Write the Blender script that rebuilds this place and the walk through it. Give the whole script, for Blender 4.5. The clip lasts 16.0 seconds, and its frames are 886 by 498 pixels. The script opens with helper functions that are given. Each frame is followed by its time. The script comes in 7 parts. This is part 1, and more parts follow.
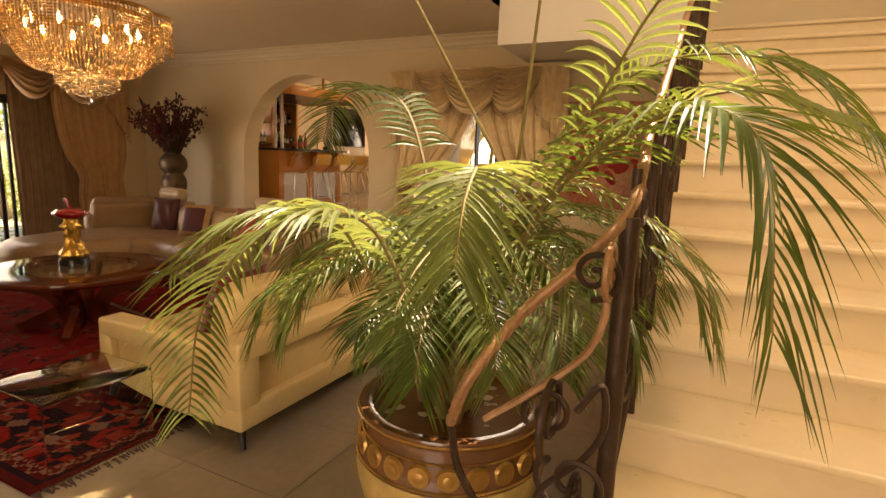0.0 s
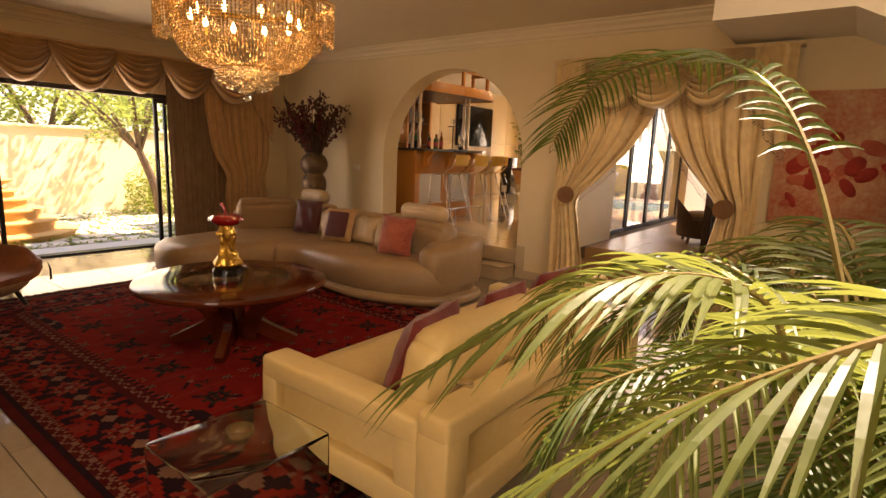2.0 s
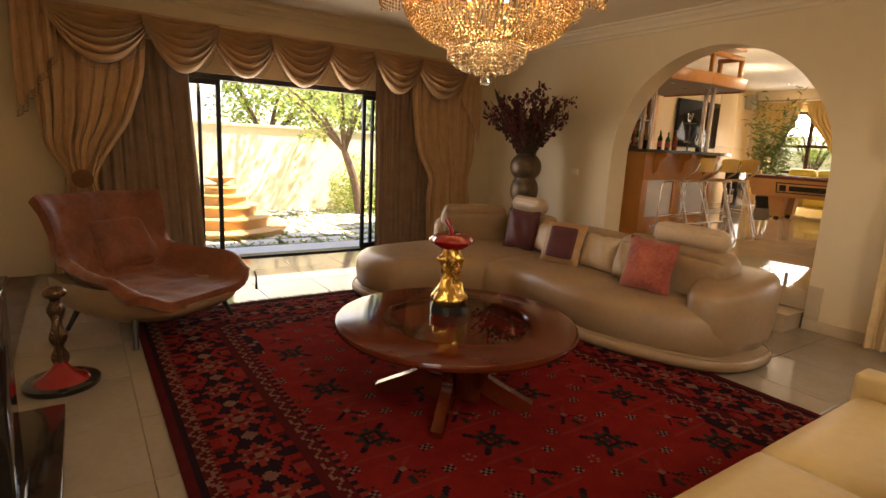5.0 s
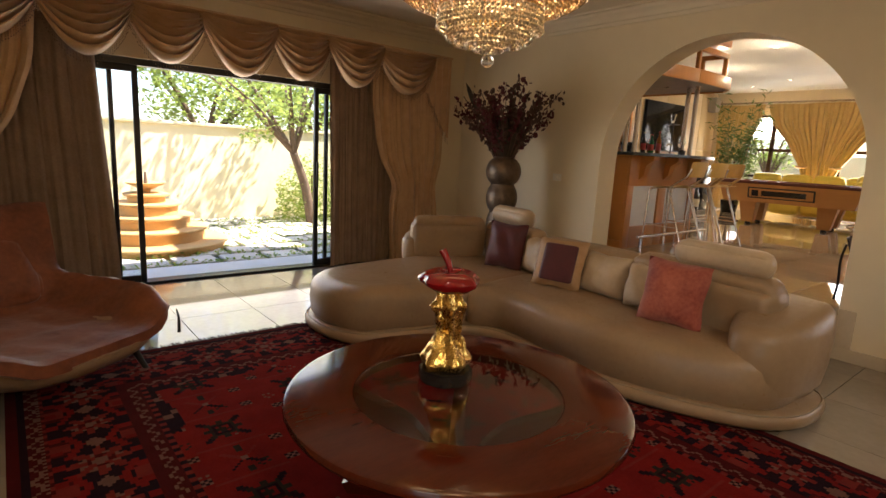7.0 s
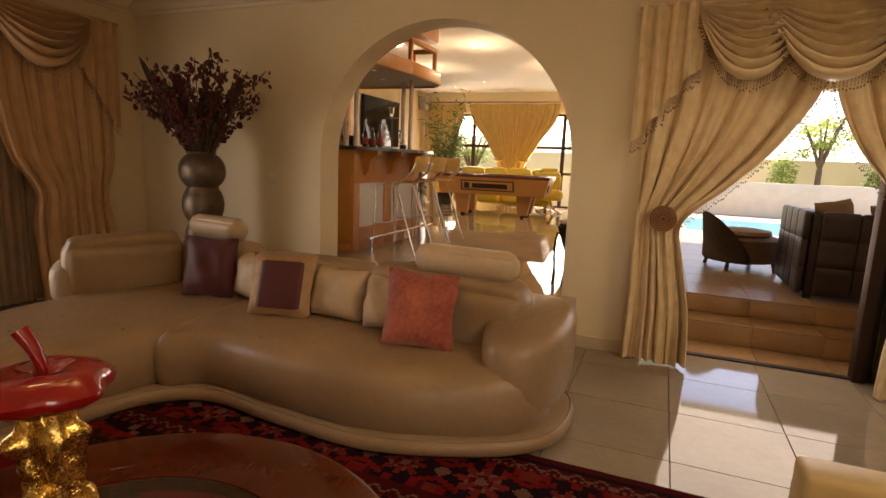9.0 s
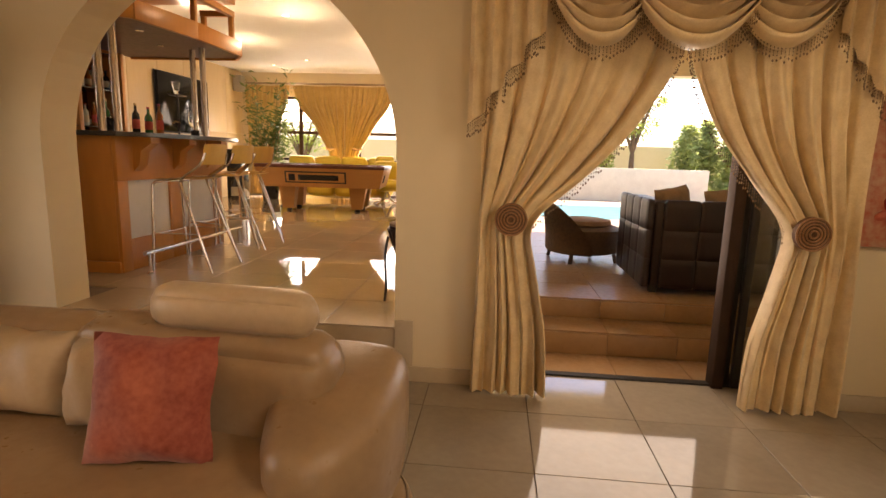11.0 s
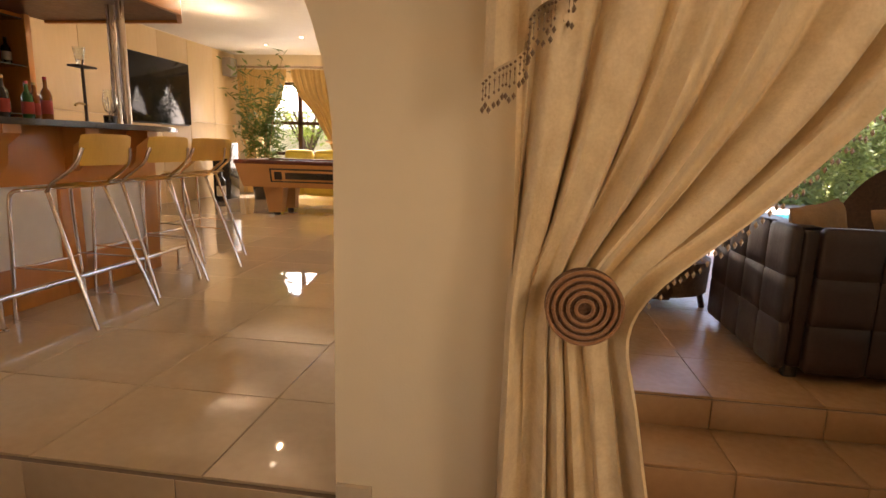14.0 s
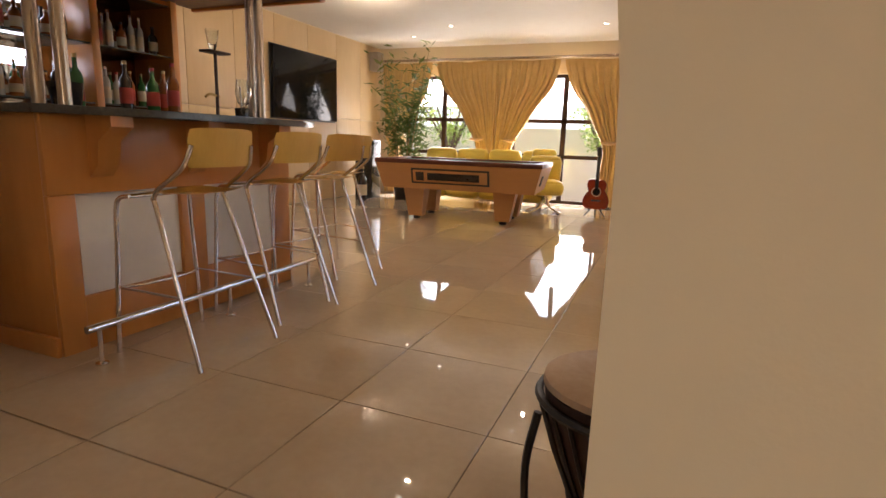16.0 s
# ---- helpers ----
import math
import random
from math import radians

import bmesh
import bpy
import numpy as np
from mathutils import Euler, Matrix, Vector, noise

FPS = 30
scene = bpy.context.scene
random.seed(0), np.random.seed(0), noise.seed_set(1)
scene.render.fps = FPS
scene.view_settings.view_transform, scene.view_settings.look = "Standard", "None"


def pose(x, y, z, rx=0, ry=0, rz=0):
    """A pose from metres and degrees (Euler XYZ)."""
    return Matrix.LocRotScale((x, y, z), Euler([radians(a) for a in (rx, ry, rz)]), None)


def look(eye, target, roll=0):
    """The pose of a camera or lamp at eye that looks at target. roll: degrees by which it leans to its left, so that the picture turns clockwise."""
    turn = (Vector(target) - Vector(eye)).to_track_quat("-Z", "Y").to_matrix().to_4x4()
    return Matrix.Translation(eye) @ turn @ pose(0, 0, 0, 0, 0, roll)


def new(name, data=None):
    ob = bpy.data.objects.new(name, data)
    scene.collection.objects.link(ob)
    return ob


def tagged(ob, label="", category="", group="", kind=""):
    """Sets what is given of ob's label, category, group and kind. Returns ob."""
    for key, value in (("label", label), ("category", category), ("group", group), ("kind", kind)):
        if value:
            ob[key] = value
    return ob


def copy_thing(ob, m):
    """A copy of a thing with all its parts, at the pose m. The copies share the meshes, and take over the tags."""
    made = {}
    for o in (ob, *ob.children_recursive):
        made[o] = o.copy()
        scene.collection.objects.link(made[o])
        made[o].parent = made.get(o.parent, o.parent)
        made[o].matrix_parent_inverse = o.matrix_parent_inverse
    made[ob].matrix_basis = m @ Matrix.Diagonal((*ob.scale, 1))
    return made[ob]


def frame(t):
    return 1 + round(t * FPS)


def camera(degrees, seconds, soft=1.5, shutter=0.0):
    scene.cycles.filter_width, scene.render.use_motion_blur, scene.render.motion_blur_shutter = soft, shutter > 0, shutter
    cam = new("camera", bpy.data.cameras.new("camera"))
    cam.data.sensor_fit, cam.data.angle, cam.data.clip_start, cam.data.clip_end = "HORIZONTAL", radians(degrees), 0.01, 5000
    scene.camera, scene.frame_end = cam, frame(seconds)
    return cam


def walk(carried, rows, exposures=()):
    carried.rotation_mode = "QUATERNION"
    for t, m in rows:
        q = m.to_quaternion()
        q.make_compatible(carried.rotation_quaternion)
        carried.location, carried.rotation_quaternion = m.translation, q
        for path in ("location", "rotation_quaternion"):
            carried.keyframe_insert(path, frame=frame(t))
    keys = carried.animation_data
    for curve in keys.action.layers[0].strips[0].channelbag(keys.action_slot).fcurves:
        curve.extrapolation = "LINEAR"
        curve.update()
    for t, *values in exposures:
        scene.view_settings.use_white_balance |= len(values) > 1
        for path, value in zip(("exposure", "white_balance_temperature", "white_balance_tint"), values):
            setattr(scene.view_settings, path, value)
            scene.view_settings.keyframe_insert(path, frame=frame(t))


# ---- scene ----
cam = camera(79.2, 16.0)
METRES, EYE, TILT, LEAN, TURN = 8.0, 1.49, 1.63, 0.08, 26.0
ROWS = [
    (0.0, 0.0, 0.0, 0.0, 0.43, -11.26, -2.15),
    (0.5, -0.0225, 0.0211, 0.0002, 2.5, -11.3, -2.25),
    (1.0, -0.044, 0.0482, -0.0015, 4.63, -11.45, -2.18),
    (1.5, -0.0628, 0.0705, -0.0024, 7.9, -11.63, -2.13),
    (2.0, -0.0832, 0.0924, -0.0023, 11.72, -11.76, -2.1),
    (2.5, -0.1011, 0.1143, -0.0053, 15.28, -11.81, -2.04),
    (3.0, -0.1189, 0.136, -0.0064, 20.55, -12.05, -1.98),
    (3.5, -0.1381, 0.1526, -0.0079, 24.74, -12.15, -1.98),
    (4.0, -0.16, 0.1713, -0.0095, 27.82, -12.24, -1.96),
    (4.5, -0.1796, 0.1908, -0.0092, 30.19, -12.3, -1.99),
    (7.0, -0.2759, 0.299, -0.0139, 25.03, -11.89, -2.37),
    (7.5, -0.2836, 0.3229, -0.0158, 18.86, -11.6, -2.5),
    (8.0, -0.2896, 0.3515, -0.0168, 12.12, -11.31, -2.59),
    (8.5, -0.2936, 0.3768, -0.0167, 4.71, -11.02, -2.68),
    (9.0, -0.2897, 0.405, -0.0198, -3.61, -10.89, -2.54),
    (9.5, -0.2808, 0.4336, -0.0202, -9.31, -10.91, -2.49),
    (10.0, -0.2722, 0.4655, -0.0208, -14.82, -11.0, -2.42),
    (12.5, -0.1898, 0.6226, -0.0225, -21.71, -11.8, -2.25),
    (13.0, -0.1758, 0.6582, -0.0231, -21.32, -11.89, -2.2),
    (13.5, -0.164, 0.6908, -0.0241, -20.44, -12.01, -2.23),
    (14.0, -0.1535, 0.7265, -0.0251, -17.78, -12.21, -2.24),
    (14.5, -0.1505, 0.7588, -0.0247, -14.45, -12.45, -2.22),
    (15.0, -0.1491, 0.794, -0.0265, -10.72, -12.63, -2.23),
    (15.5, -0.1502, 0.8264, -0.029, -6.67, -12.82, -2.08),
    (16.0, -0.1565, 0.8577, -0.0293, -3.53, -12.98, -2.06),
]
walk(cam, [(t, pose(0, 0, EYE, TILT, LEAN, TURN) @ pose(METRES * x, METRES * y, METRES * z, 90 + pitch, roll, yaw)) for t, x, y, z, yaw, pitch, roll in ROWS],
     exposures=[(0.0, 1.8, 8000, 25), (1.5, 1.75, 8500, 30), (3.0, 1.7, 8000, 30), (4.5, 1.9, 7200, 23), (7.0, 1.65, 6000, 17), (8.0, 1.5, 6000, 18), (9.0, 1.65, 7200, 23), (10.0, 1.9, 7600, 25), (12.5, 1.85, 7000, 26), (13.5, 1.85, 6900, 26), (15.0, 2.05, 6100, 24), (16.0, 1.7, 5800, 23)])

# ---- daylight and lamps ----
world = bpy.data.worlds.new("sky")
scene.world = world
world.use_nodes = True
wn = world.node_tree
sky = wn.nodes.new("ShaderNodeTexSky")
sky.sky_type, sky.sun_disc = "NISHITA", False
SUN_EL, SUN_AZ = 58.0, 28.0          # azimuth clockwise from +y
sky.sun_elevation, sky.sun_rotation = radians(SUN_EL), radians(SUN_AZ)
bg = wn.nodes["Background"]
wn.links.new(sky.outputs[0], bg.inputs[0])
bg.inputs[1].default_value = 0.15
sun_dir = Vector((math.sin(radians(SUN_AZ)) * math.cos(radians(SUN_EL)), math.cos(radians(SUN_AZ)) * math.cos(radians(SUN_EL)), math.sin(radians(SUN_EL))))


def lamp(name, kind, m, energy, color, **settings):
    data = bpy.data.lights.new(name, kind)
    data.energy, data.color = energy, color
    if kind == "AREA":
        data.shape, data.size, data.size_y = "RECTANGLE", settings["w"], settings["h"]
    elif kind == "SUN":
        data.angle = radians(0.6)
    else:
        data.shadow_soft_size = settings.get("r", 0.03)
    ob = new(name, data)
    ob.matrix_world = m
    return ob


lamp("sun", "SUN", look(sun_dir * 40, (0, 0, 0)), 5.0, (1.0, 0.93, 0.82))
# daylight in the openings
lamp("garden_door_light", "AREA", look((-8.84, 3.11, 1.10), (0, 3.11, 3.4)), 9, (1.0, 0.9, 0.74), w=1.7, h=1.9)
lamp("pool_door_light", "AREA", look((-2.65, 6.75, 1.5), (-2.65, 0, 1.0)), 7, (1.0, 0.92, 0.78), w=1.3, h=1.8)
lamp("stair_light", "AREA", look((1.86, 1.2, 5.0), (-0.2, 1.2, 0.4)), 50, (1.0, 0.82, 0.52), w=1.9, h=1.7)
lamp("hall_door_light", "AREA", look((-0.2, -3.34, 1.45), (-0.2, 0, 0.9)), 18, (1.0, 0.86, 0.60), w=2.0, h=1.9)
lamp("bar_window_light", "AREA", look((-6.0, 16.06, 1.8), (-6.0, 6, 3.6)), 26, (1.0, 0.9, 0.74), w=1.8, h=1.8)
lamp("bar_window_light", "AREA", look((-8.4, 16.06, 1.8), (-8.4, 6, 3.6)), 24, (1.0, 0.9, 0.74), w=1.5, h=1.8)

# ---- materials ----
MATS = {}


def surf(name, c1, c2=None, scale=6.0, rough=0.5, rough2=None, metal=0.0, bump=0.0, bscale=None, fine=0.0, fscale=120.0, stretch=(1, 1, 1),
         coat=0.0, sheen=0.0, spec=0.5, trans=0.0, sss=0.0, vary=0.0, emit=None, power=0.0, alpha=1.0, ior=1.45):
    """A surface whose colour runs from c1 to c2 in large blotches and fine grain, with relief and uneven gloss."""
    m = bpy.data.materials.new(name)
    m.use_nodes = True
    nt = m.node_tree
    n, ln = nt.nodes, nt.links
    b = n["Principled BSDF"]
    c2 = c2 or tuple(min(1, v * 0.8) for v in c1)
    tc = n.new("ShaderNodeTexCoord")
    mp = n.new("ShaderNodeMapping")
    mp.inputs["Scale"].default_value = stretch
    ln.new(tc.outputs["Object"], mp.inputs[0])
    big = n.new("ShaderNodeTexNoise")
    big.inputs["Scale"].default_value, big.inputs["Detail"].default_value = scale, 4
    small = n.new("ShaderNodeTexNoise")
    small.inputs["Scale"].default_value, small.inputs["Detail"].default_value = scale * 9, 3
    ln.new(mp.outputs[0], big.inputs[0]), ln.new(mp.outputs[0], small.inputs[0])
    both = n.new("ShaderNodeMix")
    both.data_type = "FLOAT"
    both.inputs[0].default_value = 0.35
    ln.new(big.outputs[0], both.inputs[2]), ln.new(small.outputs[0], both.inputs[3])
    ramp = n.new("ShaderNodeValToRGB")
    ramp.color_ramp.elements[0].position, ramp.color_ramp.elements[1].position = 0.32, 0.68
    ramp.color_ramp.elements[0].color, ramp.color_ramp.elements[1].color = (*c1, 1), (*c2, 1)
    ln.new(both.outputs[0], ramp.inputs[0])
    col = ramp.outputs[0]
    if vary:
        info, hsv, rng = n.new("ShaderNodeObjectInfo"), n.new("ShaderNodeHueSaturation"), n.new("ShaderNodeMapRange")
        rng.inputs["To Min"].default_value, rng.inputs["To Max"].default_value = 1 - vary, 1 + vary
        ln.new(info.outputs["Random"], rng.inputs[0]), ln.new(rng.outputs[0], hsv.inputs["Value"]), ln.new(col, hsv.inputs["Color"])
        col = hsv.outputs[0]
    ln.new(col, b.inputs["Base Color"])
    rr = n.new("ShaderNodeMapRange")
    rr.inputs["To Min"].default_value, rr.inputs["To Max"].default_value = rough, rough2 if rough2 is not None else min(1, rough * 1.3)
    ln.new(small.outputs[0], rr.inputs[0]), ln.new(rr.outputs[0], b.inputs["Roughness"])
    b.inputs["Metallic"].default_value, b.inputs["Coat Weight"].default_value, b.inputs["Sheen Weight"].default_value = metal, coat, sheen
    b.inputs["Specular IOR Level"].default_value, b.inputs["Transmission Weight"].default_value, b.inputs["IOR"].default_value = spec, trans, ior
    b.inputs["Coat Roughness"].default_value, b.inputs["Subsurface Weight"].default_value = 0.06, sss
    if emit:
        b.inputs["Emission Color"].default_value, b.inputs["Emission Strength"].default_value = (*emit, 1), power
    if bump or fine:
        last = None
        for amount, sc in ((bump, bscale or scale * 3), (fine, fscale)):
            if not amount:
                continue
            tex, bp = n.new("ShaderNodeTexNoise"), n.new("ShaderNodeBump")
            tex.inputs["Scale"].default_value, tex.inputs["Detail"].default_value = sc, 3
            bp.inputs["Strength"].default_value, bp.inputs["Distance"].default_value = amount, 0.01
            ln.new(mp.outputs[0], tex.inputs[0]), ln.new(tex.outputs[0], bp.inputs["Height"])
            if last:
                ln.new(last, bp.inputs["Normal"])
            last = bp.outputs[0]
        ln.new(last, b.inputs["Normal"])
    MATS[name] = m
    return m

def leaf_surface(name, c1, c2, back, thin=0.38):
    """A leaf that lets light through: gloss over diffuse and translucent colour."""
    m = surf(name, c1, c2, 5, 0.34, 0.5, bump=0.1, bscale=40, vary=0.15)
    n, ln = m.node_tree.nodes, m.node_tree.links
    b, out = n["Principled BSDF"], n["Material Output"]
    tr, mx = n.new("ShaderNodeBsdfTranslucent"), n.new("ShaderNodeMixShader")
    tr.inputs[0].default_value = (*back, 1)
    mx.inputs[0].default_value = thin
    ln.new(b.outputs[0], mx.inputs[1]), ln.new(tr.outputs[0], mx.inputs[2]), ln.new(mx.outputs[0], out.inputs[0])
    return m


wall_paint = surf("wall_paint", (0.785, 0.665, 0.455), (0.745, 0.625, 0.42), 0.9, 0.55, bump=0.05, bscale=30, fine=0.04)
ceiling_paint = surf("ceiling_paint", (0.78, 0.68, 0.50), (0.74, 0.64, 0.47), 0.7, 0.75, fine=0.03)
white_plaster = surf("white_plaster", (0.80, 0.76, 0.66), (0.76, 0.71, 0.60), 0.8, 0.7, fine=0.04)
floor_tile = surf("floor_tile", (0.34, 0.285, 0.215), (0.275, 0.225, 0.165), 2.5, 0.035, 0.09, vary=0.04, coat=0.2, spec=0.55)
bar_tile = surf("bar_tile", (0.50, 0.395, 0.27), (0.43, 0.335, 0.225), 2.5, 0.015, 0.035, vary=0.04, coat=0.05, spec=0.6)
grout = surf("grout", (0.22, 0.16, 0.11), (0.15, 0.11, 0.08), 8, 0.9)
stair_stone = surf("stair_stone", (0.74, 0.62, 0.42), (0.68, 0.55, 0.36), 2.2, 0.22, 0.4, bump=0.02, vary=0.03)
patio_tile = surf("patio_tile", (0.38, 0.23, 0.115), (0.30, 0.175, 0.085), 3, 0.2, 0.5, vary=0.1, bump=0.05)
black_alu = surf("black_alu", (0.02, 0.018, 0.016), (0.03, 0.026, 0.022), 20, 0.35)
# paler than the seats: light caught by headrests and cushions is in the colour
lit_pale_leather = surf("lit_pale_leather", (0.56, 0.43, 0.28), (0.47, 0.35, 0.22), 4, 0.28, 0.45, bump=0.2, bscale=16, fine=0.15, fscale=260)
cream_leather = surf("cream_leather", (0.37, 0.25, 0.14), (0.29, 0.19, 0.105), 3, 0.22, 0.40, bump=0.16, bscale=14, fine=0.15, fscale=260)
yellow_leather = surf("yellow_leather", (0.70, 0.53, 0.26), (0.62, 0.46, 0.21), 3, 0.34, 0.5, bump=0.06, bscale=10, fine=0.12, fscale=260)
table_wood = surf("table_wood", (0.105, 0.017, 0.0055), (0.068, 0.011, 0.0035), 2.2, 0.09, 0.15, stretch=(6, 1, 1), coat=0.15, spec=0.4)
bar_wood = surf("bar_wood", (0.58, 0.25, 0.055), (0.47, 0.19, 0.04), 2.0, 0.25, 0.4, stretch=(1, 1, 0.15), bump=0.03, vary=0.05)

# ---- shape helpers ----
def bm_new():
    return bmesh.new()


def add_box(bm, x0, x1, y0, y1, z0, z1, bev=0.0, seg=2):
    """A box, with edges rounded by bev, joined into bm."""
    r = bmesh.ops.create_cube(bm, size=1.0)
    for v in r["verts"]:
        v.co = Vector(((x0 + x1) / 2 + v.co.x * (x1 - x0), (y0 + y1) / 2 + v.co.y * (y1 - y0), (z0 + z1) / 2 + v.co.z * (z1 - z0)))
    if bev > 0:
        es = list({e for v in r["verts"] for e in v.link_edges})
        bmesh.ops.bevel(bm, geom=es, offset=bev, segments=seg, profile=0.5, affect="EDGES")
    return bm


def box(x0, x1, y0, y1, z0, z1, bev=0.0, seg=2):
    return add_box(bm_new(), x0, x1, y0, y1, z0, z1, bev, seg)


def add_prism(bm, outline, axis, a, b):
    """An outline of (u, v) drawn out along an axis from a to b; u, v are the other two axes in order."""
    def place(u, v, w):
        return {"x": (w, u, v), "y": (u, w, v), "z": (u, v, w)}[axis]
    lo = [bm.verts.new(place(u, v, a)) for u, v in outline]
    hi = [bm.verts.new(place(u, v, b)) for u, v in outline]
    k = len(outline)
    bm.faces.new(lo), bm.faces.new(hi[::-1])
    for i in range(k):
        bm.faces.new((lo[i], hi[i], hi[(i + 1) % k], lo[(i + 1) % k]))
    bmesh.ops.recalc_face_normals(bm, faces=bm.faces)
    return bm


def prism(outline, axis, a, b):
    return add_prism(bm_new(), outline, axis, a, b)


def add_turned(bm, profile, cx=0.0, cy=0.0, seg=32, closed=True):
    """A turned body: profile of (radius, z) round a vertical axis."""
    rings = []
    for r, z in profile:
        rings.append([bm.verts.new((cx + r * math.cos(2 * math.pi * i / seg), cy + r * math.sin(2 * math.pi * i / seg), z)) for i in range(seg)])
    for a, b in zip(rings, rings[1:]):
        for i in range(seg):
            bm.faces.new((a[i], a[(i + 1) % seg], b[(i + 1) % seg], b[i]))
    if closed:
        bm.faces.new(rings[0][::-1]), bm.faces.new(rings[-1])
    return bm


def turned(profile, cx=0.0, cy=0.0, seg=32, closed=True):
    return add_turned(bm_new(), profile, cx, cy, seg, closed)


def add_tube(bm, points, radius, seg=8, taper=None):
    """A round bar along points; radius may be a function of 0..1."""
    pts = [Vector(p) for p in points]
    rings, up = [], Vector((0, 0, 1))
    for i, p in enumerate(pts):
        d = (pts[min(i + 1, len(pts) - 1)] - pts[max(i - 1, 0)]).normalized()
        side = d.cross(up)
        if side.length < 1e-3:
            side = d.cross(Vector((1, 0, 0)))
        side.normalize()
        nrm = side.cross(d).normalized()
        up = nrm
        r = radius(i / (len(pts) - 1)) if callable(radius) else radius
        rings.append([bm.verts.new(p + side * (r * math.cos(2 * math.pi * j / seg)) + nrm * (r * math.sin(2 * math.pi * j / seg))) for j in range(seg)])
    for a, b in zip(rings, rings[1:]):
        for j in range(seg):
            bm.faces.new((a[j], b[j], b[(j + 1) % seg], a[(j + 1) % seg]))
    bm.faces.new(rings[0]), bm.faces.new(rings[-1][::-1])
    return bm


def tube(points, radius, seg=8):
    return add_tube(bm_new(), points, radius, seg)


def finish(bm, name, material, smooth):
    bmesh.ops.recalc_face_normals(bm, faces=bm.faces)
    me = bpy.data.meshes.new(name)
    bm.to_mesh(me)
    bm.free()
    if smooth:
        me.polygons.foreach_set("use_smooth", [True] * len(me.polygons))
        me.set_sharp_from_angle(angle=radians(50))
    me.materials.append(material)
    return me


def part(name, bm, material, parent=None, label="", smooth=True):
    """Links a bmesh as one mesh object under a thing or a part."""
    ob = new(name, finish(bm, name, material, smooth))
    if parent:
        ob.parent = parent
    return tagged(ob, label)


def thing(name, label, category, m=None, group=""):
    ob = new(name)
    ob.empty_display_size = 0.1
    ob.matrix_world = m or Matrix()
    return tagged(ob, label, category, group)


def setting(name, bm, material, label, category="", smooth=False):
    return tagged(part(name, bm, material, None, label, smooth), label, category or name.split("_")[0], "", "structure")


# ---- the house ----
CEIL, BAR_FLOOR, BAR_CEIL = 2.95, 0.34, 3.3
WALL_Y, WALL_BACK = 6.17, 6.47
ARCH_X, ARCH_R, ARCH_Z = -5.34, 1.16, 1.425
WIN_X = -8.8

arch = [(ARCH_X - ARCH_R * math.cos(a), ARCH_Z + ARCH_R * math.sin(a)) for a in np.linspace(0, math.pi, 41)]
outline = [(-9.1, -0.4), (ARCH_X - ARCH_R, -0.4)] + arch + [(ARCH_X + ARCH_R, -0.4), (-3.55, -0.4), (-3.55, 2.3), (-1.75, 2.3), (-1.75, -0.4), (2.2, -0.4), (2.2, 6.2), (-9.1, 6.2)]
setting("wall_north", prism(outline, "y", WALL_Y, WALL_BACK), wall_paint, "cream painted plaster wall with a round arch and a curtained doorway", "wall")
outline = [(-0.3, -0.4), (1.15, -0.4), (1.15, 2.14), (5.0, 2.14), (5.0, -0.4), (6.17, -0.4), (6.17, 2.95), (-0.3, 2.95)]
setting("wall_west", prism(outline, "x", WIN_X - 0.3, WIN_X), wall_paint, "cream painted wall round the garden sliding door", "wall")
setting("wall_south", box(-9.1, -3.2, -0.25, 0.05, -0.4, 3.2), wall_paint, "plain cream painted wall", "wall")
setting("wall_hall_west", box(-3.5, -3.2, -3.3, -0.25, -0.4, 6.2), wall_paint, "plain cream painted wall", "wall")
bm = box(-3.5, -1.3, -3.6, -3.3, -0.4, 6.2)
add_box(bm, 0.9, 2.2, -3.6, -3.3, -0.4, 6.2)
add_box(bm, -1.3, 0.9, -3.6, -3.3, 2.5, 6.2)
add_box(bm, -1.3, 0.9, -3.6, -3.3, -0.4, 0.4)
setting("wall_hall_south", bm, wall_paint, "cream painted wall with a wide hall window opening", "wall")
bm = box(1.9, 2.2, -3.3, 0.15, -0.4, 6.2)
add_box(bm, 1.9, 2.2, 2.25, 6.17, -0.4, 6.2)
add_box(bm, 1.9, 2.2, 0.15, 2.25, -0.4, 4.05)
add_box(bm, 1.9, 2.2, 0.15, 2.25, 5.95, 6.2)
setting("wall_east", bm, wall_paint, "cream painted stairwell wall with a high window opening", "wall")
setting("ceiling", box(-9.1, -2.0, 0.05, 6.17, CEIL, CEIL + 0.1), ceiling_paint, "painted living room ceiling")
setting("ceiling_hall", box(-3.5, -2.0, -3.3, 0.05, CEIL, CEIL + 0.25), ceiling_paint, "painted hall ceiling", "ceiling")
setting("wall_bulkhead", box(-2.1, -2.0, -3.3, 6.17, CEIL + 0.002, 6.0), white_plaster, "white plastered bulkhead over the stairwell", "wall")
# stairwell roof
bm = box(-2.3, 2.2, -3.6, 2.95, 6.0, 6.2)
add_box(bm, -2.3, 0.1, 2.95, 4.6, 6.0, 6.2)
add_box(bm, 1.38, 2.2, 2.95, 4.6, 6.0, 6.2)
add_box(bm, -2.3, 2.2, 4.6, 6.4, 6.0, 6.2)
setting("ceiling_stairwell", bm, white_plaster, "white stairwell ceiling with a skylight opening", "ceiling")
setting("floor_base", box(-9.1, 2.2, -3.6, 6.85, -0.4, -0.012), grout, "dark grout bed under the floor tiles", "floor")
bm = box(-10.2, -3.75, 6.47, 16.3, -0.4, BAR_FLOOR - 0.012)
add_box(bm, -6.5, -4.17, 6.175, 6.47, -0.4, BAR_FLOOR - 0.012)
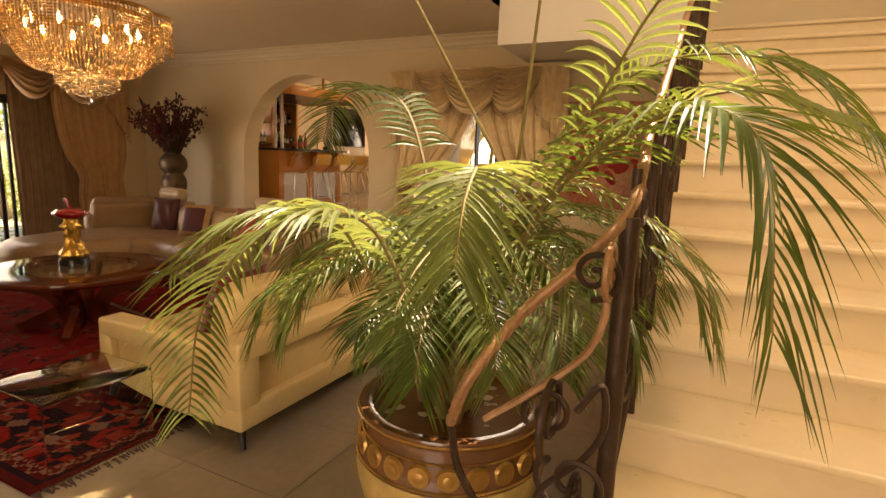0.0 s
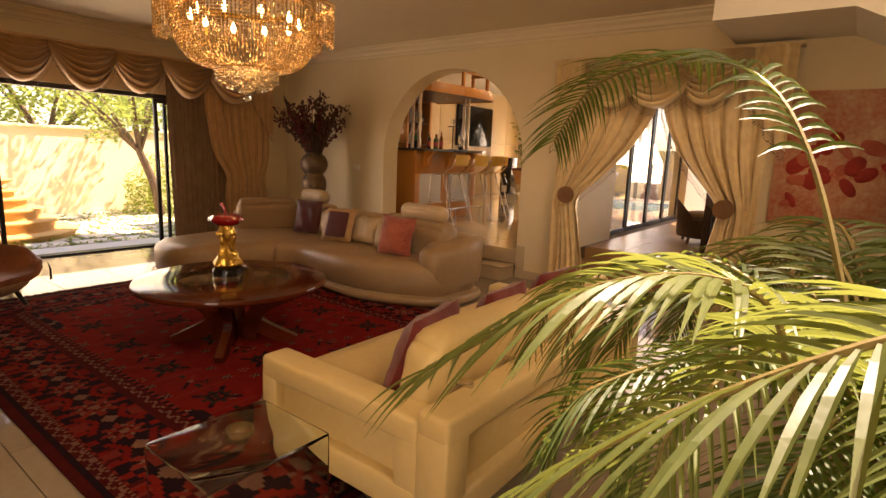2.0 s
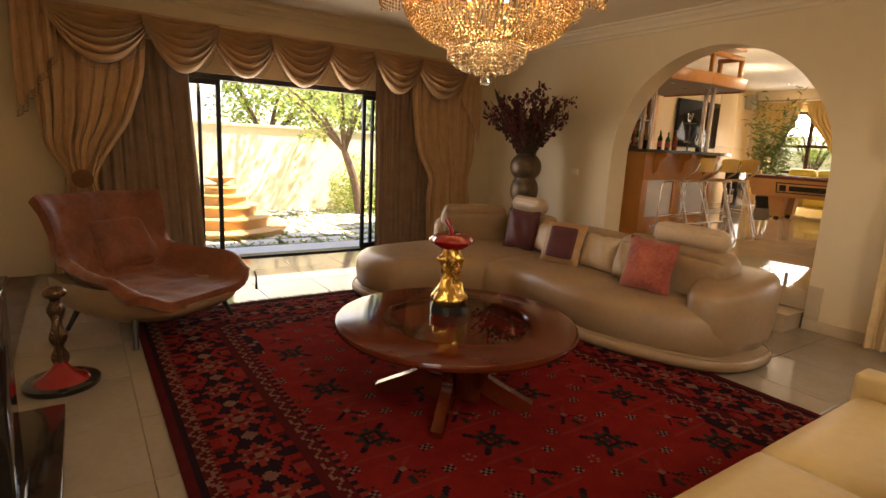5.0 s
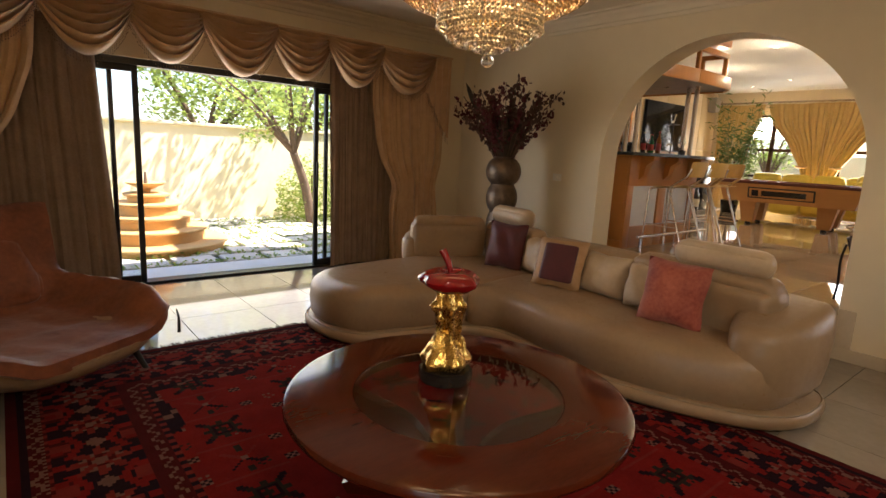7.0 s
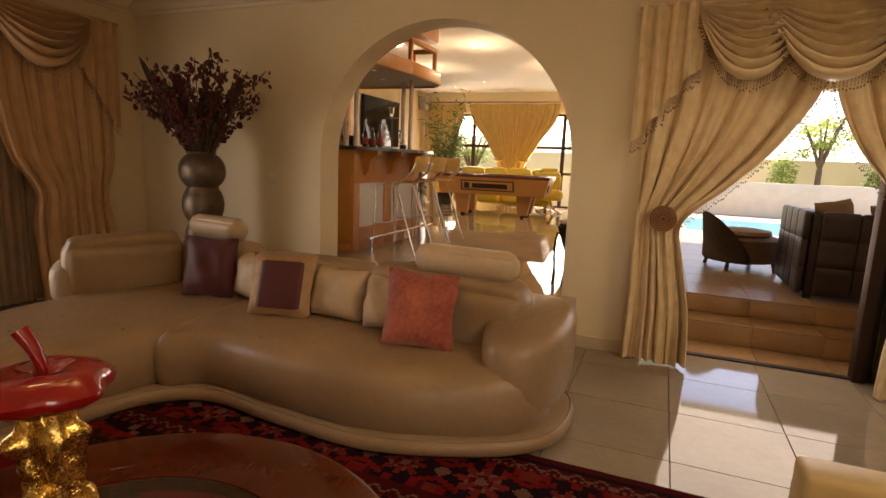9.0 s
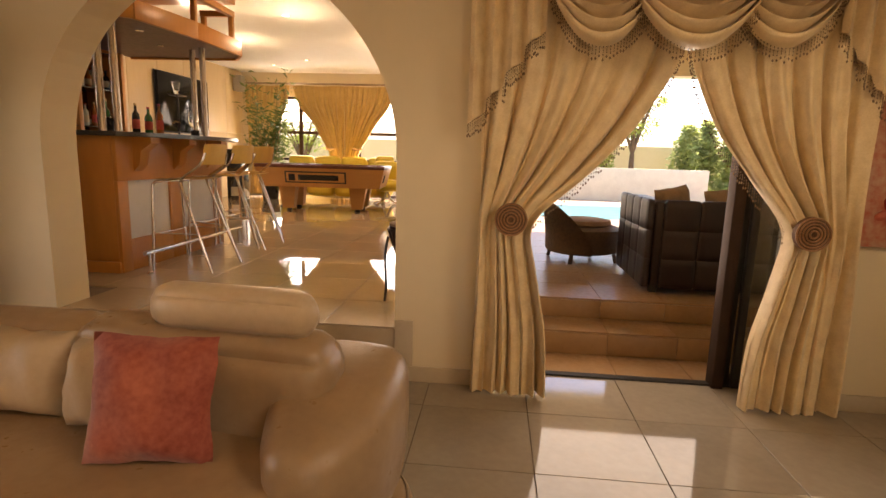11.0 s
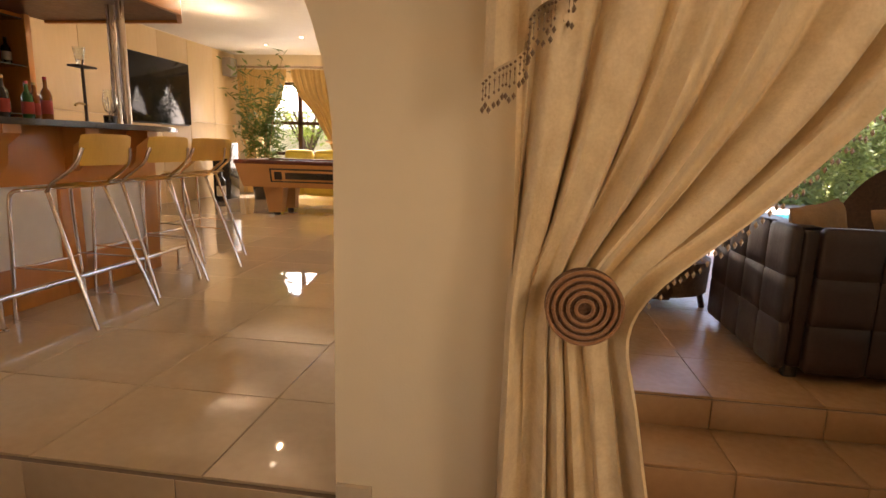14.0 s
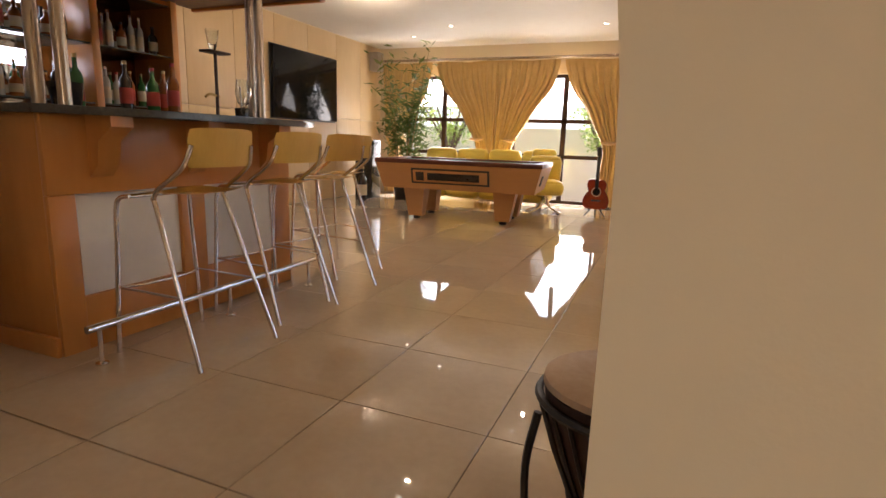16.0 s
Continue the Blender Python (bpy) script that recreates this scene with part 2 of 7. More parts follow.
setting("floor_bar_base", bm, grout, "dark grout bed under the bar floor tiles", "floor")

# cornice under the ceiling
prof = [(0.0, 0.0), (0.02, 0.0), (0.03, 0.03), (0.05, 0.035), (0.07, 0.07), (0.11, 0.10), (0.12, 0.125), (0.15, 0.13), (0.15, 0.15), (0.0, 0.15)]
setting("trim_cornice_north", prism([(WALL_Y - d, CEIL - 0.15 + z) for d, z in prof], "x", WIN_X, -2.0), ceiling_paint, "moulded plaster cornice", "cornice")
setting("trim_cornice_west", prism([(WIN_X + d, CEIL - 0.15 + z) for d, z in prof], "y", 0.05, WALL_Y - 0.15), ceiling_paint, "moulded plaster cornice", "cornice")

# bar room shell
bm = box(-10.2, -9.9, 6.47, 16.3, -0.4, 3.5)
setting("wall_bar_west", bm, wall_paint, "cream wall behind the panelling", "wall")
bm = box(-10.2, -9.3, 16.0, 16.3, 0.3, 3.5)
for x0, x1, z0, z1 in ((-9.3, -5.0, 2.75, 3.5), (-9.3, -7.0, 0.3, 0.6), (-7.6, -7.0, 0.6, 2.75), (-5.0, -3.6, 0.3, 3.5)):
    add_box(bm, x0, x1, 16.0, 16.3, z0, z1)
setting("wall_bar_north", bm, wall_paint, "cream wall with two tall windows", "wall")
bm = box(-4.05, -3.75, 6.47, 8.2, -0.4, 3.5)
add_box(bm, -4.05, -3.75, 8.2, 12.4, 2.5, 3.5)
add_box(bm, -4.05, -3.75, 12.4, 16.3, -0.4, 3.5)
setting("wall_bar_east", bm, wall_paint, "cream wall with glazed doors to the patio", "wall")
setting("ceiling_bar", box(-10.2, -3.6, 6.47, 16.3, BAR_CEIL, BAR_CEIL + 0.2), white_plaster, "white bar room ceiling", "ceiling")

# steps up to the bar
setting("step_bar", box(-6.5, -4.2, 5.84, 6.2, 0.0, 0.17 - 0.004), bar_tile, "glossy tiled step below the arch", "step")

# gallery over the foot of the room, with a sloping soffit
outline = [(-2.0, 2.6), (-1.1, 2.6), (-0.2, 2.12), (-0.2, 3.2), (-2.0, 3.2)]
setting("wall_gallery", prism(outline, "y", 5.15, WALL_Y), white_plaster, "white plastered gallery edge over the painting", "wall")
setting("wall_gallery_upper", box(-2.0, -0.2, 5.3, 5.45, 3.2, 6.0), white_plaster, "white plastered upper gallery wall", "wall")

# stairs
STAIR_X0, STAIR_X1, TREAD, RISE, STAIR_Y = -0.18, 1.9, 0.315, 0.17, 0.805
for k in range(16):
    y = STAIR_Y + TREAD * k
    bm = box(STAIR_X0, STAIR_X1, y, min(y + TREAD + 0.02, 6.17), max(0, RISE * k - 0.12), RISE * (k + 1) - 0.03)
    s = setting("stair_step", bm, stair_stone, "cream stone stair step", "step")
    bm = box(STAIR_X0 - 0.02, STAIR_X1, y - 0.02, min(y + TREAD + 0.01, 6.17), RISE * (k + 1) - 0.03, RISE * (k + 1), 0.008)
    part("tread", bm, stair_stone, s)

# ground outside
setting("ground", box(-300, 300, -300, 300, -0.6, -0.45), surf("ground_soil", (0.20, 0.15, 0.09), (0.12, 0.10, 0.05), 1.5, 0.95, bump=0.3), "bare garden ground", "ground")



# ---- soft shapes ----
def grid_mesh(bm, fn, nu, nv, close_u=False):
    """A sheet of quads: fn(u, v) with u, v in 0..1."""
    vs = [[bm.verts.new(fn(i / nu, j / nv)) for j in range(nv + 1)] for i in range(nu if close_u else nu + 1)]
    for i in range(nu):
        a, b = vs[i], vs[(i + 1) % len(vs)]
        for j in range(nv):
            bm.faces.new((a[j], b[j], b[j + 1], a[j + 1]))
    return bm


def add_puff(bm, w, d, h, r=0.05, puff=0.03, n=8, m=None):
    """A stuffed block w x d x h standing on z = 0, with rounded edges and swollen faces."""
    m = m or Matrix()
    half = Vector((w / 2, d / 2, h / 2))
    inner = Vector([max(0.001, c - r) for c in half])
    cube = bmesh.new()
    bmesh.ops.create_cube(cube, size=2.0)
    bmesh.ops.subdivide_edges(cube, edges=cube.edges[:], cuts=n, use_grid_fill=True)
    vmap = {}
    for v in cube.verts:
        u = v.co
        e = Vector([math.sin(c * math.pi / 2) for c in u])
        p = Vector((e.x * half.x, e.y * half.y, e.z * half.z))
        q = Vector([max(-i, min(i, c)) for i, c in zip(inner, p)])
        d2 = p - q
        if d2.length > 1e-6:
            p = q + d2.normalized() * min(r, max(d2.length, r))
        swell = puff * (1 - u.x ** 4) * (1 - u.y ** 4) if abs(u.z) > 0.99 else 0
        p.z += math.copysign(swell, u.z)
        sx = puff * 0.6 * (1 - u.x ** 4) * (1 - u.z ** 4) if abs(u.y) > 0.99 else 0
        p.y += math.copysign(sx, u.y)
        vmap[v] = bm.verts.new(m @ (p + Vector((0, 0, h / 2))))
    for f in cube.faces:
        bm.faces.new([vmap[v] for v in f.verts])
    cube.free()
    return bm


def puff(w, d, h, r=0.05, swell=0.03, n=8, m=None):
    return add_puff(bm_new(), w, d, h, r, swell, n, m)


def crumple(bm, amp, scale, seed=0):
    """Uneven, creased padding: pushes a mesh in and out by noise."""
    bmesh.ops.recalc_face_normals(bm, faces=bm.faces)
    bm.normal_update()
    for v in bm.verts:
        q = v.co * scale + Vector((seed, 0, 0))
        v.co += v.normal * amp * (noise.noise(q) + 0.5 * noise.noise(q * 2.3))
    return bm


def smooth_loop(points, n):
    """A closed smooth curve through points (Catmull-Rom), n steps to each."""
    pts = [Vector(p) for p in points]
    out = []
    for i in range(len(pts)):
        p0, p1, p2, p3 = (pts[(i + k) % len(pts)] for k in (-1, 0, 1, 2))
        for j in range(n):
            t = j / n
            out.append(0.5 * ((2 * p1) + (p2 - p0) * t + (2 * p0 - 5 * p1 + 4 * p2 - p3) * t * t + (3 * p1 - p0 - 3 * p2 + p3) * t ** 3))
    return out


def smooth_line(points, n):
    pts = [Vector(p) for p in points]
    pts = [2 * pts[0] - pts[1]] + pts + [2 * pts[-1] - pts[-2]]
    out = []
    for i in range(1, len(pts) - 2):
        p0, p1, p2, p3 = pts[i - 1:i + 3]
        for j in range(n):
            t = j / n
            out.append(0.5 * ((2 * p1) + (p2 - p0) * t + (2 * p0 - 5 * p1 + 4 * p2 - p3) * t * t + (3 * p1 - p0 - 3 * p2 + p3) * t ** 3))
    return out + [pts[-2]]


def slab(outline, profile):
    """An upholstered slab: an outline (x, y), counter-clockwise, with profile rows (inset, z); the last ring is closed."""
    bm = bm_new()
    k = len(outline)
    nrm = []
    for i in range(k):
        d = (outline[(i + 1) % k] - outline[i - 1]).normalized()
        nrm.append(Vector((-d.y, d.x)))
    rings = [[bm.verts.new((outline[i].x + nrm[i].x * ins, outline[i].y + nrm[i].y * ins, z)) for i in range(k)] for ins, z in profile]
    for a, b in zip(rings, rings[1:]):
        for i in range(k):
            bm.faces.new((a[i], a[(i + 1) % k], b[(i + 1) % k], b[i]))
    bm.faces.new(rings[0][::-1])
    bm.faces.new(rings[-1])
    bmesh.ops.triangulate(bm, faces=[f for f in bm.faces if len(f.verts) > 4])
    return bm


def cushion(w, h, t):
    """A scatter cushion standing on its edge, w wide along x, h high along z, t thick along y, with pinched corners."""
    bm = bm_new()
    for side in (-1, 1):
        def fn(u, v):
            a, b = 2 * u - 1, 2 * v - 1
            pin = 1 - 0.07 * (1 - abs(a)) * abs(b) ** 2 - 0.0
            pin2 = 1 - 0.07 * (1 - abs(b)) * abs(a) ** 2
            th = max(0, (1 - a ** 4) * (1 - b ** 4)) ** 0.6
            return Vector((a * w / 2 * pin2, side * t / 2 * th + 0.006 * math.sin(7 * a + 3 * b) * th, h / 2 + b * h / 2 * pin))
        grid_mesh(bm, fn, 14, 14)
    bmesh.ops.remove_doubles(bm, verts=bm.verts, dist=0.0005)
    return bm


# ---- living room floor: glossy tiles ----
def tile_mesh(name, w, d, mat, gap=0.004, th=0.012):
    return finish(box(gap / 2, w - gap / 2, gap / 2, d - gap / 2, -th, 0, 0.0015, 1), name, mat, False)


def tiles(parent, mesh, x0, y0, nx, ny, w, d, z):
    for i in range(nx):
        for j in range(ny):
            t = new("tile", mesh)
            t.parent = parent
            t.location = (x0 + i * w, y0 + j * d, z)


# ---- round table ----
def round_table(x, y, top=0.50, r=0.68):
    t = thing("round_table", "large round reddish wood coffee table with glass centre", "coffee table", pose(x, y, 0.012))
    prof = [(0.42, top - 0.05), (r - 0.04, top - 0.05), (r - 0.005, top - 0.035), (r, top - 0.02), (r - 0.006, top - 0.004), (r - 0.02, top), (0.42, top)]
    bm = bm_new()
    add_turned(bm, prof + [prof[0]], 0, 0, 72, False)
    part("tabletop", bm, table_wood, t, "polished reddish wood ring")
    part("glass_insert", turned([(0.417, top - 0.012), (0.417, top - 0.002)], 0, 0, 64), clear_glass, t, "clear round glass inset")
    for k in range(4):
        a = math.pi / 4 + k * math.pi / 2
        path = smooth_line([(0.10, 0, 0.02), (0.12, 0, 0.16), (0.22, 0, 0.30), (0.40, 0, 0.38), (0.52, 0, top - 0.05)], 6)
        path2 = smooth_line([(0.10, 0, 0.2), (0.2, 0, 0.12), (0.36, 0, 0.04), (0.44, 0, 0.0)], 6)
        bm = bm_new()
        for pth, w0 in ((path, 0.06), (path2, 0.05)):
            rows = []
            for i, p in enumerate(pth):
                q = pth[min(i + 1, len(pth) - 1)] - pth[max(i - 1, 0)]
                nv = Vector((-q.z, 0, q.x)).normalized() * w0
                rows.append([bm.verts.new(p + nv * sx + Vector((0, sy * 0.03, 0))) for sx, sy in ((-1, -1), (1, -1), (1, 1), (-1, 1))])
            for a1, b1 in zip(rows, rows[1:]):
                for j in range(4):
                    bm.faces.new((a1[j], b1[j], b1[(j + 1) % 4], a1[(j + 1) % 4]))
            bm.faces.new(rows[0]), bm.faces.new(rows[-1][::-1])
        bmesh.ops.transform(bm, matrix=pose(0, 0, 0, 0, 0, math.degrees(a)), verts=bm.verts)
        part("leg", bm, table_wood, t)
    return t


clear_glass = surf("clear_glass", (0.92, 0.95, 0.93), (0.92, 0.95, 0.93), 1, 0.0, 0.01, trans=1.0, ior=1.45)
rug_fringe = surf("rug_fringe", (0.10, 0.06, 0.05), (0.05, 0.03, 0.03), 20, 0.9)
gold = surf("gold", (0.80, 0.52, 0.14), (0.60, 0.36, 0.08), 20, 0.18, 0.35, metal=1.0, bump=0.4, bscale=40)
leather_seam = surf("leather_seam", (0.36, 0.27, 0.17), (0.28, 0.21, 0.13), 12, 0.5)
red_lacquer = surf("red_lacquer", (0.30, 0.008, 0.008), (0.22, 0.005, 0.006), 8, 0.12, 0.2, coat=0.6)
black_stone = surf("black_stone", (0.012, 0.010, 0.009), (0.022, 0.018, 0.015), 30, 0.08, 0.15, coat=0.3)
red_cloth = surf("red_cloth", (0.20, 0.014, 0.012), (0.12, 0.008, 0.008), 12, 0.6, 0.8, bump=0.2, sheen=0.3, fine=0.3, fscale=500)
maroon_silk = surf("maroon_silk", (0.095, 0.012, 0.012), (0.06, 0.008, 0.008), 8, 0.4, 0.6, bump=0.15, sheen=0.2)
coral_velvet = surf("coral_velvet", (0.46, 0.13, 0.075), (0.20, 0.022, 0.014), 5, 0.6, 0.8, bump=0.25, sheen=0.4)
gold_silk = surf("gold_silk", (0.48, 0.30, 0.14), (0.36, 0.20, 0.09), 18, 0.4, 0.6, bump=0.15)
chrome = surf("chrome", (0.75, 0.72, 0.68), (0.66, 0.62, 0.58), 10, 0.08, 0.16, metal=1.0)
brushed_steel = surf("brushed_steel", (0.46, 0.37, 0.29), (0.36, 0.29, 0.22), 6, 0.22, 0.34, metal=1.0, stretch=(1, 1, 0.05))


# ---- knotted rug: every knot block a coloured face ----
def rug(x0, x1, y0, y1):
    t = thing("rug", "red oriental rug with navy and cream borders and dark fringe", "rug", pose((x0 + x1) / 2, (y0 + y1) / 2, 0))
    W, D, c = x1 - x0, y1 - y0, 0.0155
    nx, ny = int(W / c), int(D / c)
    cols = [("rug_red", (0.185, 0.013, 0.010), (0.125, 0.008, 0.007)), ("rug_navy", (0.014, 0.006, 0.010), (0.020, 0.008, 0.010)), ("rug_cream", (0.17, 0.085, 0.06), (0.12, 0.06, 0.042)),
            ("rug_rose", (0.18, 0.024, 0.018), (0.13, 0.016, 0.013)), ("rug_brown", (0.075, 0.008, 0.008), (0.050, 0.006, 0.006)), ("rug_olive", (0.030, 0.022, 0.016), (0.020, 0.014, 0.010))]
    mats = [surf(n, a, b, 9, 0.95, 1.0, bump=0.25, bscale=60, fine=0.4, fscale=420, spec=0.03) for n, a, b in cols]
    RED, NAVY, CREAM, ROSE, BROWN, OLIVE = range(6)

    def rosette(a, b, s):
        r, th = math.hypot(a, b) / s, math.atan2(b, a)
        if r < 0.22:
            return CREAM
        if r < 0.42:
            return BROWN if math.cos(4 * th) > -0.2 else ROSE
        if r < 0.78 + 0.2 * math.cos(8 * th):
            return ROSE if math.cos(8 * th) > -0.3 else CREAM
        return -1

    def medal(a, b, s):
        a, b = abs(a) / s, abs(b) / s
        if max(a, b) < 0.30:
            return OLIVE if a + b < 0.3 else RED
        if a < 0.95 and b < 0.95 and (abs(a - b) < 0.22 or max(a, b) < 0.55):
            return NAVY if max(a, b) > 0.62 or max(a, b) < 0.40 else OLIVE
        if min(a, b) < 0.16 and max(a, b) < 0.8:
            return OLIVE
        return -1

    def colour(x, y):
        dx, dy = W / 2 - abs(x), D / 2 - abs(y)
        d = min(dx, dy)
        s = y if dx < dy else x
        if d < 0.05:
            return BROWN
        if d < 0.075:
            return NAVY
        if d < 0.135:                                   # zigzag guard stripe
            wave = 0.019 * math.sin(2 * math.pi * s / 0.11)
            return CREAM if abs(d - 0.105 - wave) < 0.0085 or abs(abs(d - 0.105) - 0.026) < 0.005 and int(s / 0.016) % 2 else BROWN
        if d < 0.16:
            return ROSE if int(s / 0.03) % 2 else BROWN
        if d < 0.50:                                    # main border
            period = 0.38
            a = ((s / period) % 1.0 - 0.5) * period
            b = d - 0.33
            k = int(math.floor(s / period)) % 2
            r = rosette(a, b, 0.135 if k else 0.115)
            if r >= 0:
                return r
            a2 = ((s / period + 0.5) % 1.0 - 0.5) * period
            if abs(abs(b) - 0.06 - abs(a2) * 0.5) < 0.018 and abs(a2) < 0.12:
                return RED
            if abs(a2) + abs(b) < 0.05:
                return CREAM
            if abs(b) > 0.125 and (int(s / 0.045) % 3 == 0):
                return RED
            if abs(b) > 0.10 and abs(a2) < 0.075:
                return ROSE if abs(a2) < 0.04 else BROWN
            return NAVY
        if d < 0.53:
            return BROWN
        if d < 0.60:
            ph = (s / 0.09) % 1.0
            return CREAM if abs(d - 0.565 - 0.019 * math.sin(2 * math.pi * ph)) < 0.009 else BROWN
        if d < 0.63:
            return NAVY if int(s / 0.031) % 2 else ROSE
        # stepped dark corners and the red field with small medallions
        fx, fy = dx - 0.63, dy - 0.63
        edge = 0.03 + 0.06 * abs(math.sin(s * 4.2))
        if min(fx, fy) < edge and (fx + fy) < 0.62 + 0.05 * (int((x - y) / 0.05) % 2):
            return NAVY if (int(x / 0.047) + int(y / 0.047)) % 5 else CREAM
        px, py = 0.62, 0.52
        row = math.floor(y / py)
        ax = ((x / px + (0.5 if row % 2 else 0)) % 1.0 - 0.5) * px
        ay = ((y / py) % 1.0 - 0.5) * py
        m = medal(ax, ay, 0.115)
        if m >= 0:
            return m
        bx, by = ((x / px + (0.0 if row % 2 else 0.5)) % 1.0 - 0.5) * px, ay
        if abs(bx) + abs(by) < 0.025:
            return CREAM
        if abs(abs(bx) - abs(by)) < 0.012 and abs(bx) < 0.075:
            return NAVY if bx > 0 else ROSE
        if abs(by) < 0.012 and 0.07 < abs(bx) < 0.13:
            return OLIVE
        if abs(abs(ax) - 0.21) < 0.02 and abs(abs(ay) - 0.19) < 0.028:
            return CREAM if (int(ax * 65) + int(ay * 65)) % 2 else NAVY
        if abs(abs(ax) - 0.16) < 0.009 and abs(ay) < 0.16:
            return ROSE
        cx, cy = ((x / 0.31 + 0.25) % 1.0 - 0.5) * 0.31, ((y / 0.26 + 0.25) % 1.0 - 0.5) * 0.26
        if 0.018 < math.hypot(cx, cy) < 0.034 and math.cos(5 * math.atan2(cy, cx)) > 0.1:
            return CREAM if (int(x / 0.31 + 99) + int(y / 0.26 + 99)) % 3 == 0 else OLIVE
        return RED

    verts = [(-W / 2 + W * i / nx, -D / 2 + D * j / ny, 0.012 + 0.0016 * noise.noise((i * 0.13, j * 0.13, 0))) for i in range(nx + 1) for j in range(ny + 1)]
    faces = [(i * (ny + 1) + j, (i + 1) * (ny + 1) + j, (i + 1) * (ny + 1) + j + 1, i * (ny + 1) + j + 1) for i in range(nx) for j in range(ny)]
    me = bpy.data.meshes.new("woven_field")
    me.from_pydata(verts, [], faces)
    for m in mats:
        me.materials.append(m)
    me.polygons.foreach_set("material_index", [colour(-W / 2 + W * (i + 0.5) / nx, -D / 2 + D * (j + 0.5) / ny) for i in range(nx) for j in range(ny)])
    pile = new("woven_field", me)
    pile.parent = t
    part("backing", box(-W / 2 + 0.002, W / 2 - 0.002, -D / 2 + 0.002, D / 2 - 0.002, 0.001, 0.0095), mats[4], t)
    rnd = random.Random(4)
    for side in (-1, 1):
        bm = bm_new()
        y = -D / 2
        while y < D / 2:
            ln, sw = rnd.uniform(0.045, 0.085), rnd.uniform(-0.02, 0.02)
            xa, xb = side * W / 2, side * (W / 2 + ln)
            w = 0.011
            q = [bm.verts.new(p) for p in ((xa, y, 0.011), (xa, y + w, 0.011), (xb, y + w * 0.6 + sw, 0.003), (xb, y + sw, 0.003))]
            bm.faces.new(q)
            q2 = [bm.verts.new((v.co.x, v.co.y, v.co.z - 0.002)) for v in q]
            bm.faces.new(q2[::-1])
            y += 0.0135
        tagged(part("fringe", bm, rug_fringe, t, "dark knotted fringe", False), kind="stuff")
    return t


rug(-6.95, -2.45, 1.10, 4.36)
round_table(-4.53, 2.54)


# ---- apple core sculpture ----
def apple_sculpture(x, y, z):
    t = thing("apple_sculpture", "gilded apple core sculpture with red top and black base", "sculpture", pose(x, y, z))
    hexa = [(0.115 * math.cos(a), 0.115 * math.sin(a)) for a in np.linspace(0, 2 * math.pi, 9)[:-1]]
    bm = prism(hexa, "z", 0.0, 0.055)
    bmesh.ops.bevel(bm, geom=bm.edges[:], offset=0.006, segments=2, affect="EDGES")
    part("base", bm, black_stone, t, "polished black octagonal base")
    def lobed(profile, waves, amp, phase, seg=40):
        bm = bm_new()
        rings = []
        for k, (r, zz) in enumerate(profile):
            ring = []
            for a in np.linspace(0, 2 * math.pi, seg + 1)[:-1]:
                rr = r + amp(zz) * (math.cos(waves * a + phase * zz) + 1.1 * noise.noise((math.cos(a) * 2.2, math.sin(a) * 2.2, zz * 26)))
                ring.append(bm.verts.new((rr * math.cos(a), rr * math.sin(a), zz)))
            rings.append(ring)
        for a, b in zip(rings, rings[1:]):
            for i in range(seg):
                bm.faces.new((a[i], a[(i + 1) % seg], b[(i + 1) % seg], b[i]))
        bm.faces.new(rings[0][::-1]), bm.faces.new(rings[-1])
        return bm
    core = [(float(np.interp(q, [0.06, 0.085, 0.115, 0.16, 0.20, 0.24, 0.28, 0.32, 0.35, 0.38], [0.085, 0.100, 0.085, 0.060, 0.046, 0.044, 0.050, 0.064, 0.050, 0.044])), float(q)) for q in np.linspace(0.06, 0.38, 34)]
    part("core", lobed(core, 5, lambda z: 0.014 if z < 0.34 else 0.007, 9), gold, t, "crumpled gilded core")
    cap = [(0.040, 0.375), (0.075, 0.385), (0.120, 0.415), (0.122, 0.43), (0.100, 0.455), (0.060, 0.468), (0.022, 0.455), (0.006, 0.440)]
    part("cap", lobed(cap, 5, lambda z: 0.010 if z < 0.45 else 0.003, 0), red_lacquer, t, "glossy red apple top")
    part("stem", tube(smooth_line([(0, 0, 0.435), (-0.004, -0.003, 0.475), (-0.016, -0.010, 0.51), (-0.034, -0.02, 0.545)], 5), lambda s: 0.009 + 0.008 * s, 10), red_lacquer, t)
    return t


apple_sculpture(-4.64, 2.56, 0.513)


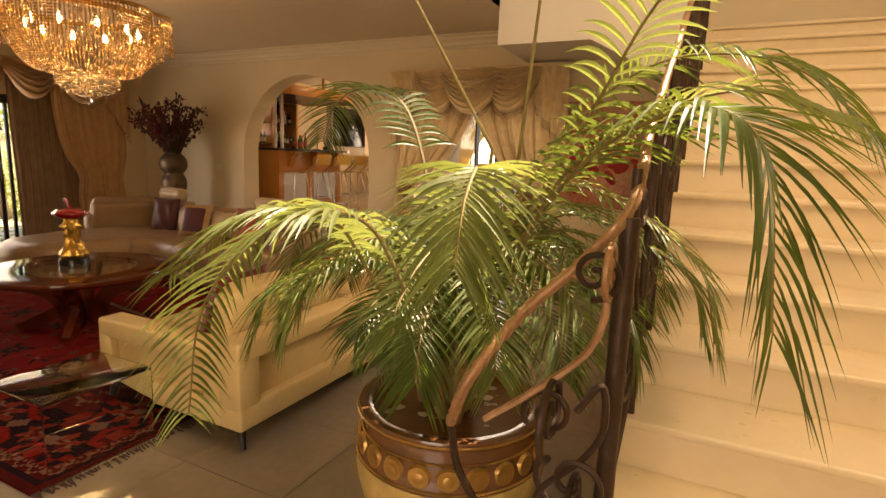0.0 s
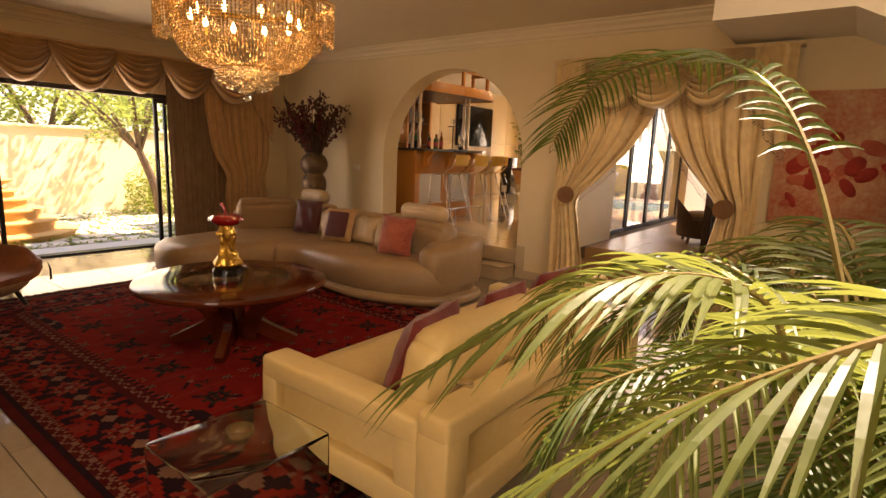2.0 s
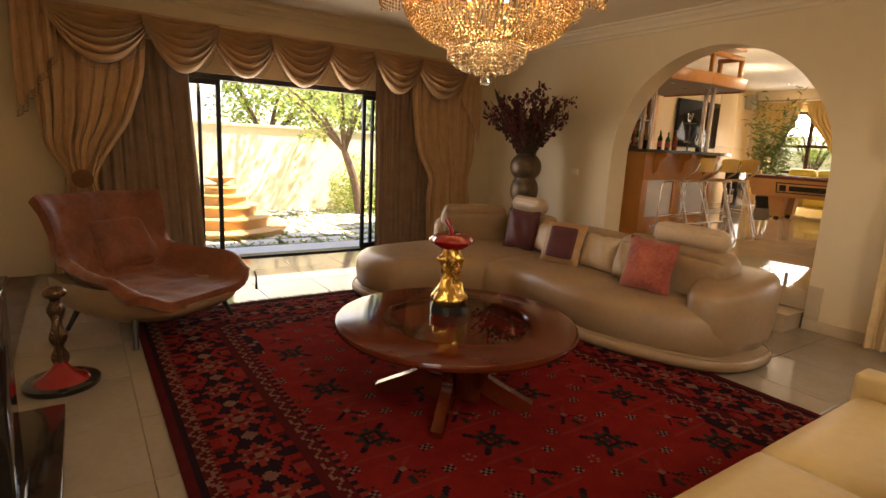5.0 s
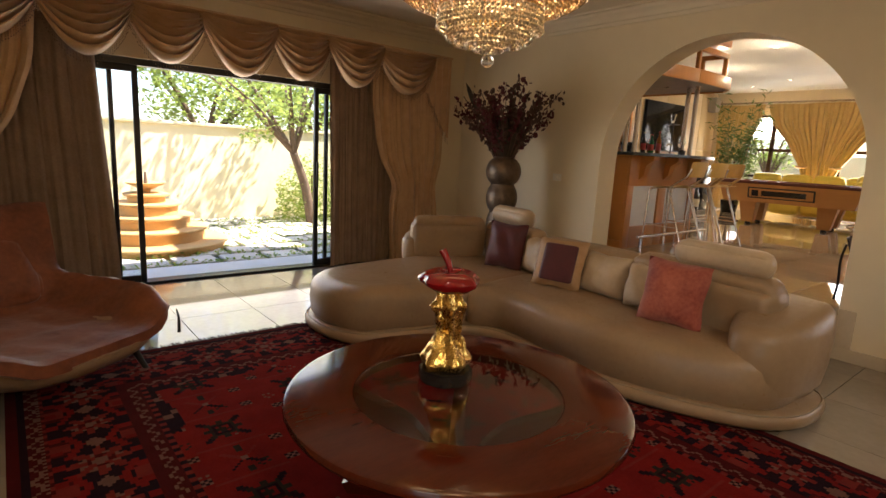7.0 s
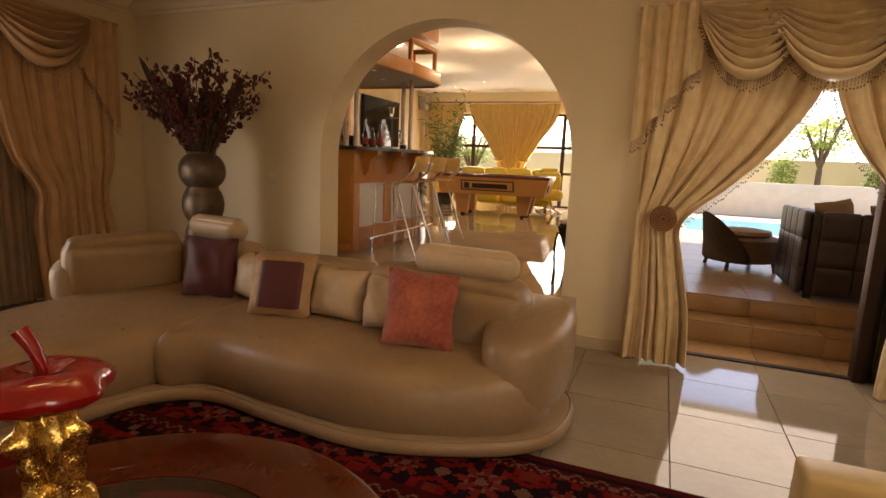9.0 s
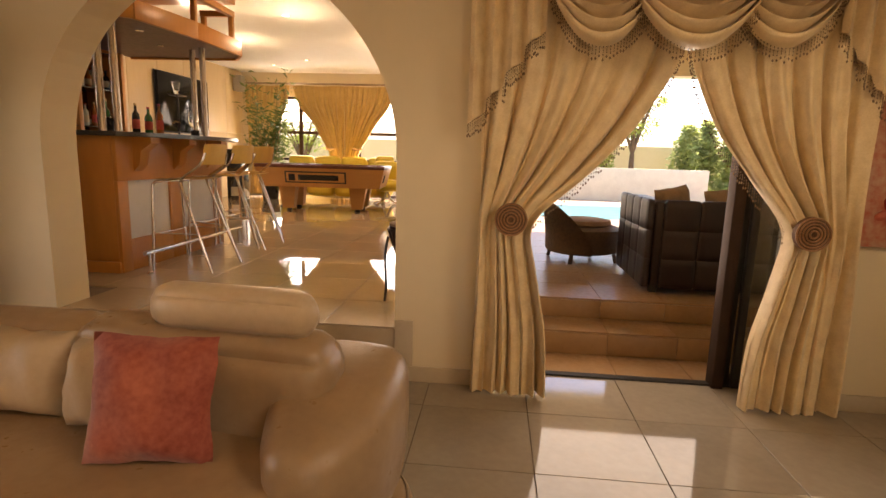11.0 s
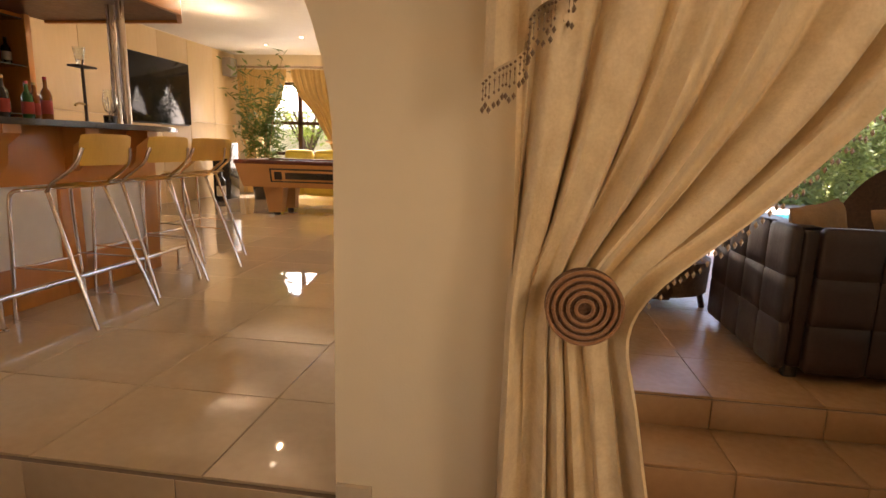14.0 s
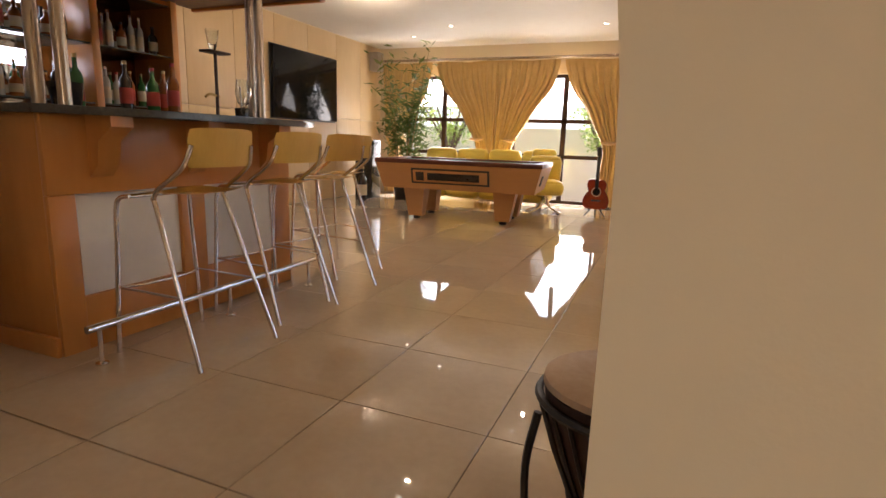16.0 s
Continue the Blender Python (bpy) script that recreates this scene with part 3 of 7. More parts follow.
# ---- curved sectional sofa ----
def sectional():
    t = thing("sectional_sofa", "curved cream leather sectional sofa with chaise and headrests", "sofa")
    plan = smooth_loop([(-7.22, 3.45), (-7.02, 3.06), (-6.62, 2.97), (-6.28, 3.10), (-6.16, 3.45), (-6.05, 3.86), (-5.78, 4.06), (-5.30, 4.02), (-4.75, 4.00), (-4.30, 4.14),
                        (-3.98, 4.34), (-3.86, 4.62), (-3.92, 4.98), (-4.30, 5.10), (-5.20, 5.12), (-6.20, 5.24), (-6.90, 5.28), (-7.26, 5.12), (-7.34, 4.60), (-7.32, 4.00)], 7)
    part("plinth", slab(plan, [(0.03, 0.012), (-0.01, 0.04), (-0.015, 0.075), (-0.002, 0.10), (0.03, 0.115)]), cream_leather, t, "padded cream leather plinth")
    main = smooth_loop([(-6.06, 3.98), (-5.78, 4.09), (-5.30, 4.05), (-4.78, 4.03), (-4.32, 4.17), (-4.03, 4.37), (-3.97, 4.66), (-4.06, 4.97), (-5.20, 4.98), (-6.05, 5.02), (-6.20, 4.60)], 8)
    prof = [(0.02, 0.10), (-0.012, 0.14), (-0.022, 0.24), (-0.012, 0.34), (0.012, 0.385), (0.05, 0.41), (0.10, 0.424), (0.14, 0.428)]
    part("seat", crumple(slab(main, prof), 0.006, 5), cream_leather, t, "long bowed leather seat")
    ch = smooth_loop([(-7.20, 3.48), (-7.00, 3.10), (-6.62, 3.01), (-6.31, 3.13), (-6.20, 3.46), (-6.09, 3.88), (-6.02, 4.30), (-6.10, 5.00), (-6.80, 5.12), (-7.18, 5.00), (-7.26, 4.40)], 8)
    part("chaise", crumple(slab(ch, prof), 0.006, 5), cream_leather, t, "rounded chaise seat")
    for lp, zz in ((plan, 0.108),):
        k = len(lp)
        ring = [lp[i] + Vector((-(lp[(i + 1) % k] - lp[i - 1]).normalized().y, (lp[(i + 1) % k] - lp[i - 1]).normalized().x)) * 0.006 for i in range(k)]
        part("piping", tube([(p.x, p.y, zz) for p in ring + ring[:1]], 0.0055, 6), leather_seam, t)
    # backs: boxes of leather along the rear
    def back(x, y, w, rz, z0=0.33, h=0.44, d=0.24, lean=10, swell=0.04):
        return crumple(puff(w, d, h, 0.09, swell, 10, pose(x, y, z0, lean, 0, rz)), 0.004, 7)
    part("backrest", back(-7.14, 4.62, 0.78, -114 + 180, h=0.46, d=0.20), cream_leather, t)
    part("backrest", back(-6.55, 5.06, 0.82, 8 - 16, h=0.42), cream_leather, t)
    part("backrest", back(-5.62, 4.94, 1.0, 0, h=0.40), cream_leather, t)
    part("backrest", back(-4.62, 4.82, 1.05, -6, h=0.44), cream_leather, t)
    loop = smooth_loop([(-4.18, 4.34), (-4.01, 4.37), (-3.90, 4.63), (-3.92, 4.97), (-4.20, 5.05), (-4.36, 4.88), (-4.29, 4.56)], 6)
    bm = slab(loop, [(0.01, 0.20), (-0.012, 0.32), (-0.018, 0.44), (-0.016, 0.56), (0.0, 0.61), (0.03, 0.64), (0.075, 0.652)])
    for v in bm.verts:
        if v.co.z > 0.15:
            q = min(1.0, max(0.0, (v.co.y - 4.34) / 0.65))
            v.co.z = 0.15 + (v.co.z - 0.15) * (0.84 + 0.22 * q * q * (3 - 2 * q))
            v.co.x -= 0.07 * (1 - q) * (v.co.z - 0.15)
    part("armrest", crumple(bm, 0.004, 6), cream_leather, t, "sloping rounded leather armrest")
    part("side_pad", puff(0.22, 0.5, 0.30, 0.09, 0.02, 6, pose(-7.30, 4.45, 0.34, 0, 0, 12)), cream_leather, t)
    for x, y, rz, w, z in ((-6.58, 4.99, -8, 0.56, 0.79), (-4.50, 4.74, -5, 0.64, 0.79)):
        hr = part("headrest", puff(w, 0.15, 0.155, 0.07, 0.012, 8, pose(x, y, z, 8, 0, rz)), lit_pale_leather, t, "adjustable leather headrest")
        for s in (-0.16, 0.16):
            part("prong", tube([(x + s, y + 0.05, z - 0.16), (x + s, y + 0.05, z + 0.05)], 0.009, 8), chrome, hr)
    # small lumbar cushions of the same leather, in its lit tone
    for x, y, rz, w in ((-6.08, 4.72, -16, 0.36), (-5.88, 4.66, 10, 0.28), (-5.34, 4.64, -4, 0.40), (-4.97, 4.58, 2, 0.28)):
        bm = crumple(cushion(w, 0.33, 0.22), 0.012, 9, x)
        bmesh.ops.transform(bm, matrix=pose(x, y + 0.05, 0.415, -14, 0, rz), verts=bm.verts)
        part("lumbar_cushion", bm, lit_pale_leather, t, "small pale leather cushion")
    return t


def scatter(name, label, w, h, tk, mat, m):
    c = thing(name, label, "cushion", m, "")
    part("cover", crumple(cushion(w, h, tk), 0.010, 8, m.translation.x * 3), mat, c)
    return c


sectional()
scatter("cushion", "plain maroon silk cushion on the cream sectional", 0.38, 0.42, 0.14, maroon_silk, pose(-6.38, 4.66, 0.425, -14, 0, 16))
c = scatter("cushion", "maroon cushion with a gold border on the cream sectional", 0.42, 0.40, 0.13, gold_silk, pose(-5.66, 4.52, 0.425, -20, 0, 14))
part("panel", puff(0.28, 0.02, 0.29, 0.008, 0.005, 4, pose(0.02, -0.070, 0.052)), maroon_silk, c, "dark red centre panel")
scatter("cushion", "coral patterned velvet cushion on the cream sectional", 0.40, 0.42, 0.15, coral_velvet, pose(-4.66, 4.42, 0.425, -18, 2, 12))


# ---- boxy cream sofa seen from behind ----
def boxy_sofa():
    t = thing("boxy_sofa", "boxy pale yellow leather sofa with recessed panels and slim legs", "sofa")
    X0, X1, Y0, Y1 = -3.02, -1.92, 1.76, 3.86        # front (table side), back, near arm, far arm
    def frame_panel(name, x0, x1, y0, y1, z0, z1, axis):
        bm = bm_new()
        w, th = 0.10, 0.0
        if axis == "y":
            add_box(bm, x0, x1, y0, y1, z1 - 0.11, z1, 0.022, 3)
            add_box(bm, x0, x1, y0, y1, z0, z0 + 0.13, 0.018, 3)
            add_box(bm, x0, x0 + 0.10, y0 + 0.002, y1 - 0.002, z0 + 0.10, z1 - 0.08, 0.012, 2)
            add_box(bm, x1 - 0.12, x1, y0 + 0.002, y1 - 0.002, z0 + 0.10, z1 - 0.08, 0.012, 2)
            add_box(bm, x0 + 0.05, x1 - 0.05, y0 + 0.055, y1 - 0.055, z0 + 0.08, z1 - 0.06, 0.01, 2)
        else:
            add_box(bm, x0, x1, y0, y1, z1 - 0.11, z1, 0.022, 3)
            add_box(bm, x0, x1, y0, y1, z0, z0 + 0.13, 0.018, 3)
            add_box(bm, x0 + 0.002, x1 - 0.002, y0, y0 + 0.14, z0 + 0.10, z1 - 0.08, 0.012, 2)
            add_box(bm, x0 + 0.002, x1 - 0.002, y1 - 0.14, y1, z0 + 0.10, z1 - 0.08, 0.012, 2)
            add_box(bm, x0 + 0.055, x1 - 0.055, y0 + 0.05, y1 - 0.05, z0 + 0.08, z1 - 0.06, 0.01, 2)
        return part(name, bm, yellow_leather, t)
    frame_panel("arm", X0, X1 - 0.14, Y0, Y0 + 0.15, 0.12, 0.535, "y")
    frame_panel("arm", X0, X1 - 0.14, Y1 - 0.15, Y1, 0.12, 0.535, "y")
    frame_panel("back", X1 - 0.15, X1, Y0, Y1, 0.12, 0.58, "x")
    part("seat_base", box(X0 + 0.03, X1 - 0.15, Y0 + 0.15, Y1 - 0.15, 0.14, 0.30, 0.02), yellow_leather, t)
    ym = (Y0 + Y1) / 2
    for ya, yb in ((Y0 + 0.155, ym - 0.003), (ym + 0.003, Y1 - 0.155)):
        part("seat_cushion", puff(X1 - X0 - 0.22, yb - ya, 0.15, 0.04, 0.015, 8, pose((X0 + X1 - 0.18) / 2, (ya + yb) / 2, 0.29)), yellow_leather, t)
        part("back_cushion", crumple(puff(0.21, yb - ya + 0.02, 0.38, 0.08, 0.03, 10, pose(X1 - 0.31, (ya + yb) / 2, 0.40, 0, 10, 0)), 0.006, 6, ya), yellow_leather, t, "plump pale leather back cushion")
    for y in (2.05, 2.4, 2.75, 3.1, 3.45):
        part("bracket", box(X1 - 0.19, X1 - 0.10, y - 0.012, y + 0.012, 0.575, 0.60, 0.004), chrome, t, "small chrome bracket")
    for x, y in ((X0 + 0.06, Y0 + 0.06), (X1 - 0.06, Y0 + 0.06), (X0 + 0.06, Y1 - 0.06), (X1 - 0.06, Y1 - 0.06)):
        bm = tube([(x, y, 0.13), (x + (0.03 if x > -2.4 else -0.03), y - 0.02, 0.012)], lambda s: 0.022 - 0.008 * s, 10)
        part("leg", bm, black_alu, t, "slim dark metal leg")
    return t


boxy_sofa()
for y, rz in ((2.12, 12), (2.72, 4), (3.34, -4)):
    scatter("cushion", "deep red tasselled cushion on the pale yellow sofa", 0.46, 0.42, 0.13, red_cloth, pose(-2.42, y, 0.435, -20, 0, 90 + rz + 180))


# ---- leather lounge chair ----
def lounge_chair():
    t = thing("lounge_chair", "rust brown leather lounge chair with a cream shell", "armchair", pose(-6.70, 1.24, 0.012, 0, 0, 33))
    rust = surf("rust_leather", (0.26, 0.075, 0.022), (0.12, 0.030, 0.010), 4, 0.40, 0.62, sheen=0.25, bump=0.5, bscale=9, fine=0.15, fscale=240)
    # local +x is the front; width runs along y
    def smooth(q):
        q = min(1.0, max(0.0, q))
        return q * q * (3 - 2 * q)
    def sling(u, v):
        # v runs from the top of the back (0) over the seat to the front lip (1)
        a = 2 * u - 1
        if v < 0.45:
            q = v / 0.45
            x, z = -0.60 + 0.30 * q + 0.03 * math.sin(math.pi * q), 0.98 - 0.62 * q ** 1.15
            half = 0.50 - 0.05 * math.sin(math.pi * q)
        else:
            q = (v - 0.45) / 0.55
            x, z = -0.30 + 0.84 * q, 0.36 - 0.03 * math.sin(math.pi * q) - 0.03 * q ** 3
            half = 0.50 + 0.10 * math.sin(math.pi * min(1, q * 0.8))
        arms = smooth((v - 0.28) / 0.2) * (1 - 0.55 * smooth((v - 0.80) / 0.2))
        edge = max(0.0, abs(a) - 0.50) / 0.50
        x += 0.10 * edge ** 2 * (1 - smooth(v / 0.4)) - 0.08 * edge ** 2 * smooth((v - 0.8) / 0.2)
        return Vector((x, a * half, z + 0.20 * arms * smooth(edge * 1.15) - 0.05 * arms * max(0, edge - 0.8) * 5))
    bm = grid_mesh(bm_new(), sling, 34, 44)
    bmesh.ops.recalc_face_normals(bm, faces=bm.faces)
    bmesh.ops.solidify(bm, geom=bm.faces[:], thickness=0.075)
    bmesh.ops.smooth_vert(bm, verts=bm.verts, factor=0.5, use_axis_x=True, use_axis_y=True, use_axis_z=True)
    part("body", crumple(crumple(bm, 0.014, 5), 0.005, 17), rust, t, "creased rust leather sling body")
    part("back_cushion", crumple(puff(0.13, 0.50, 0.40, 0.06, 0.03, 12, pose(-0.34, 0.06, 0.40, 0, -24, 0)), 0.016, 8), rust, t)
    outline = smooth_loop([(0.50, -0.34), (0.56, 0.0), (0.50, 0.34), (0.30, 0.56), (-0.05, 0.60), (-0.36, 0.52), (-0.44, 0.0), (-0.36, -0.52), (-0.05, -0.60), (0.30, -0.56)], 6)
    def hull(u, v):
        p = outline[int(round(u * len(outline))) % len(outline)]
        side = smooth((abs(p.y) - 0.30) / 0.25)
        top = 0.27 + 0.16 * side
        k = 0.55 + 0.45 * math.sin(v * math.pi / 2) ** 0.8
        return Vector((p.x * k, p.y * k, 0.13 + (top - 0.13) * v ** 1.4))
    bm = grid_mesh(bm_new(), hull, len(outline), 9, close_u=True)
    bmesh.ops.holes_fill(bm, edges=[e for e in bm.edges if e.is_boundary])
    bmesh.ops.triangulate(bm, faces=[f for f in bm.faces if len(f.verts) > 4])
    part("shell", bm, cream_leather, t, "taupe leather lower shell")
    for x, y in ((0.28, 0.38), (0.28, -0.38), (-0.32, 0.36), (-0.32, -0.36)):
        part("leg", tube([(x, y, 0.18), (x * 1.25, y * 1.15, -0.008)], lambda s: 0.024 - 0.008 * s, 8), black_alu, t)
    part("tassel", tube([(0.46, 0.58, 0.36), (0.46, 0.60, 0.30), (0.46, 0.60, 0.20)], lambda s: 0.004 + 0.008 * s, 6), black_alu, t, "small black tassel")
    return t


lounge_chair()


# ---- floor vase with dried flowers ----
def floor_vase(x, y):
    t = thing("floor_vase", "tall hammered silver floor vase behind the sectional sofa", "vase", pose(x, y, 0))
    pewter = surf("pewter", (0.21, 0.155, 0.11), (0.10, 0.072, 0.05), 14, 0.36, 0.52, metal=0.7, bump=0.2, bscale=60)
    prof = [(0.12, 0.0), (0.15, 0.015), (0.16, 0.05)]
    for z0, z1, r in ((0.07, 0.46, 0.15), (0.46, 0.80, 0.165), (0.80, 1.11, 0.18), (1.11, 1.40, 0.20)):
        prof += [(0.118 + (r - 0.118) * math.sin(math.pi * q) ** 0.6, z0 + (z1 - z0) * q) for q in np.linspace(0.02, 0.96, 9)]
    prof += [(0.115, 1.405), (0.125, 1.42), (0.115, 1.425), (0.095, 1.39), (0.09, 1.2)]
    part("body", turned(prof, 0, 0, 40), pewter, t)
    d = thing("dried_flowers", "dried burgundy flowers and seed heads standing in the silver vase", "flowers", pose(x, y, 1.20))
    stemm = surf("dry_stem", (0.10, 0.05, 0.03), (0.06, 0.03, 0.02), 20, 0.9)
    bloom = [surf("dry_bloom_red", (0.12, 0.018, 0.02), (0.07, 0.012, 0.014), 30, 0.9, bump=0.4), surf("dry_bloom_brown", (0.11, 0.05, 0.03), (0.06, 0.03, 0.02), 30, 0.9, bump=0.4)]
    leafy = surf("dry_leaf", (0.045, 0.03, 0.014), (0.025, 0.016, 0.008), 30, 0.9, bump=0.3)
    rnd = random.Random(9)
    for k in range(76):
        a, lean, ln = rnd.uniform(0, 2 * math.pi), 0.80 * rnd.random() ** 0.7 + 0.02, rnd.uniform(0.58, 1.10)
        tip = Vector((math.cos(a) * lean * ln * 1.05, math.sin(a) * lean * ln * 0.62 - 0.02, ln * (1 - 0.18 * lean)))
        mid = Vector((tip.x * 0.42, tip.y * 0.42, tip.z * 0.55))
        line = smooth_line([(0, 0, 0), tuple(mid), tuple(tip)], 10)
        st = part("stem", tube(line, 0.004, 5), stemm, d)
        bm = bm_new()
        spike = k % 3 != 2
        for i in range(34 if spike else 20):
            f = rnd.uniform(0.45, 1.0) if spike else rnd.uniform(0.82, 1.0)
            c = line[min(20, int(f * 20))] + Vector([rnd.gauss(0, 0.018 if spike else 0.032) for _ in range(3)])
            r = bmesh.ops.create_icosphere(bm, subdivisions=1, radius=rnd.uniform(0.010, 0.021))
            q = Euler([rnd.uniform(0, 6) for _ in range(3)]).to_matrix()
            for v in r["verts"]:
                v.co = c + q @ Vector((v.co.x * 1.7, v.co.y * 0.5, v.co.z))
        tagged(part("bloom", bm, bloom[k % 2], st), kind="stuff")
    for k in range(16):
        a, ln = 2 * math.pi * k / 16 + rnd.uniform(-0.2, 0.2), rnd.uniform(0.45, 0.75)
        tip = Vector((math.cos(a) * 0.34, math.sin(a) * 0.22, ln))
        part("leaf", grid_mesh(bm_new(), lambda u, v: tip * (0.12 + 0.88 * v) + Vector((-math.sin(a), math.cos(a), 0)) * ((u - 0.5) * 0.09 * math.sin(math.pi * (0.08 + 0.9 * v))) + Vector((0, 0, 0.02 * math.cos(6 * u))), 3, 8), leafy, d, "dry dark leaf")
    part("leaf", grid_mesh(bm_new(), lambda u, v: Vector((-0.74, 0.0, 1.08)) * (0.15 + 0.85 * v) + Vector((0.016, 0.01, 0.03)) * (u - 0.5) * 2 * math.sin(math.pi * v ** 3), 3, 10), leafy, d, "long dark feathery leaf")
    return t


floor_vase(-7.37, 5.60)


# ---- chandelier ----
def chandelier(x, y):
    t = thing("chandelier", "lit gold chandelier with crystal bead strands under the ceiling", "chandelier", pose(x, y, 0))
    crystal = surf("crystal", (0.90, 0.70, 0.42), (0.74, 0.50, 0.24), 60, 0.05, 0.12, metal=0.6, trans=0.25, ior=1.5, spec=0.9)
    clear = surf("crystal_clear", (1.0, 0.93, 0.78), (0.94, 0.80, 0.56), 60, 0.03, 0.08, metal=0.3, trans=0.5, ior=1.5, spec=0.9)
    brass = surf("brass", (0.62, 0.40, 0.14), (0.5, 0.3, 0.1), 15, 0.25, 0.4, metal=1.0)
    bulb = surf("bulb", (1, 0.9, 0.7), (1, 0.9, 0.7), 1, 0.3, emit=(1.0, 0.70, 0.34), power=8.0)
    part("canopy", turned([(0.10, CEIL), (0.10, CEIL - 0.02), (0.05, CEIL - 0.05), (0.02, CEIL - 0.06)], 0, 0, 24), brass, t)
    for k in range(3):
        a = 2 * math.pi * k / 3
        part("chain", tube([(0.02 * math.cos(a), 0.02 * math.sin(a), CEIL - 0.04), (0.40 * math.cos(a), 0.40 * math.sin(a), 2.60)], 0.006, 6), brass, t)
    def ring(name, r, z0, z1, w=0.02):
        part(name, turned([(r - w, z0), (r, z0), (r, z1), (r - w, z1), (r - w, z0)], 0, 0, 64, False), brass, t)
    # top rim follows eight scallops
    def scallop(a):
        return 0.60 + 0.075 * abs(math.cos(4 * a))
    pts = [(scallop(a) * math.cos(a), scallop(a) * math.sin(a), 2.60) for a in np.linspace(0, 2 * math.pi, 129)]
    part("rim", tube(pts, 0.016, 6), brass, t, "scalloped gold rim")
    ring("ring", 0.50, 2.56, 2.60)
    ring("ring", 0.235, 2.075, 2.09, 0.012)
    ring("ring", 0.10, 1.99, 2.0, 0.01)
    beads = {"a": [], "b": []}
    rnd = random.Random(2)
    # outer curtain under the rim
    for a in np.linspace(0, 2 * math.pi, 161)[:-1]:
        r = scallop(a)
        n = int(12 + 3 * abs(math.cos(4 * a)))
        for i in range(n):
            beads["a"].append((r * math.cos(a), r * math.sin(a), 2.585 - 0.0215 * i, 0.0100))
    # bowl of strands from the ring to the lower ring
    for a in np.linspace(0, 2 * math.pi, 111)[:-1]:
        for i in range(30):
            s = i / 29
            r = 0.235 + (0.565 - 0.235) * math.cos(s * math.pi / 2) ** 0.75
            z = 2.52 - (2.52 - 2.085) * math.sin(s * math.pi / 2) ** 1.1
            beads["a"].append((r * math.cos(a), r * math.sin(a), z, 0.0105 - 0.003 * s))
    # lower tiers
    for r0, n, z0, ln in ((0.235, 70, 2.07, 5), (0.19, 56, 2.05, 6), (0.15, 46, 2.03, 6), (0.10, 34, 1.985, 4), (0.06, 20, 1.965, 4), (0.03, 10, 1.94, 3)):
        for a in np.linspace(0, 2 * math.pi, n + 1)[:-1]:
            for i in range(ln):
                beads["b"].append((r0 * math.cos(a), r0 * math.sin(a), z0 - 0.019 * i, 0.0095 if i < ln - 1 else 0.012))
    oct_v = np.array([(1, 0, 0), (0, 1, 0), (-1, 0, 0), (0, -1, 0), (0, 0, 1.15), (0, 0, -1.15)])
    oct_f = np.array([(0, 1, 4), (1, 2, 4), (2, 3, 4), (3, 0, 4), (1, 0, 5), (2, 1, 5), (3, 2, 5), (0, 3, 5)])
    for key, mat, nm in (("a", crystal, "beadwork"), ("b", clear, "drop_tier")):
        arr = np.array(beads[key])
        rot = np.random.RandomState(1).uniform(0, 6.28, len(arr))
        c, s = np.cos(rot)[:, None], np.sin(rot)[:, None]
        vx = oct_v[None, :, 0] * c - oct_v[None, :, 1] * s
        vy = oct_v[None, :, 0] * s + oct_v[None, :, 1] * c
        vz = np.broadcast_to(oct_v[None, :, 2], vx.shape)
        v = np.stack([vx, vy, vz], 2) * arr[:, None, 3:4] + arr[:, None, :3]
        f = (oct_f[None] + 6 * np.arange(len(arr))[:, None, None]).reshape(-1, 3)
        me = bpy.data.meshes.new(nm)
        me.from_pydata(v.reshape(-1, 3).tolist(), [], f.tolist())
        me.materials.append(mat)
        ob = new(nm, me)
        ob.parent = t
        tagged(ob, "strands of faceted crystal beads", kind="stuff")
    bm = bm_new()
    bmesh.ops.create_icosphere(bm, subdivisions=3, radius=0.030, matrix=Matrix.Translation((0, 0, 1.862)))
    part("ball", bm, clear_glass, t, "clear crystal ball")
    for k in range(10):
        a = 2 * math.pi * (k + 0.5) / 10
        bx, by = 0.40 * math.cos(a), 0.40 * math.sin(a)
        part("candle", turned([(0.014, 2.36), (0.014, 2.42)], bx, by, 10), brass, t)
        part("bulb", turned([(0.008, 2.42), (0.020, 2.445), (0.018, 2.47), (0.004, 2.505)], bx, by, 12), bulb, t, "glowing candle bulb")
    for k in range(4):
        a = math.pi / 4 + k * math.pi / 2
        lamp("chandelier_lamp", "POINT", pose(x + 0.3 * math.cos(a), y + 0.3 * math.sin(a), 2.3), 1.0, (1.0, 0.68, 0.32), r=0.08)
    return t


chandelier(-4.9, 2.93)


# ---- draperies ----
drape_cloth = surf("drape_cloth", (0.64, 0.42, 0.22), (0.52, 0.32, 0.155), 9, 0.42, 0.62, bump=0.12, bscale=22, sheen=0.25, fine=0.12, fscale=160)
drape_pale = surf("drape_pale", (0.84, 0.67, 0.40), (0.66, 0.49, 0.27), 13, 0.34, 0.62, bump=0.18, bscale=30, sheen=0.25, fine=0.12, fscale=160)
sheer_brown = surf("sheer_brown", (0.32, 0.22, 0.14), (0.22, 0.145, 0.09), 7, 0.45, 0.65, bump=0.15, bscale=24, sheen=0.2, fine=0.2, fscale=200)
bead_brown = surf("bead_brown", (0.16, 0.09, 0.05), (0.30, 0.22, 0.15), 60, 0.15, 0.3, coat=0.4)
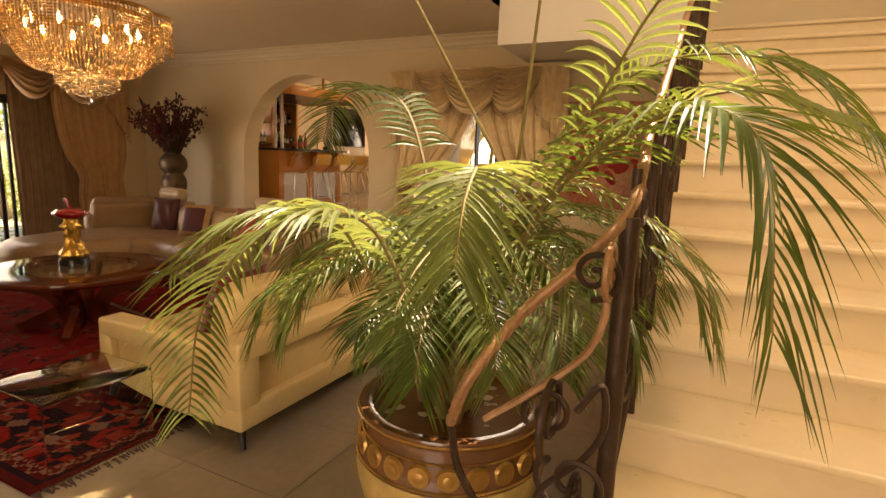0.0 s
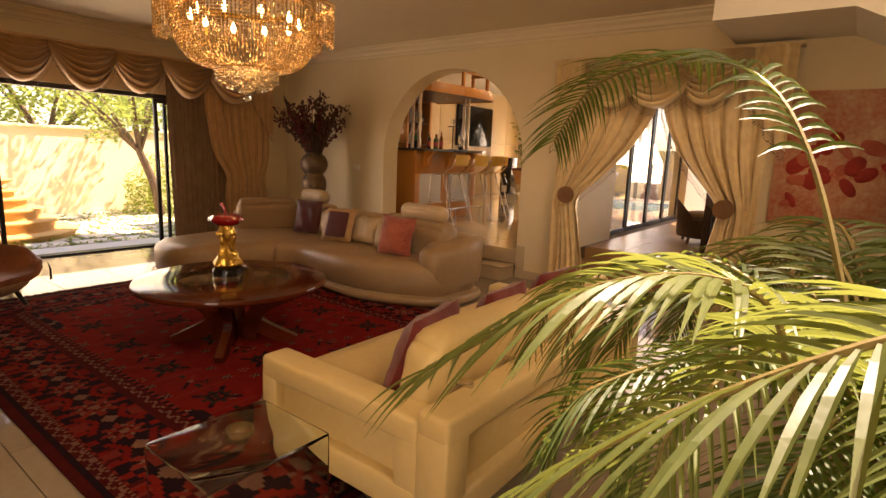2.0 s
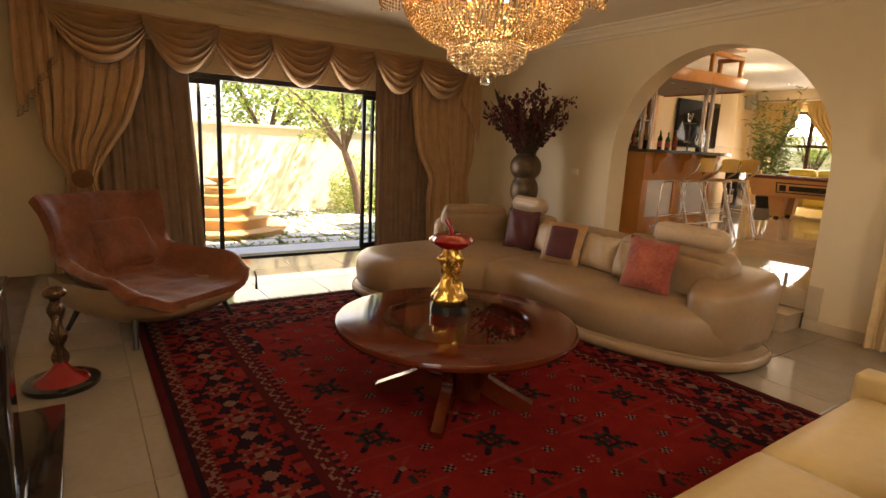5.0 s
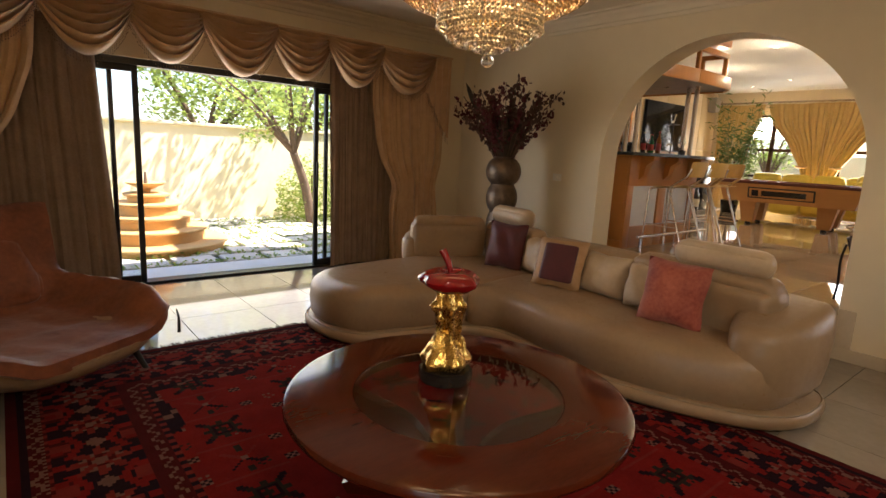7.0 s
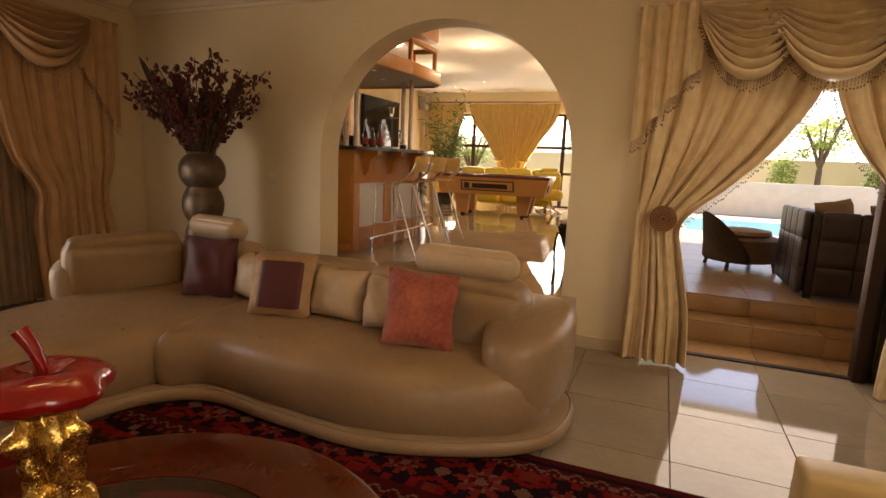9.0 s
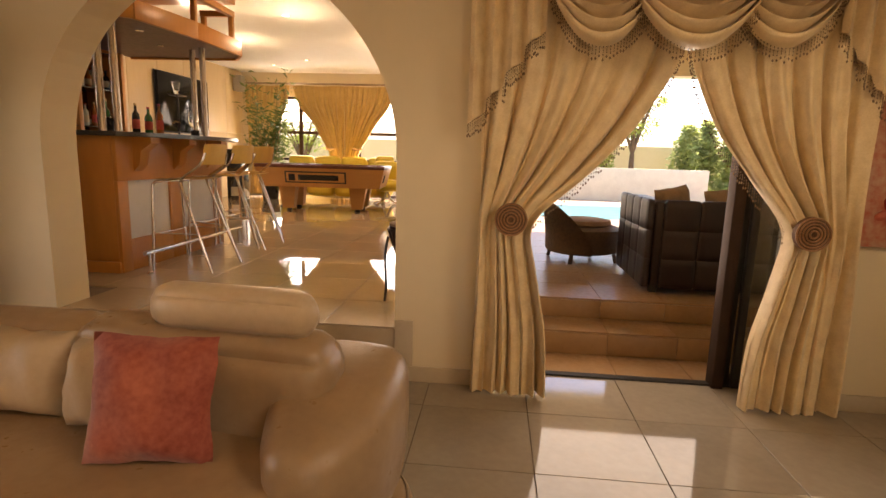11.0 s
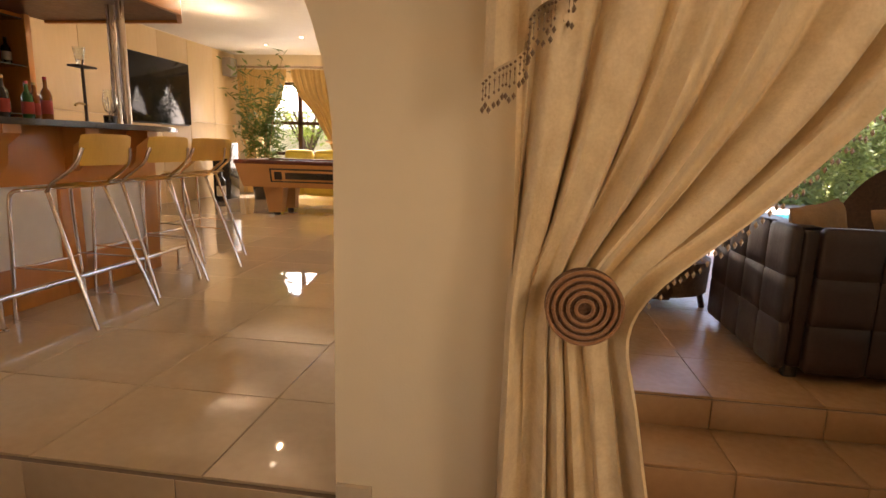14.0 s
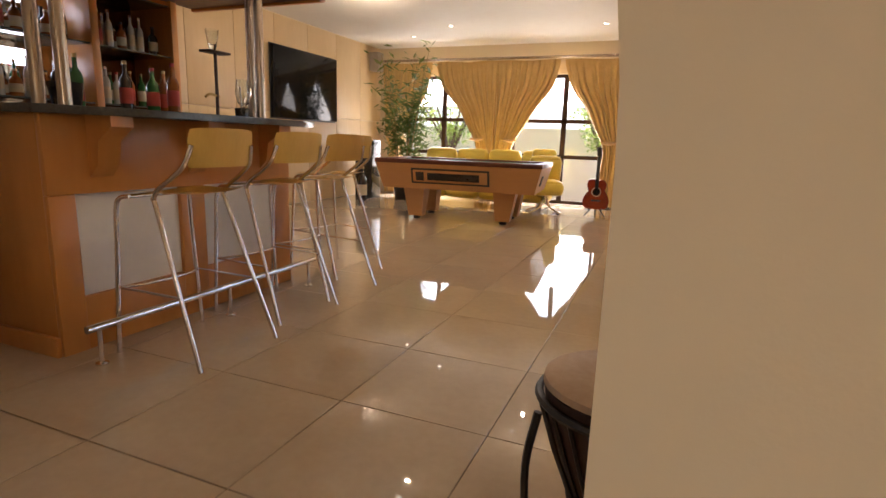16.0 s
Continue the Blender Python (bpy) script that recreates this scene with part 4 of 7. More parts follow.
braid = surf("braid", (0.20, 0.10, 0.05), (0.10, 0.05, 0.025), 30, 0.5, 0.7, bump=0.5, bscale=120)


def ease(keys, v):
    """A smooth value at v through keys of (v, value), rounded over at the keys."""
    return sum(ease_at(keys, min(1.0, max(0.0, v + d))) for d in (-0.05, -0.03, -0.015, 0.0, 0.015, 0.03, 0.05)) / 7


def ease_at(keys, v):
    for (a, p), (b, q) in zip(keys, keys[1:]):
        if v <= b:
            s = (v - a) / (b - a)
            s = s * s * (3 - 2 * s) * 0.5 + s * 0.5
            return p + (q - p) * s
    return keys[-1][1]


def drape(left, right, z0, z1, folds, amp, depth=0.0, nu=None, nv=72, seed=0):
    """Hanging cloth in the x-z plane, its face towards -y: left and right edge as keys over 0 (top) to 1 (foot)."""
    rnd = random.Random(seed)
    ph = [rnd.uniform(-0.6, 0.6) for _ in range(folds + 2)]
    wmax = max(abs(r[1] - l[1]) for l, r in zip(left, right))
    def fn(u, v):
        l, r = ease(left, v), ease(right, v)
        k = u * folds
        i = int(k)
        wob = ph[i] * (1 - (k - i)) + ph[min(i + 1, folds)] * (k - i)
        w = abs(r - l) / wmax
        a = amp * (0.45 + 0.75 * (1 - w)) * (0.35 + 0.65 * min(1, v * 5))
        sz = 0.7 + 0.6 * abs(wob)
        y = a * sz * math.sin(2 * math.pi * k + wob * (0.6 + 1.6 * v)) + 0.4 * a * math.sin(4.6 * math.pi * k + 1.3 + wob * 4 + 1.5 * v) + 0.25 * a * math.sin(9.3 * k + 7 * v)
        x = l + (r - l) * u + 0.35 * a * math.cos(2 * math.pi * k + wob)
        return Vector((x, y - depth * math.sin(math.pi * min(1, v)), z0 + (z1 - z0) * v + 0.008 * math.sin(9 * u + 5 * v)))
    return grid_mesh(bm_new(), fn, nu or folds * 13, nv)


def swag(x0, x1, ztop, drop, rise=0.0, folds=6, bulge=0.11):
    """Cloth hung between two points in catenary folds, its face towards -y."""
    def fn(u, v):
        a = 2 * u - 1
        sag = 1 - abs(a) ** 2.1
        x = x0 + (x1 - x0) * u
        z = ztop - rise * u - drop * v * sag - 0.05 * v * (1 - sag)
        y = -bulge * sag * math.sin(math.pi * (0.15 + 0.75 * v)) - 0.13 * sag ** 0.6 * (abs(math.sin(math.pi * folds * v ** 0.85 + 0.5 * a)) ** 0.7 - 0.5) - 0.02
        return Vector((x, y, z + 0.012 * math.sin(2 * math.pi * folds * v) * sag))
    return grid_mesh(bm_new(), fn, 34, folds * 10)


def tail(x0, x1, ztop, short, long, pleats=4, outer_left=True):
    """A jabot of stepped pleats, long at the outer edge."""
    def fn(u, v):
        k = u * pleats
        i, f = int(min(k, pleats - 1e-6)), k - int(min(k, pleats - 1e-6))
        frac = (i + f * 0.55) / (pleats - 0.4)
        ln = long + (short - long) * min(1, frac) if outer_left else short + (long - short) * min(1, frac)
        x = x0 + (x1 - x0) * (u * 0.96 + 0.02)
        y = -0.05 - 0.028 * math.sin(2 * math.pi * k) - 0.01 * i
        return Vector((x, y, ztop - ln * v))
    return grid_mesh(bm_new(), fn, pleats * 8, 16), [fn(u, 1.0) for u in np.linspace(0, 1, 90)]


def fringe(points, step=0.019, length=0.065, r=0.0056):
    """Bead drops hung from a line of points; each drop a thread, a bead and a drop."""
    verts, faces = [], []
    octa = [(1, 0, 0), (0, 1, 0), (-1, 0, 0), (0, -1, 0), (0, 0, 1), (0, 0, -1)]
    of = [(0, 1, 4), (1, 2, 4), (2, 3, 4), (3, 0, 4), (1, 0, 5), (2, 1, 5), (3, 2, 5), (0, 3, 5)]
    pts = [Vector(p) for p in points]
    dist, nxt, rnd = 0.0, 0.0, random.Random(len(points))
    for a, b in zip(pts, pts[1:]):
        ln = (b - a).length
        while nxt <= dist + ln and ln > 0:
            p = a.lerp(b, (nxt - dist) / ln)
            L = length * rnd.uniform(0.8, 1.2)
            for z, sx, sz in ((-0.010, 0.8, 0.8), (-0.026, 0.55, 0.8), (-L * 0.65, 0.6, 1.0), (-L, 1.0, 1.7), (-L * 0.4, 0.22, 3.6)):
                o = len(verts)
                verts += [(p.x + v[0] * r * sx, p.y + v[1] * r * sx, p.z + z + v[2] * r * sz) for v in octa]
                faces += [tuple(o + i for i in f) for f in of]
            nxt += step
        dist += ln
    bm = bm_new()
    me = bpy.data.meshes.new("tmp")
    me.from_pydata(verts, [], faces)
    bm.from_mesh(me)
    bpy.data.meshes.remove(me)
    return bm


def rosette_tie(parent, x, y, z, r=0.092):
    """A round coiled cord tie-back, its face towards -y."""
    bm = bm_new()
    bmesh.ops.create_cone(bm, cap_ends=True, segments=36, radius1=r, radius2=r * 0.94, depth=0.03, matrix=pose(x, y + 0.012, z, 90, 0, 0))
    disc = part("tie_back", bm, braid, parent, "round coiled brown cord tie-back")
    for rr in (0.22, 0.42, 0.60, 0.78, 0.95):
        pts = [(x + r * rr * math.cos(a), y - 0.008 - 0.006 * (1 - rr), z + r * rr * math.sin(a)) for a in np.linspace(0, 2 * math.pi, 37)]
        part("cord", tube(pts, r * 0.055, 6), gold_cord, disc)
    return disc


gold_cord = surf("gold_cord", (0.46, 0.23, 0.10), (0.28, 0.13, 0.055), 60, 0.35, 0.55, bump=0.5, bscale=200, sheen=0.2)


def edge_points(keys, z0, z1, y, n=60, lo=0.0, hi=1.0):
    return [(ease(keys, v), y, z0 + (z1 - z0) * v) for v in np.linspace(lo, hi, n)]


# pool doorway: two tied drapes, three swags, two tails
def pool_curtains():
    t = thing("door_curtains", "cream damask curtains tied back with swags and bead fringe", "curtain", pose(0, WALL_Y - 0.10, 0))
    top, foot = 2.50, 0.014
    L_l = [(0, -3.70), (0.57, -3.675), (1, -3.70)]
    L_r = [(0, -2.56), (0.12, -2.585), (0.22, -2.64), (0.35, -2.83), (0.47, -3.10), (0.57, -3.41), (0.68, -3.34), (0.85, -3.26), (1, -3.24)]
    R_l = [(0, -2.60), (0.12, -2.60), (0.22, -2.56), (0.35, -2.42), (0.47, -2.19), (0.57, -1.94), (0.68, -2.00), (0.85, -2.09), (1, -2.10)]
    R_r = [(0, -1.56), (0.57, -1.63), (1, -1.58)]
    part("drape", drape(L_l, L_r, top, foot, 6, 0.052, 0.02, nu=110, seed=3), drape_pale, t, "cream damask drape tied to the side")
    part("drape", drape(R_l, R_r, top, foot, 6, 0.052, 0.02, nu=110, seed=5), drape_pale, t, "cream damask drape tied to the side")
    tagged(part("bead_edge", fringe(edge_points(L_r, top, foot, -0.015, 60, 0.14, 0.57)), bead_brown, t, "brown bead fringe", False), kind="stuff")
    tagged(part("bead_edge", fringe(edge_points(R_l, top, foot, -0.015, 60, 0.14, 0.57)), bead_brown, t, "brown bead fringe", False), kind="stuff")
    rosette_tie(t, -3.485, -0.125, 1.095)
    rosette_tie(t, -1.885, -0.125, 1.08)
    sw = [(-3.40, -2.72, 0.50, 0.0), (-2.50, -1.80, 0.50, 0.0), (-3.02, -2.18, 0.52, 0.06)]
    for x0, x1, drop, out in sw:
        bm = swag(x0, x1, 2.53, drop, folds=9)
        bmesh.ops.translate(bm, verts=bm.verts, vec=(0, -0.05 - out, 0))
        s = part("swag", bm, drape_pale, t, "gathered cream swag")
        a = np.linspace(-1, 1, 50)
        pts = [(x0 + (x1 - x0) * (q + 1) / 2, -0.07 - out - 0.06 * (1 - abs(q) ** 2.2), 2.53 - drop * (1 - abs(q) ** 2.2) - 0.05 * abs(q) ** 2.2) for q in a]
        tagged(part("bead_edge", fringe(pts), bead_brown, s, "brown bead fringe", False), kind="stuff")
    for x0, x1, ol in ((-3.76, -3.34, True), (-1.86, -1.46, False)):
        bm, low = tail(x0, x1, 2.54, 0.42, 0.92, 4, ol)
        s = part("tail", bm, drape_pale, t, "stepped pleated side tail")
        tagged(part("bead_edge", fringe(low, 0.016, 0.08), bead_brown, s, "brown bead fringe", False), kind="stuff")
    part("pelmet_board", box(-3.78, -1.44, -0.06, 0.09, 2.53, 2.56, 0.006), drape_pale, t)
    return t


pool_curtains()


# garden door: seven swags over tied drapes and brown inner curtains; built facing -y, then turned to face +x
def garden_curtains():
    t = thing("window_curtains", "gold silk curtains with swags and fringe over brown inner drapes", "curtain", pose(WIN_X + 0.14, 3.1, 0, 0, 0, 90))
    # local x runs along world y from the door's middle
    top, foot = 2.56, 0.025
    span = [-2.42, -1.62, -0.98, -0.36, 0.30, 0.92, 1.56, 2.35]
    for k, (a, b) in enumerate(zip(span, span[1:])):
        x0, x1 = a - 0.05, b + 0.05
        drop = (0.50, 0.52, 0.50, 0.54, 0.50, 0.50, 0.50)[k]
        out = 0.05 if k % 2 else 0.0
        bm = swag(x0, x1, 2.60, drop, folds=7)
        bmesh.ops.translate(bm, verts=bm.verts, vec=(0, -0.06 - out, 0))
        s = part("swag", bm, drape_cloth, t, "gathered gold silk swag")
        pts = [(x0 + (x1 - x0) * (q + 1) / 2, -0.08 - out - 0.06 * (1 - abs(q) ** 2.2), 2.60 - drop * (1 - abs(q) ** 2.2) - 0.05 * abs(q) ** 2.2) for q in np.linspace(-1, 1, 50)]
        tagged(part("bead_edge", fringe(pts, 0.024, 0.06, 0.0055), bead_brown, s, "gold and brown bead fringe", False), kind="stuff")
    for x0, x1, ol in ((-2.72, -2.36, True), (2.28, 2.66, False)):
        bm, low = tail(x0, x1, 2.61, 0.45, 1.0, 4, ol)
        s = part("tail", bm, drape_cloth, t, "stepped pleated side tail")
        tagged(part("bead_edge", fringe(low, 0.02, 0.07), bead_brown, s, "gold and brown bead fringe", False), kind="stuff")
    part("pelmet_board", box(-2.74, 2.68, -0.08, 0.13, 2.60, 2.63, 0.006), drape_cloth, t)
    L_l = [(0, -2.62), (0.5, -2.56), (0.62, -2.36), (0.75, -2.48), (1, -2.56)]
    L_r = [(0, -1.62), (0.2, -1.66), (0.38, -1.80), (0.52, -2.02), (0.62, -2.16), (0.75, -2.06), (1, -2.02)]
    R_r = [(0, 2.62), (0.5, 2.60), (0.62, 2.50), (0.75, 2.56), (1, 2.60)]
    R_l = [(0, 1.55), (0.2, 1.52), (0.40, 1.58), (0.52, 1.66), (0.60, 1.86), (0.70, 1.80), (1, 1.84)]
    part("drape", drape(L_l, L_r, top, foot, 8, 0.044, 0.02, seed=7), drape_cloth, t, "gold silk drape tied to the side")
    part("drape", drape(R_l, R_r, top, foot, 8, 0.044, 0.02, seed=8), drape_cloth, t, "gold silk drape tied to the side")
    rosette_tie(t, -2.25, -0.115, 0.98)
    for x0, x1, x2, x3 in ((-2.40, -1.24, -2.40, -1.12), (1.02, 1.98, 1.06, 2.0)):
        keys_l, keys_r = [(0, x0), (1, x2)], [(0, x1), (1, x3)]
        bm = drape(keys_l, keys_r, 2.40, foot, 10, 0.030, 0.0, seed=int(x0 * 10) + 60)
        bmesh.ops.translate(bm, verts=bm.verts, vec=(0, 0.085, 0))
        part("inner_curtain", bm, sheer_brown, t, "brown gathered inner curtain")
    return t


garden_curtains()


# ---- sliding doors ----
def sash(parent, x0, x1, z0, z1, y, st=0.05, glass=True, axis="x"):
    """One sliding sash: stiles, rails and pane, standing at y along x, or turned to run along y."""
    def b(u0, u1, v0, v1, w0, w1, **k):
        return box(u0, u1, v0, v1, w0, w1, **k) if axis == "x" else box(v0, v1, u0, u1, w0, w1, **k)
    s = part("sash", b(x0, x0 + st, y - 0.02, y + 0.02, z0, z1, bev=0.003), black_alu, parent)
    part("stile", b(x1 - st, x1, y - 0.02, y + 0.02, z0, z1, bev=0.003), black_alu, s)
    part("rail", b(x0 + st, x1 - st, y - 0.018, y + 0.018, z0, z0 + 0.07, bev=0.003), black_alu, s)
    part("rail", b(x0 + st, x1 - st, y - 0.018, y + 0.018, z1 - 0.06, z1, bev=0.003), black_alu, s)
    if glass:
        g = part("pane", b(x0 + st, x1 - st, y - 0.003, y + 0.003, z0 + 0.07, z1 - 0.06), clear_glass, s, smooth=False)
        g.visible_shadow = False
    return s


gd = tagged(thing("door_1", "black aluminium sliding garden door standing open", "door"), kind="structure")
part("head", box(-8.96, -8.84, 1.15, 5.0, 2.08, 2.14), black_alu, gd)
part("sill_track", box(-9.0, -8.84, 1.15, 5.0, -0.005, 0.02), black_alu, gd)
sash(gd, 1.16, 2.22, 0.02, 2.08, -8.88, axis="y")
sash(gd, 1.25, 2.02, 0.02, 2.08, -8.94, 0.04, axis="y")
sash(gd, 4.00, 4.96, 0.02, 2.08, -8.88, axis="y")
sash(gd, 4.16, 4.98, 0.02, 2.08, -8.94, 0.04, axis="y")
part("handle", box(-8.845, -8.82, 4.01, 4.035, 0.95, 1.25, 0.006), black_alu, gd)

bronze_frame = surf("bronze_frame", (0.06, 0.036, 0.026), (0.042, 0.026, 0.019), 12, 0.65, 0.8, spec=0.12)
pd = tagged(thing("door_2", "dark framed sliding patio door stacked open", "door"), kind="structure")
part("sill_track", box(-3.52, -1.76, 6.40, 6.46, -0.005, 0.012), black_alu, pd)
part("jamb", box(-2.13, -2.06, 6.36, 6.47, 0.0, 2.24, 0.004), bronze_frame, pd)
part("head", box(-3.55, -1.76, 6.36, 6.46, 2.24, 2.30), bronze_frame, pd)
sash(pd, -2.055, -1.76, 0.01, 2.24, 6.43, 0.045)
sash(pd, -2.01, -1.76, 0.01, 2.24, 6.38, 0.045)

# wall painting
def painting():
    t = thing("painting", "large abstract painting in reds and cream on the wall", "painting", pose(-1.05, WALL_Y - 0.03, 1.0))
    red_a = surf("paint_field", (0.46, 0.05, 0.02), (0.62, 0.46, 0.30), 3.2, 0.5, bump=0.3, bscale=60)
    r1 = surf("paint_red", (0.40, 0.02, 0.012), (0.26, 0.015, 0.01), 9, 0.5, bump=0.5, bscale=50)
    r2 = surf("paint_pink", (0.52, 0.14, 0.08), (0.38, 0.06, 0.04), 9, 0.5, bump=0.5, bscale=50)
    part("canvas", box(-0.50, 0.56, -0.005, 0.02, 0.0, 1.16, 0.004), red_a, t)
    rnd = random.Random(12)
    for k in range(26):
        u = rnd.uniform(-0.46, 0.5)
        h = 0.78 - 0.3 * abs(u) + rnd.uniform(-0.2, 0.12)
        bm = bm_new()
        bmesh.ops.create_icosphere(bm, subdivisions=2, radius=1, matrix=pose(u * 0.8, -0.006, max(0.14, h - rnd.uniform(0, 0.45)), 0, rnd.uniform(-60, 60), 0) @ Matrix.Diagonal((rnd.uniform(0.05, 0.11), 0.004 + 0.0004 * k, rnd.uniform(0.03, 0.07), 1)))
        part("brushstroke", bm, r1 if k % 3 else r2, t)
    return t


painting()
# light switch by the vase
sw = thing("light_switch", "small cream light switch plate on the arch wall", "switch", pose(-7.05, WALL_Y, 1.22))
part("plate", box(-0.06, 0.06, -0.012, 0.0, -0.04, 0.04, 0.004), white_plaster, sw)
part("rocker", box(-0.03, -0.005, -0.018, -0.010, -0.02, 0.02, 0.003), white_plaster, sw)
part("rocker", box(0.005, 0.03, -0.018, -0.010, -0.02, 0.02, 0.003), white_plaster, sw)


# ---- garden beyond the sliding door ----
garden_paint = surf("garden_paint", (0.87, 0.76, 0.48), (0.83, 0.70, 0.41), 1.2, 0.8, bump=0.15, bscale=40)
paving = surf("paving", (0.74, 0.67, 0.54), (0.64, 0.57, 0.45), 4, 0.7, 0.9, bump=0.2, vary=0.12)
leaf_green = leaf_surface("leaf_green", (0.20, 0.26, 0.06), (0.11, 0.16, 0.035), (0.50, 0.58, 0.12), 0.5)
conifer_green = leaf_surface("conifer_green", (0.38, 0.42, 0.18), (0.25, 0.30, 0.11), (0.58, 0.64, 0.24), 0.5)
bark = surf("bark", (0.20, 0.13, 0.08), (0.12, 0.08, 0.05), 8, 0.9, bump=0.6, bscale=20)
terracotta = surf("terracotta", (0.68, 0.42, 0.16), (0.60, 0.36, 0.13), 4, 0.6, 0.8, bump=0.1)
setting("wall_garden", box(-13.8, -13.5, -6, 14, -0.45, 1.66), garden_paint, "sunlit yellow garden wall", "wall")
tagged(part("coping", box(-13.85, -13.45, -6, 14, 1.66, 1.72, 0.01), garden_paint, bpy.data.objects["wall_garden"]))
setting("pavement_garden", box(-13.5, -9.1, -6, 14, -0.45, -0.05), surf("moss_soil", (0.10, 0.11, 0.05), (0.07, 0.06, 0.035), 5, 0.95, bump=0.5), "mossy soil under the garden paving", "pavement")
setting("step_garden", box(-9.6, -9.1, 0.6, 5.6, -0.05, -0.012), white_plaster, "pale stone door sill", "step")


def fountain(x, y):
    t = thing("fountain", "tiered ochre garden fountain with round stepped basins", "fountain", pose(x, y, -0.05))
    for k, (r, z0, z1) in enumerate(((1.02, 0.0, 0.13), (0.76, 0.13, 0.30), (0.58, 0.30, 0.46), (0.43, 0.46, 0.62), (0.28, 0.62, 0.74))):
        part("tier", turned([(r - 0.05, z0), (r - 0.05, z1 - 0.045), (r - 0.02, z1 - 0.04), (r, z1 - 0.03), (r, z1 - 0.008), (r - 0.02, z1), (r - 0.10, z1)], 0, 0, 48), terracotta, t)
    part("bowl", turned([(0.05, 0.74), (0.06, 0.78), (0.16, 0.83), (0.23, 0.86), (0.24, 0.88), (0.21, 0.88), (0.08, 0.84)], 0, 0, 36), terracotta, t)
    part("spout", tube([(0, 0, 0.83), (0, 0, 1.02)], lambda s: 0.03 - 0.018 * s, 8), bark, t)
    return t


fountain(-11.15, 2.66)
pav = bpy.data.objects["pavement_garden"]
slabs = [finish(box(-a, a, -b, b, 0, 0.035, 0.012, 2), "slab", paving, False) for a, b in ((0.205, 0.24), (0.19, 0.25), (0.21, 0.23))]
rnd = random.Random(21)
for i in range(8):
    for j in range(15):
        s = new("paving_slab", slabs[rnd.randrange(3)])
        s.parent = pav
        s.matrix_world = pose(-9.9 - i * 0.48 + rnd.uniform(-0.04, 0.04), 0.2 + j * 0.55 + (0.25 if i % 2 else 0), -0.052, 0, 0, rnd.uniform(-6, 6))


def leaves(n, spread, size, seed, wide=0.3):
    """Many small bent leaves in a cloud; spread is a function of the random source."""
    rnd = random.Random(seed)
    verts, faces = [], []
    for _ in range(n):
        p = spread(rnd)
        q = Euler((rnd.uniform(-0.9, 0.9), rnd.uniform(-0.9, 0.9), rnd.uniform(0, 6.28))).to_matrix()
        s = size * rnd.uniform(0.6, 1.3)
        o = len(verts)
        for v in ((0, 0, 0), (wide, 0.5, 0.06), (0, 1.1, 0.0), (-wide, 0.5, 0.06)):
            verts.append(tuple(Vector(p) + q @ (Vector(v) * s)))
        faces.append((o, o + 1, o + 2)), faces.append((o, o + 2, o + 3))
    bm, me = bm_new(), bpy.data.meshes.new("tmp")
    me.from_pydata(verts, [], faces)
    bm.from_mesh(me)
    bpy.data.meshes.remove(me)
    return bm


def tree(x, y, z, h, crown_r, n, size, seed, label, lean=(0, 0)):
    t = thing("tree", label, "tree", pose(x, y, z))
    rnd = random.Random(seed)
    fork = Vector((lean[0] * 0.5, lean[1] * 0.5, h * 0.4))
    part("trunk", tube(smooth_line([(0, 0, -0.3), (lean[0] * 0.15, lean[1] * 0.2, h * 0.2), tuple(fork)], 5), lambda s: 0.10 - 0.03 * s, 10), bark, t)
    blobs = []
    for k in range(7):
        a = 2 * math.pi * k / 7 + rnd.uniform(-0.3, 0.3)
        tip = fork + Vector((math.cos(a) * crown_r * 0.75 + lean[0] * 0.5, math.sin(a) * crown_r * 0.75 + lean[1] * 0.5, h * rnd.uniform(0.3, 0.6)))
        part("limb", tube(smooth_line([tuple(fork), tuple(fork.lerp(tip, 0.5) + Vector((0, 0, 0.1))), tuple(tip)], 5), lambda s: 0.05 - 0.038 * s, 7), bark, t)
        for f in (0.45, 0.7, 1.0):
            blobs.append((fork.lerp(tip, f) + Vector([rnd.gauss(0, 0.12) for _ in range(3)]), crown_r * rnd.uniform(0.22, 0.42)))
    def spread(r):
        c, rad = r.choice(blobs)
        d = Vector([r.gauss(0, 1) for _ in range(3)]).normalized() * rad * r.random() ** 0.4
        return c + Vector((d.x, d.y, d.z * 0.75))
    tagged(part("crown", leaves(n, spread, size, seed + 1), leaf_green, t, "light green leafy crown", False), kind="stuff")
    return t


tree(-12.5, 5.75, -0.05, 3.3, 1.45, 2200, 0.085, 3, "small leafy garden tree with forked trunk", (0.2, -0.9))
tree(-15.2, 4.4, -0.4, 4.4, 2.0, 4200, 0.11, 5, "leafy tree behind the yellow garden wall", (0, 0.3))
tree(-15.6, 7.4, -0.4, 4.6, 2.0, 4200, 0.11, 6, "leafy tree behind the yellow garden wall", (0, -0.3))


def shrub(x, y, z, r, h, n, seed, label, size=0.05):
    t = thing("shrub", label, "shrub", pose(x, y, z))
    def spread(q):
        a, u = q.uniform(0, 6.28), q.random() ** 0.5
        return Vector((math.cos(a) * u * r * (0.8 + 0.2 * math.sin(5 * a)), math.sin(a) * u * r, h * q.random() * (1 - 0.5 * u)))
    tagged(part("foliage", leaves(n, spread, size, seed), leaf_green, t, "dense green foliage", False), kind="stuff")
    part("stem", tube([(0, 0, -0.05), (0, 0, h * 0.6)], 0.02, 6), bark, t)
    return t


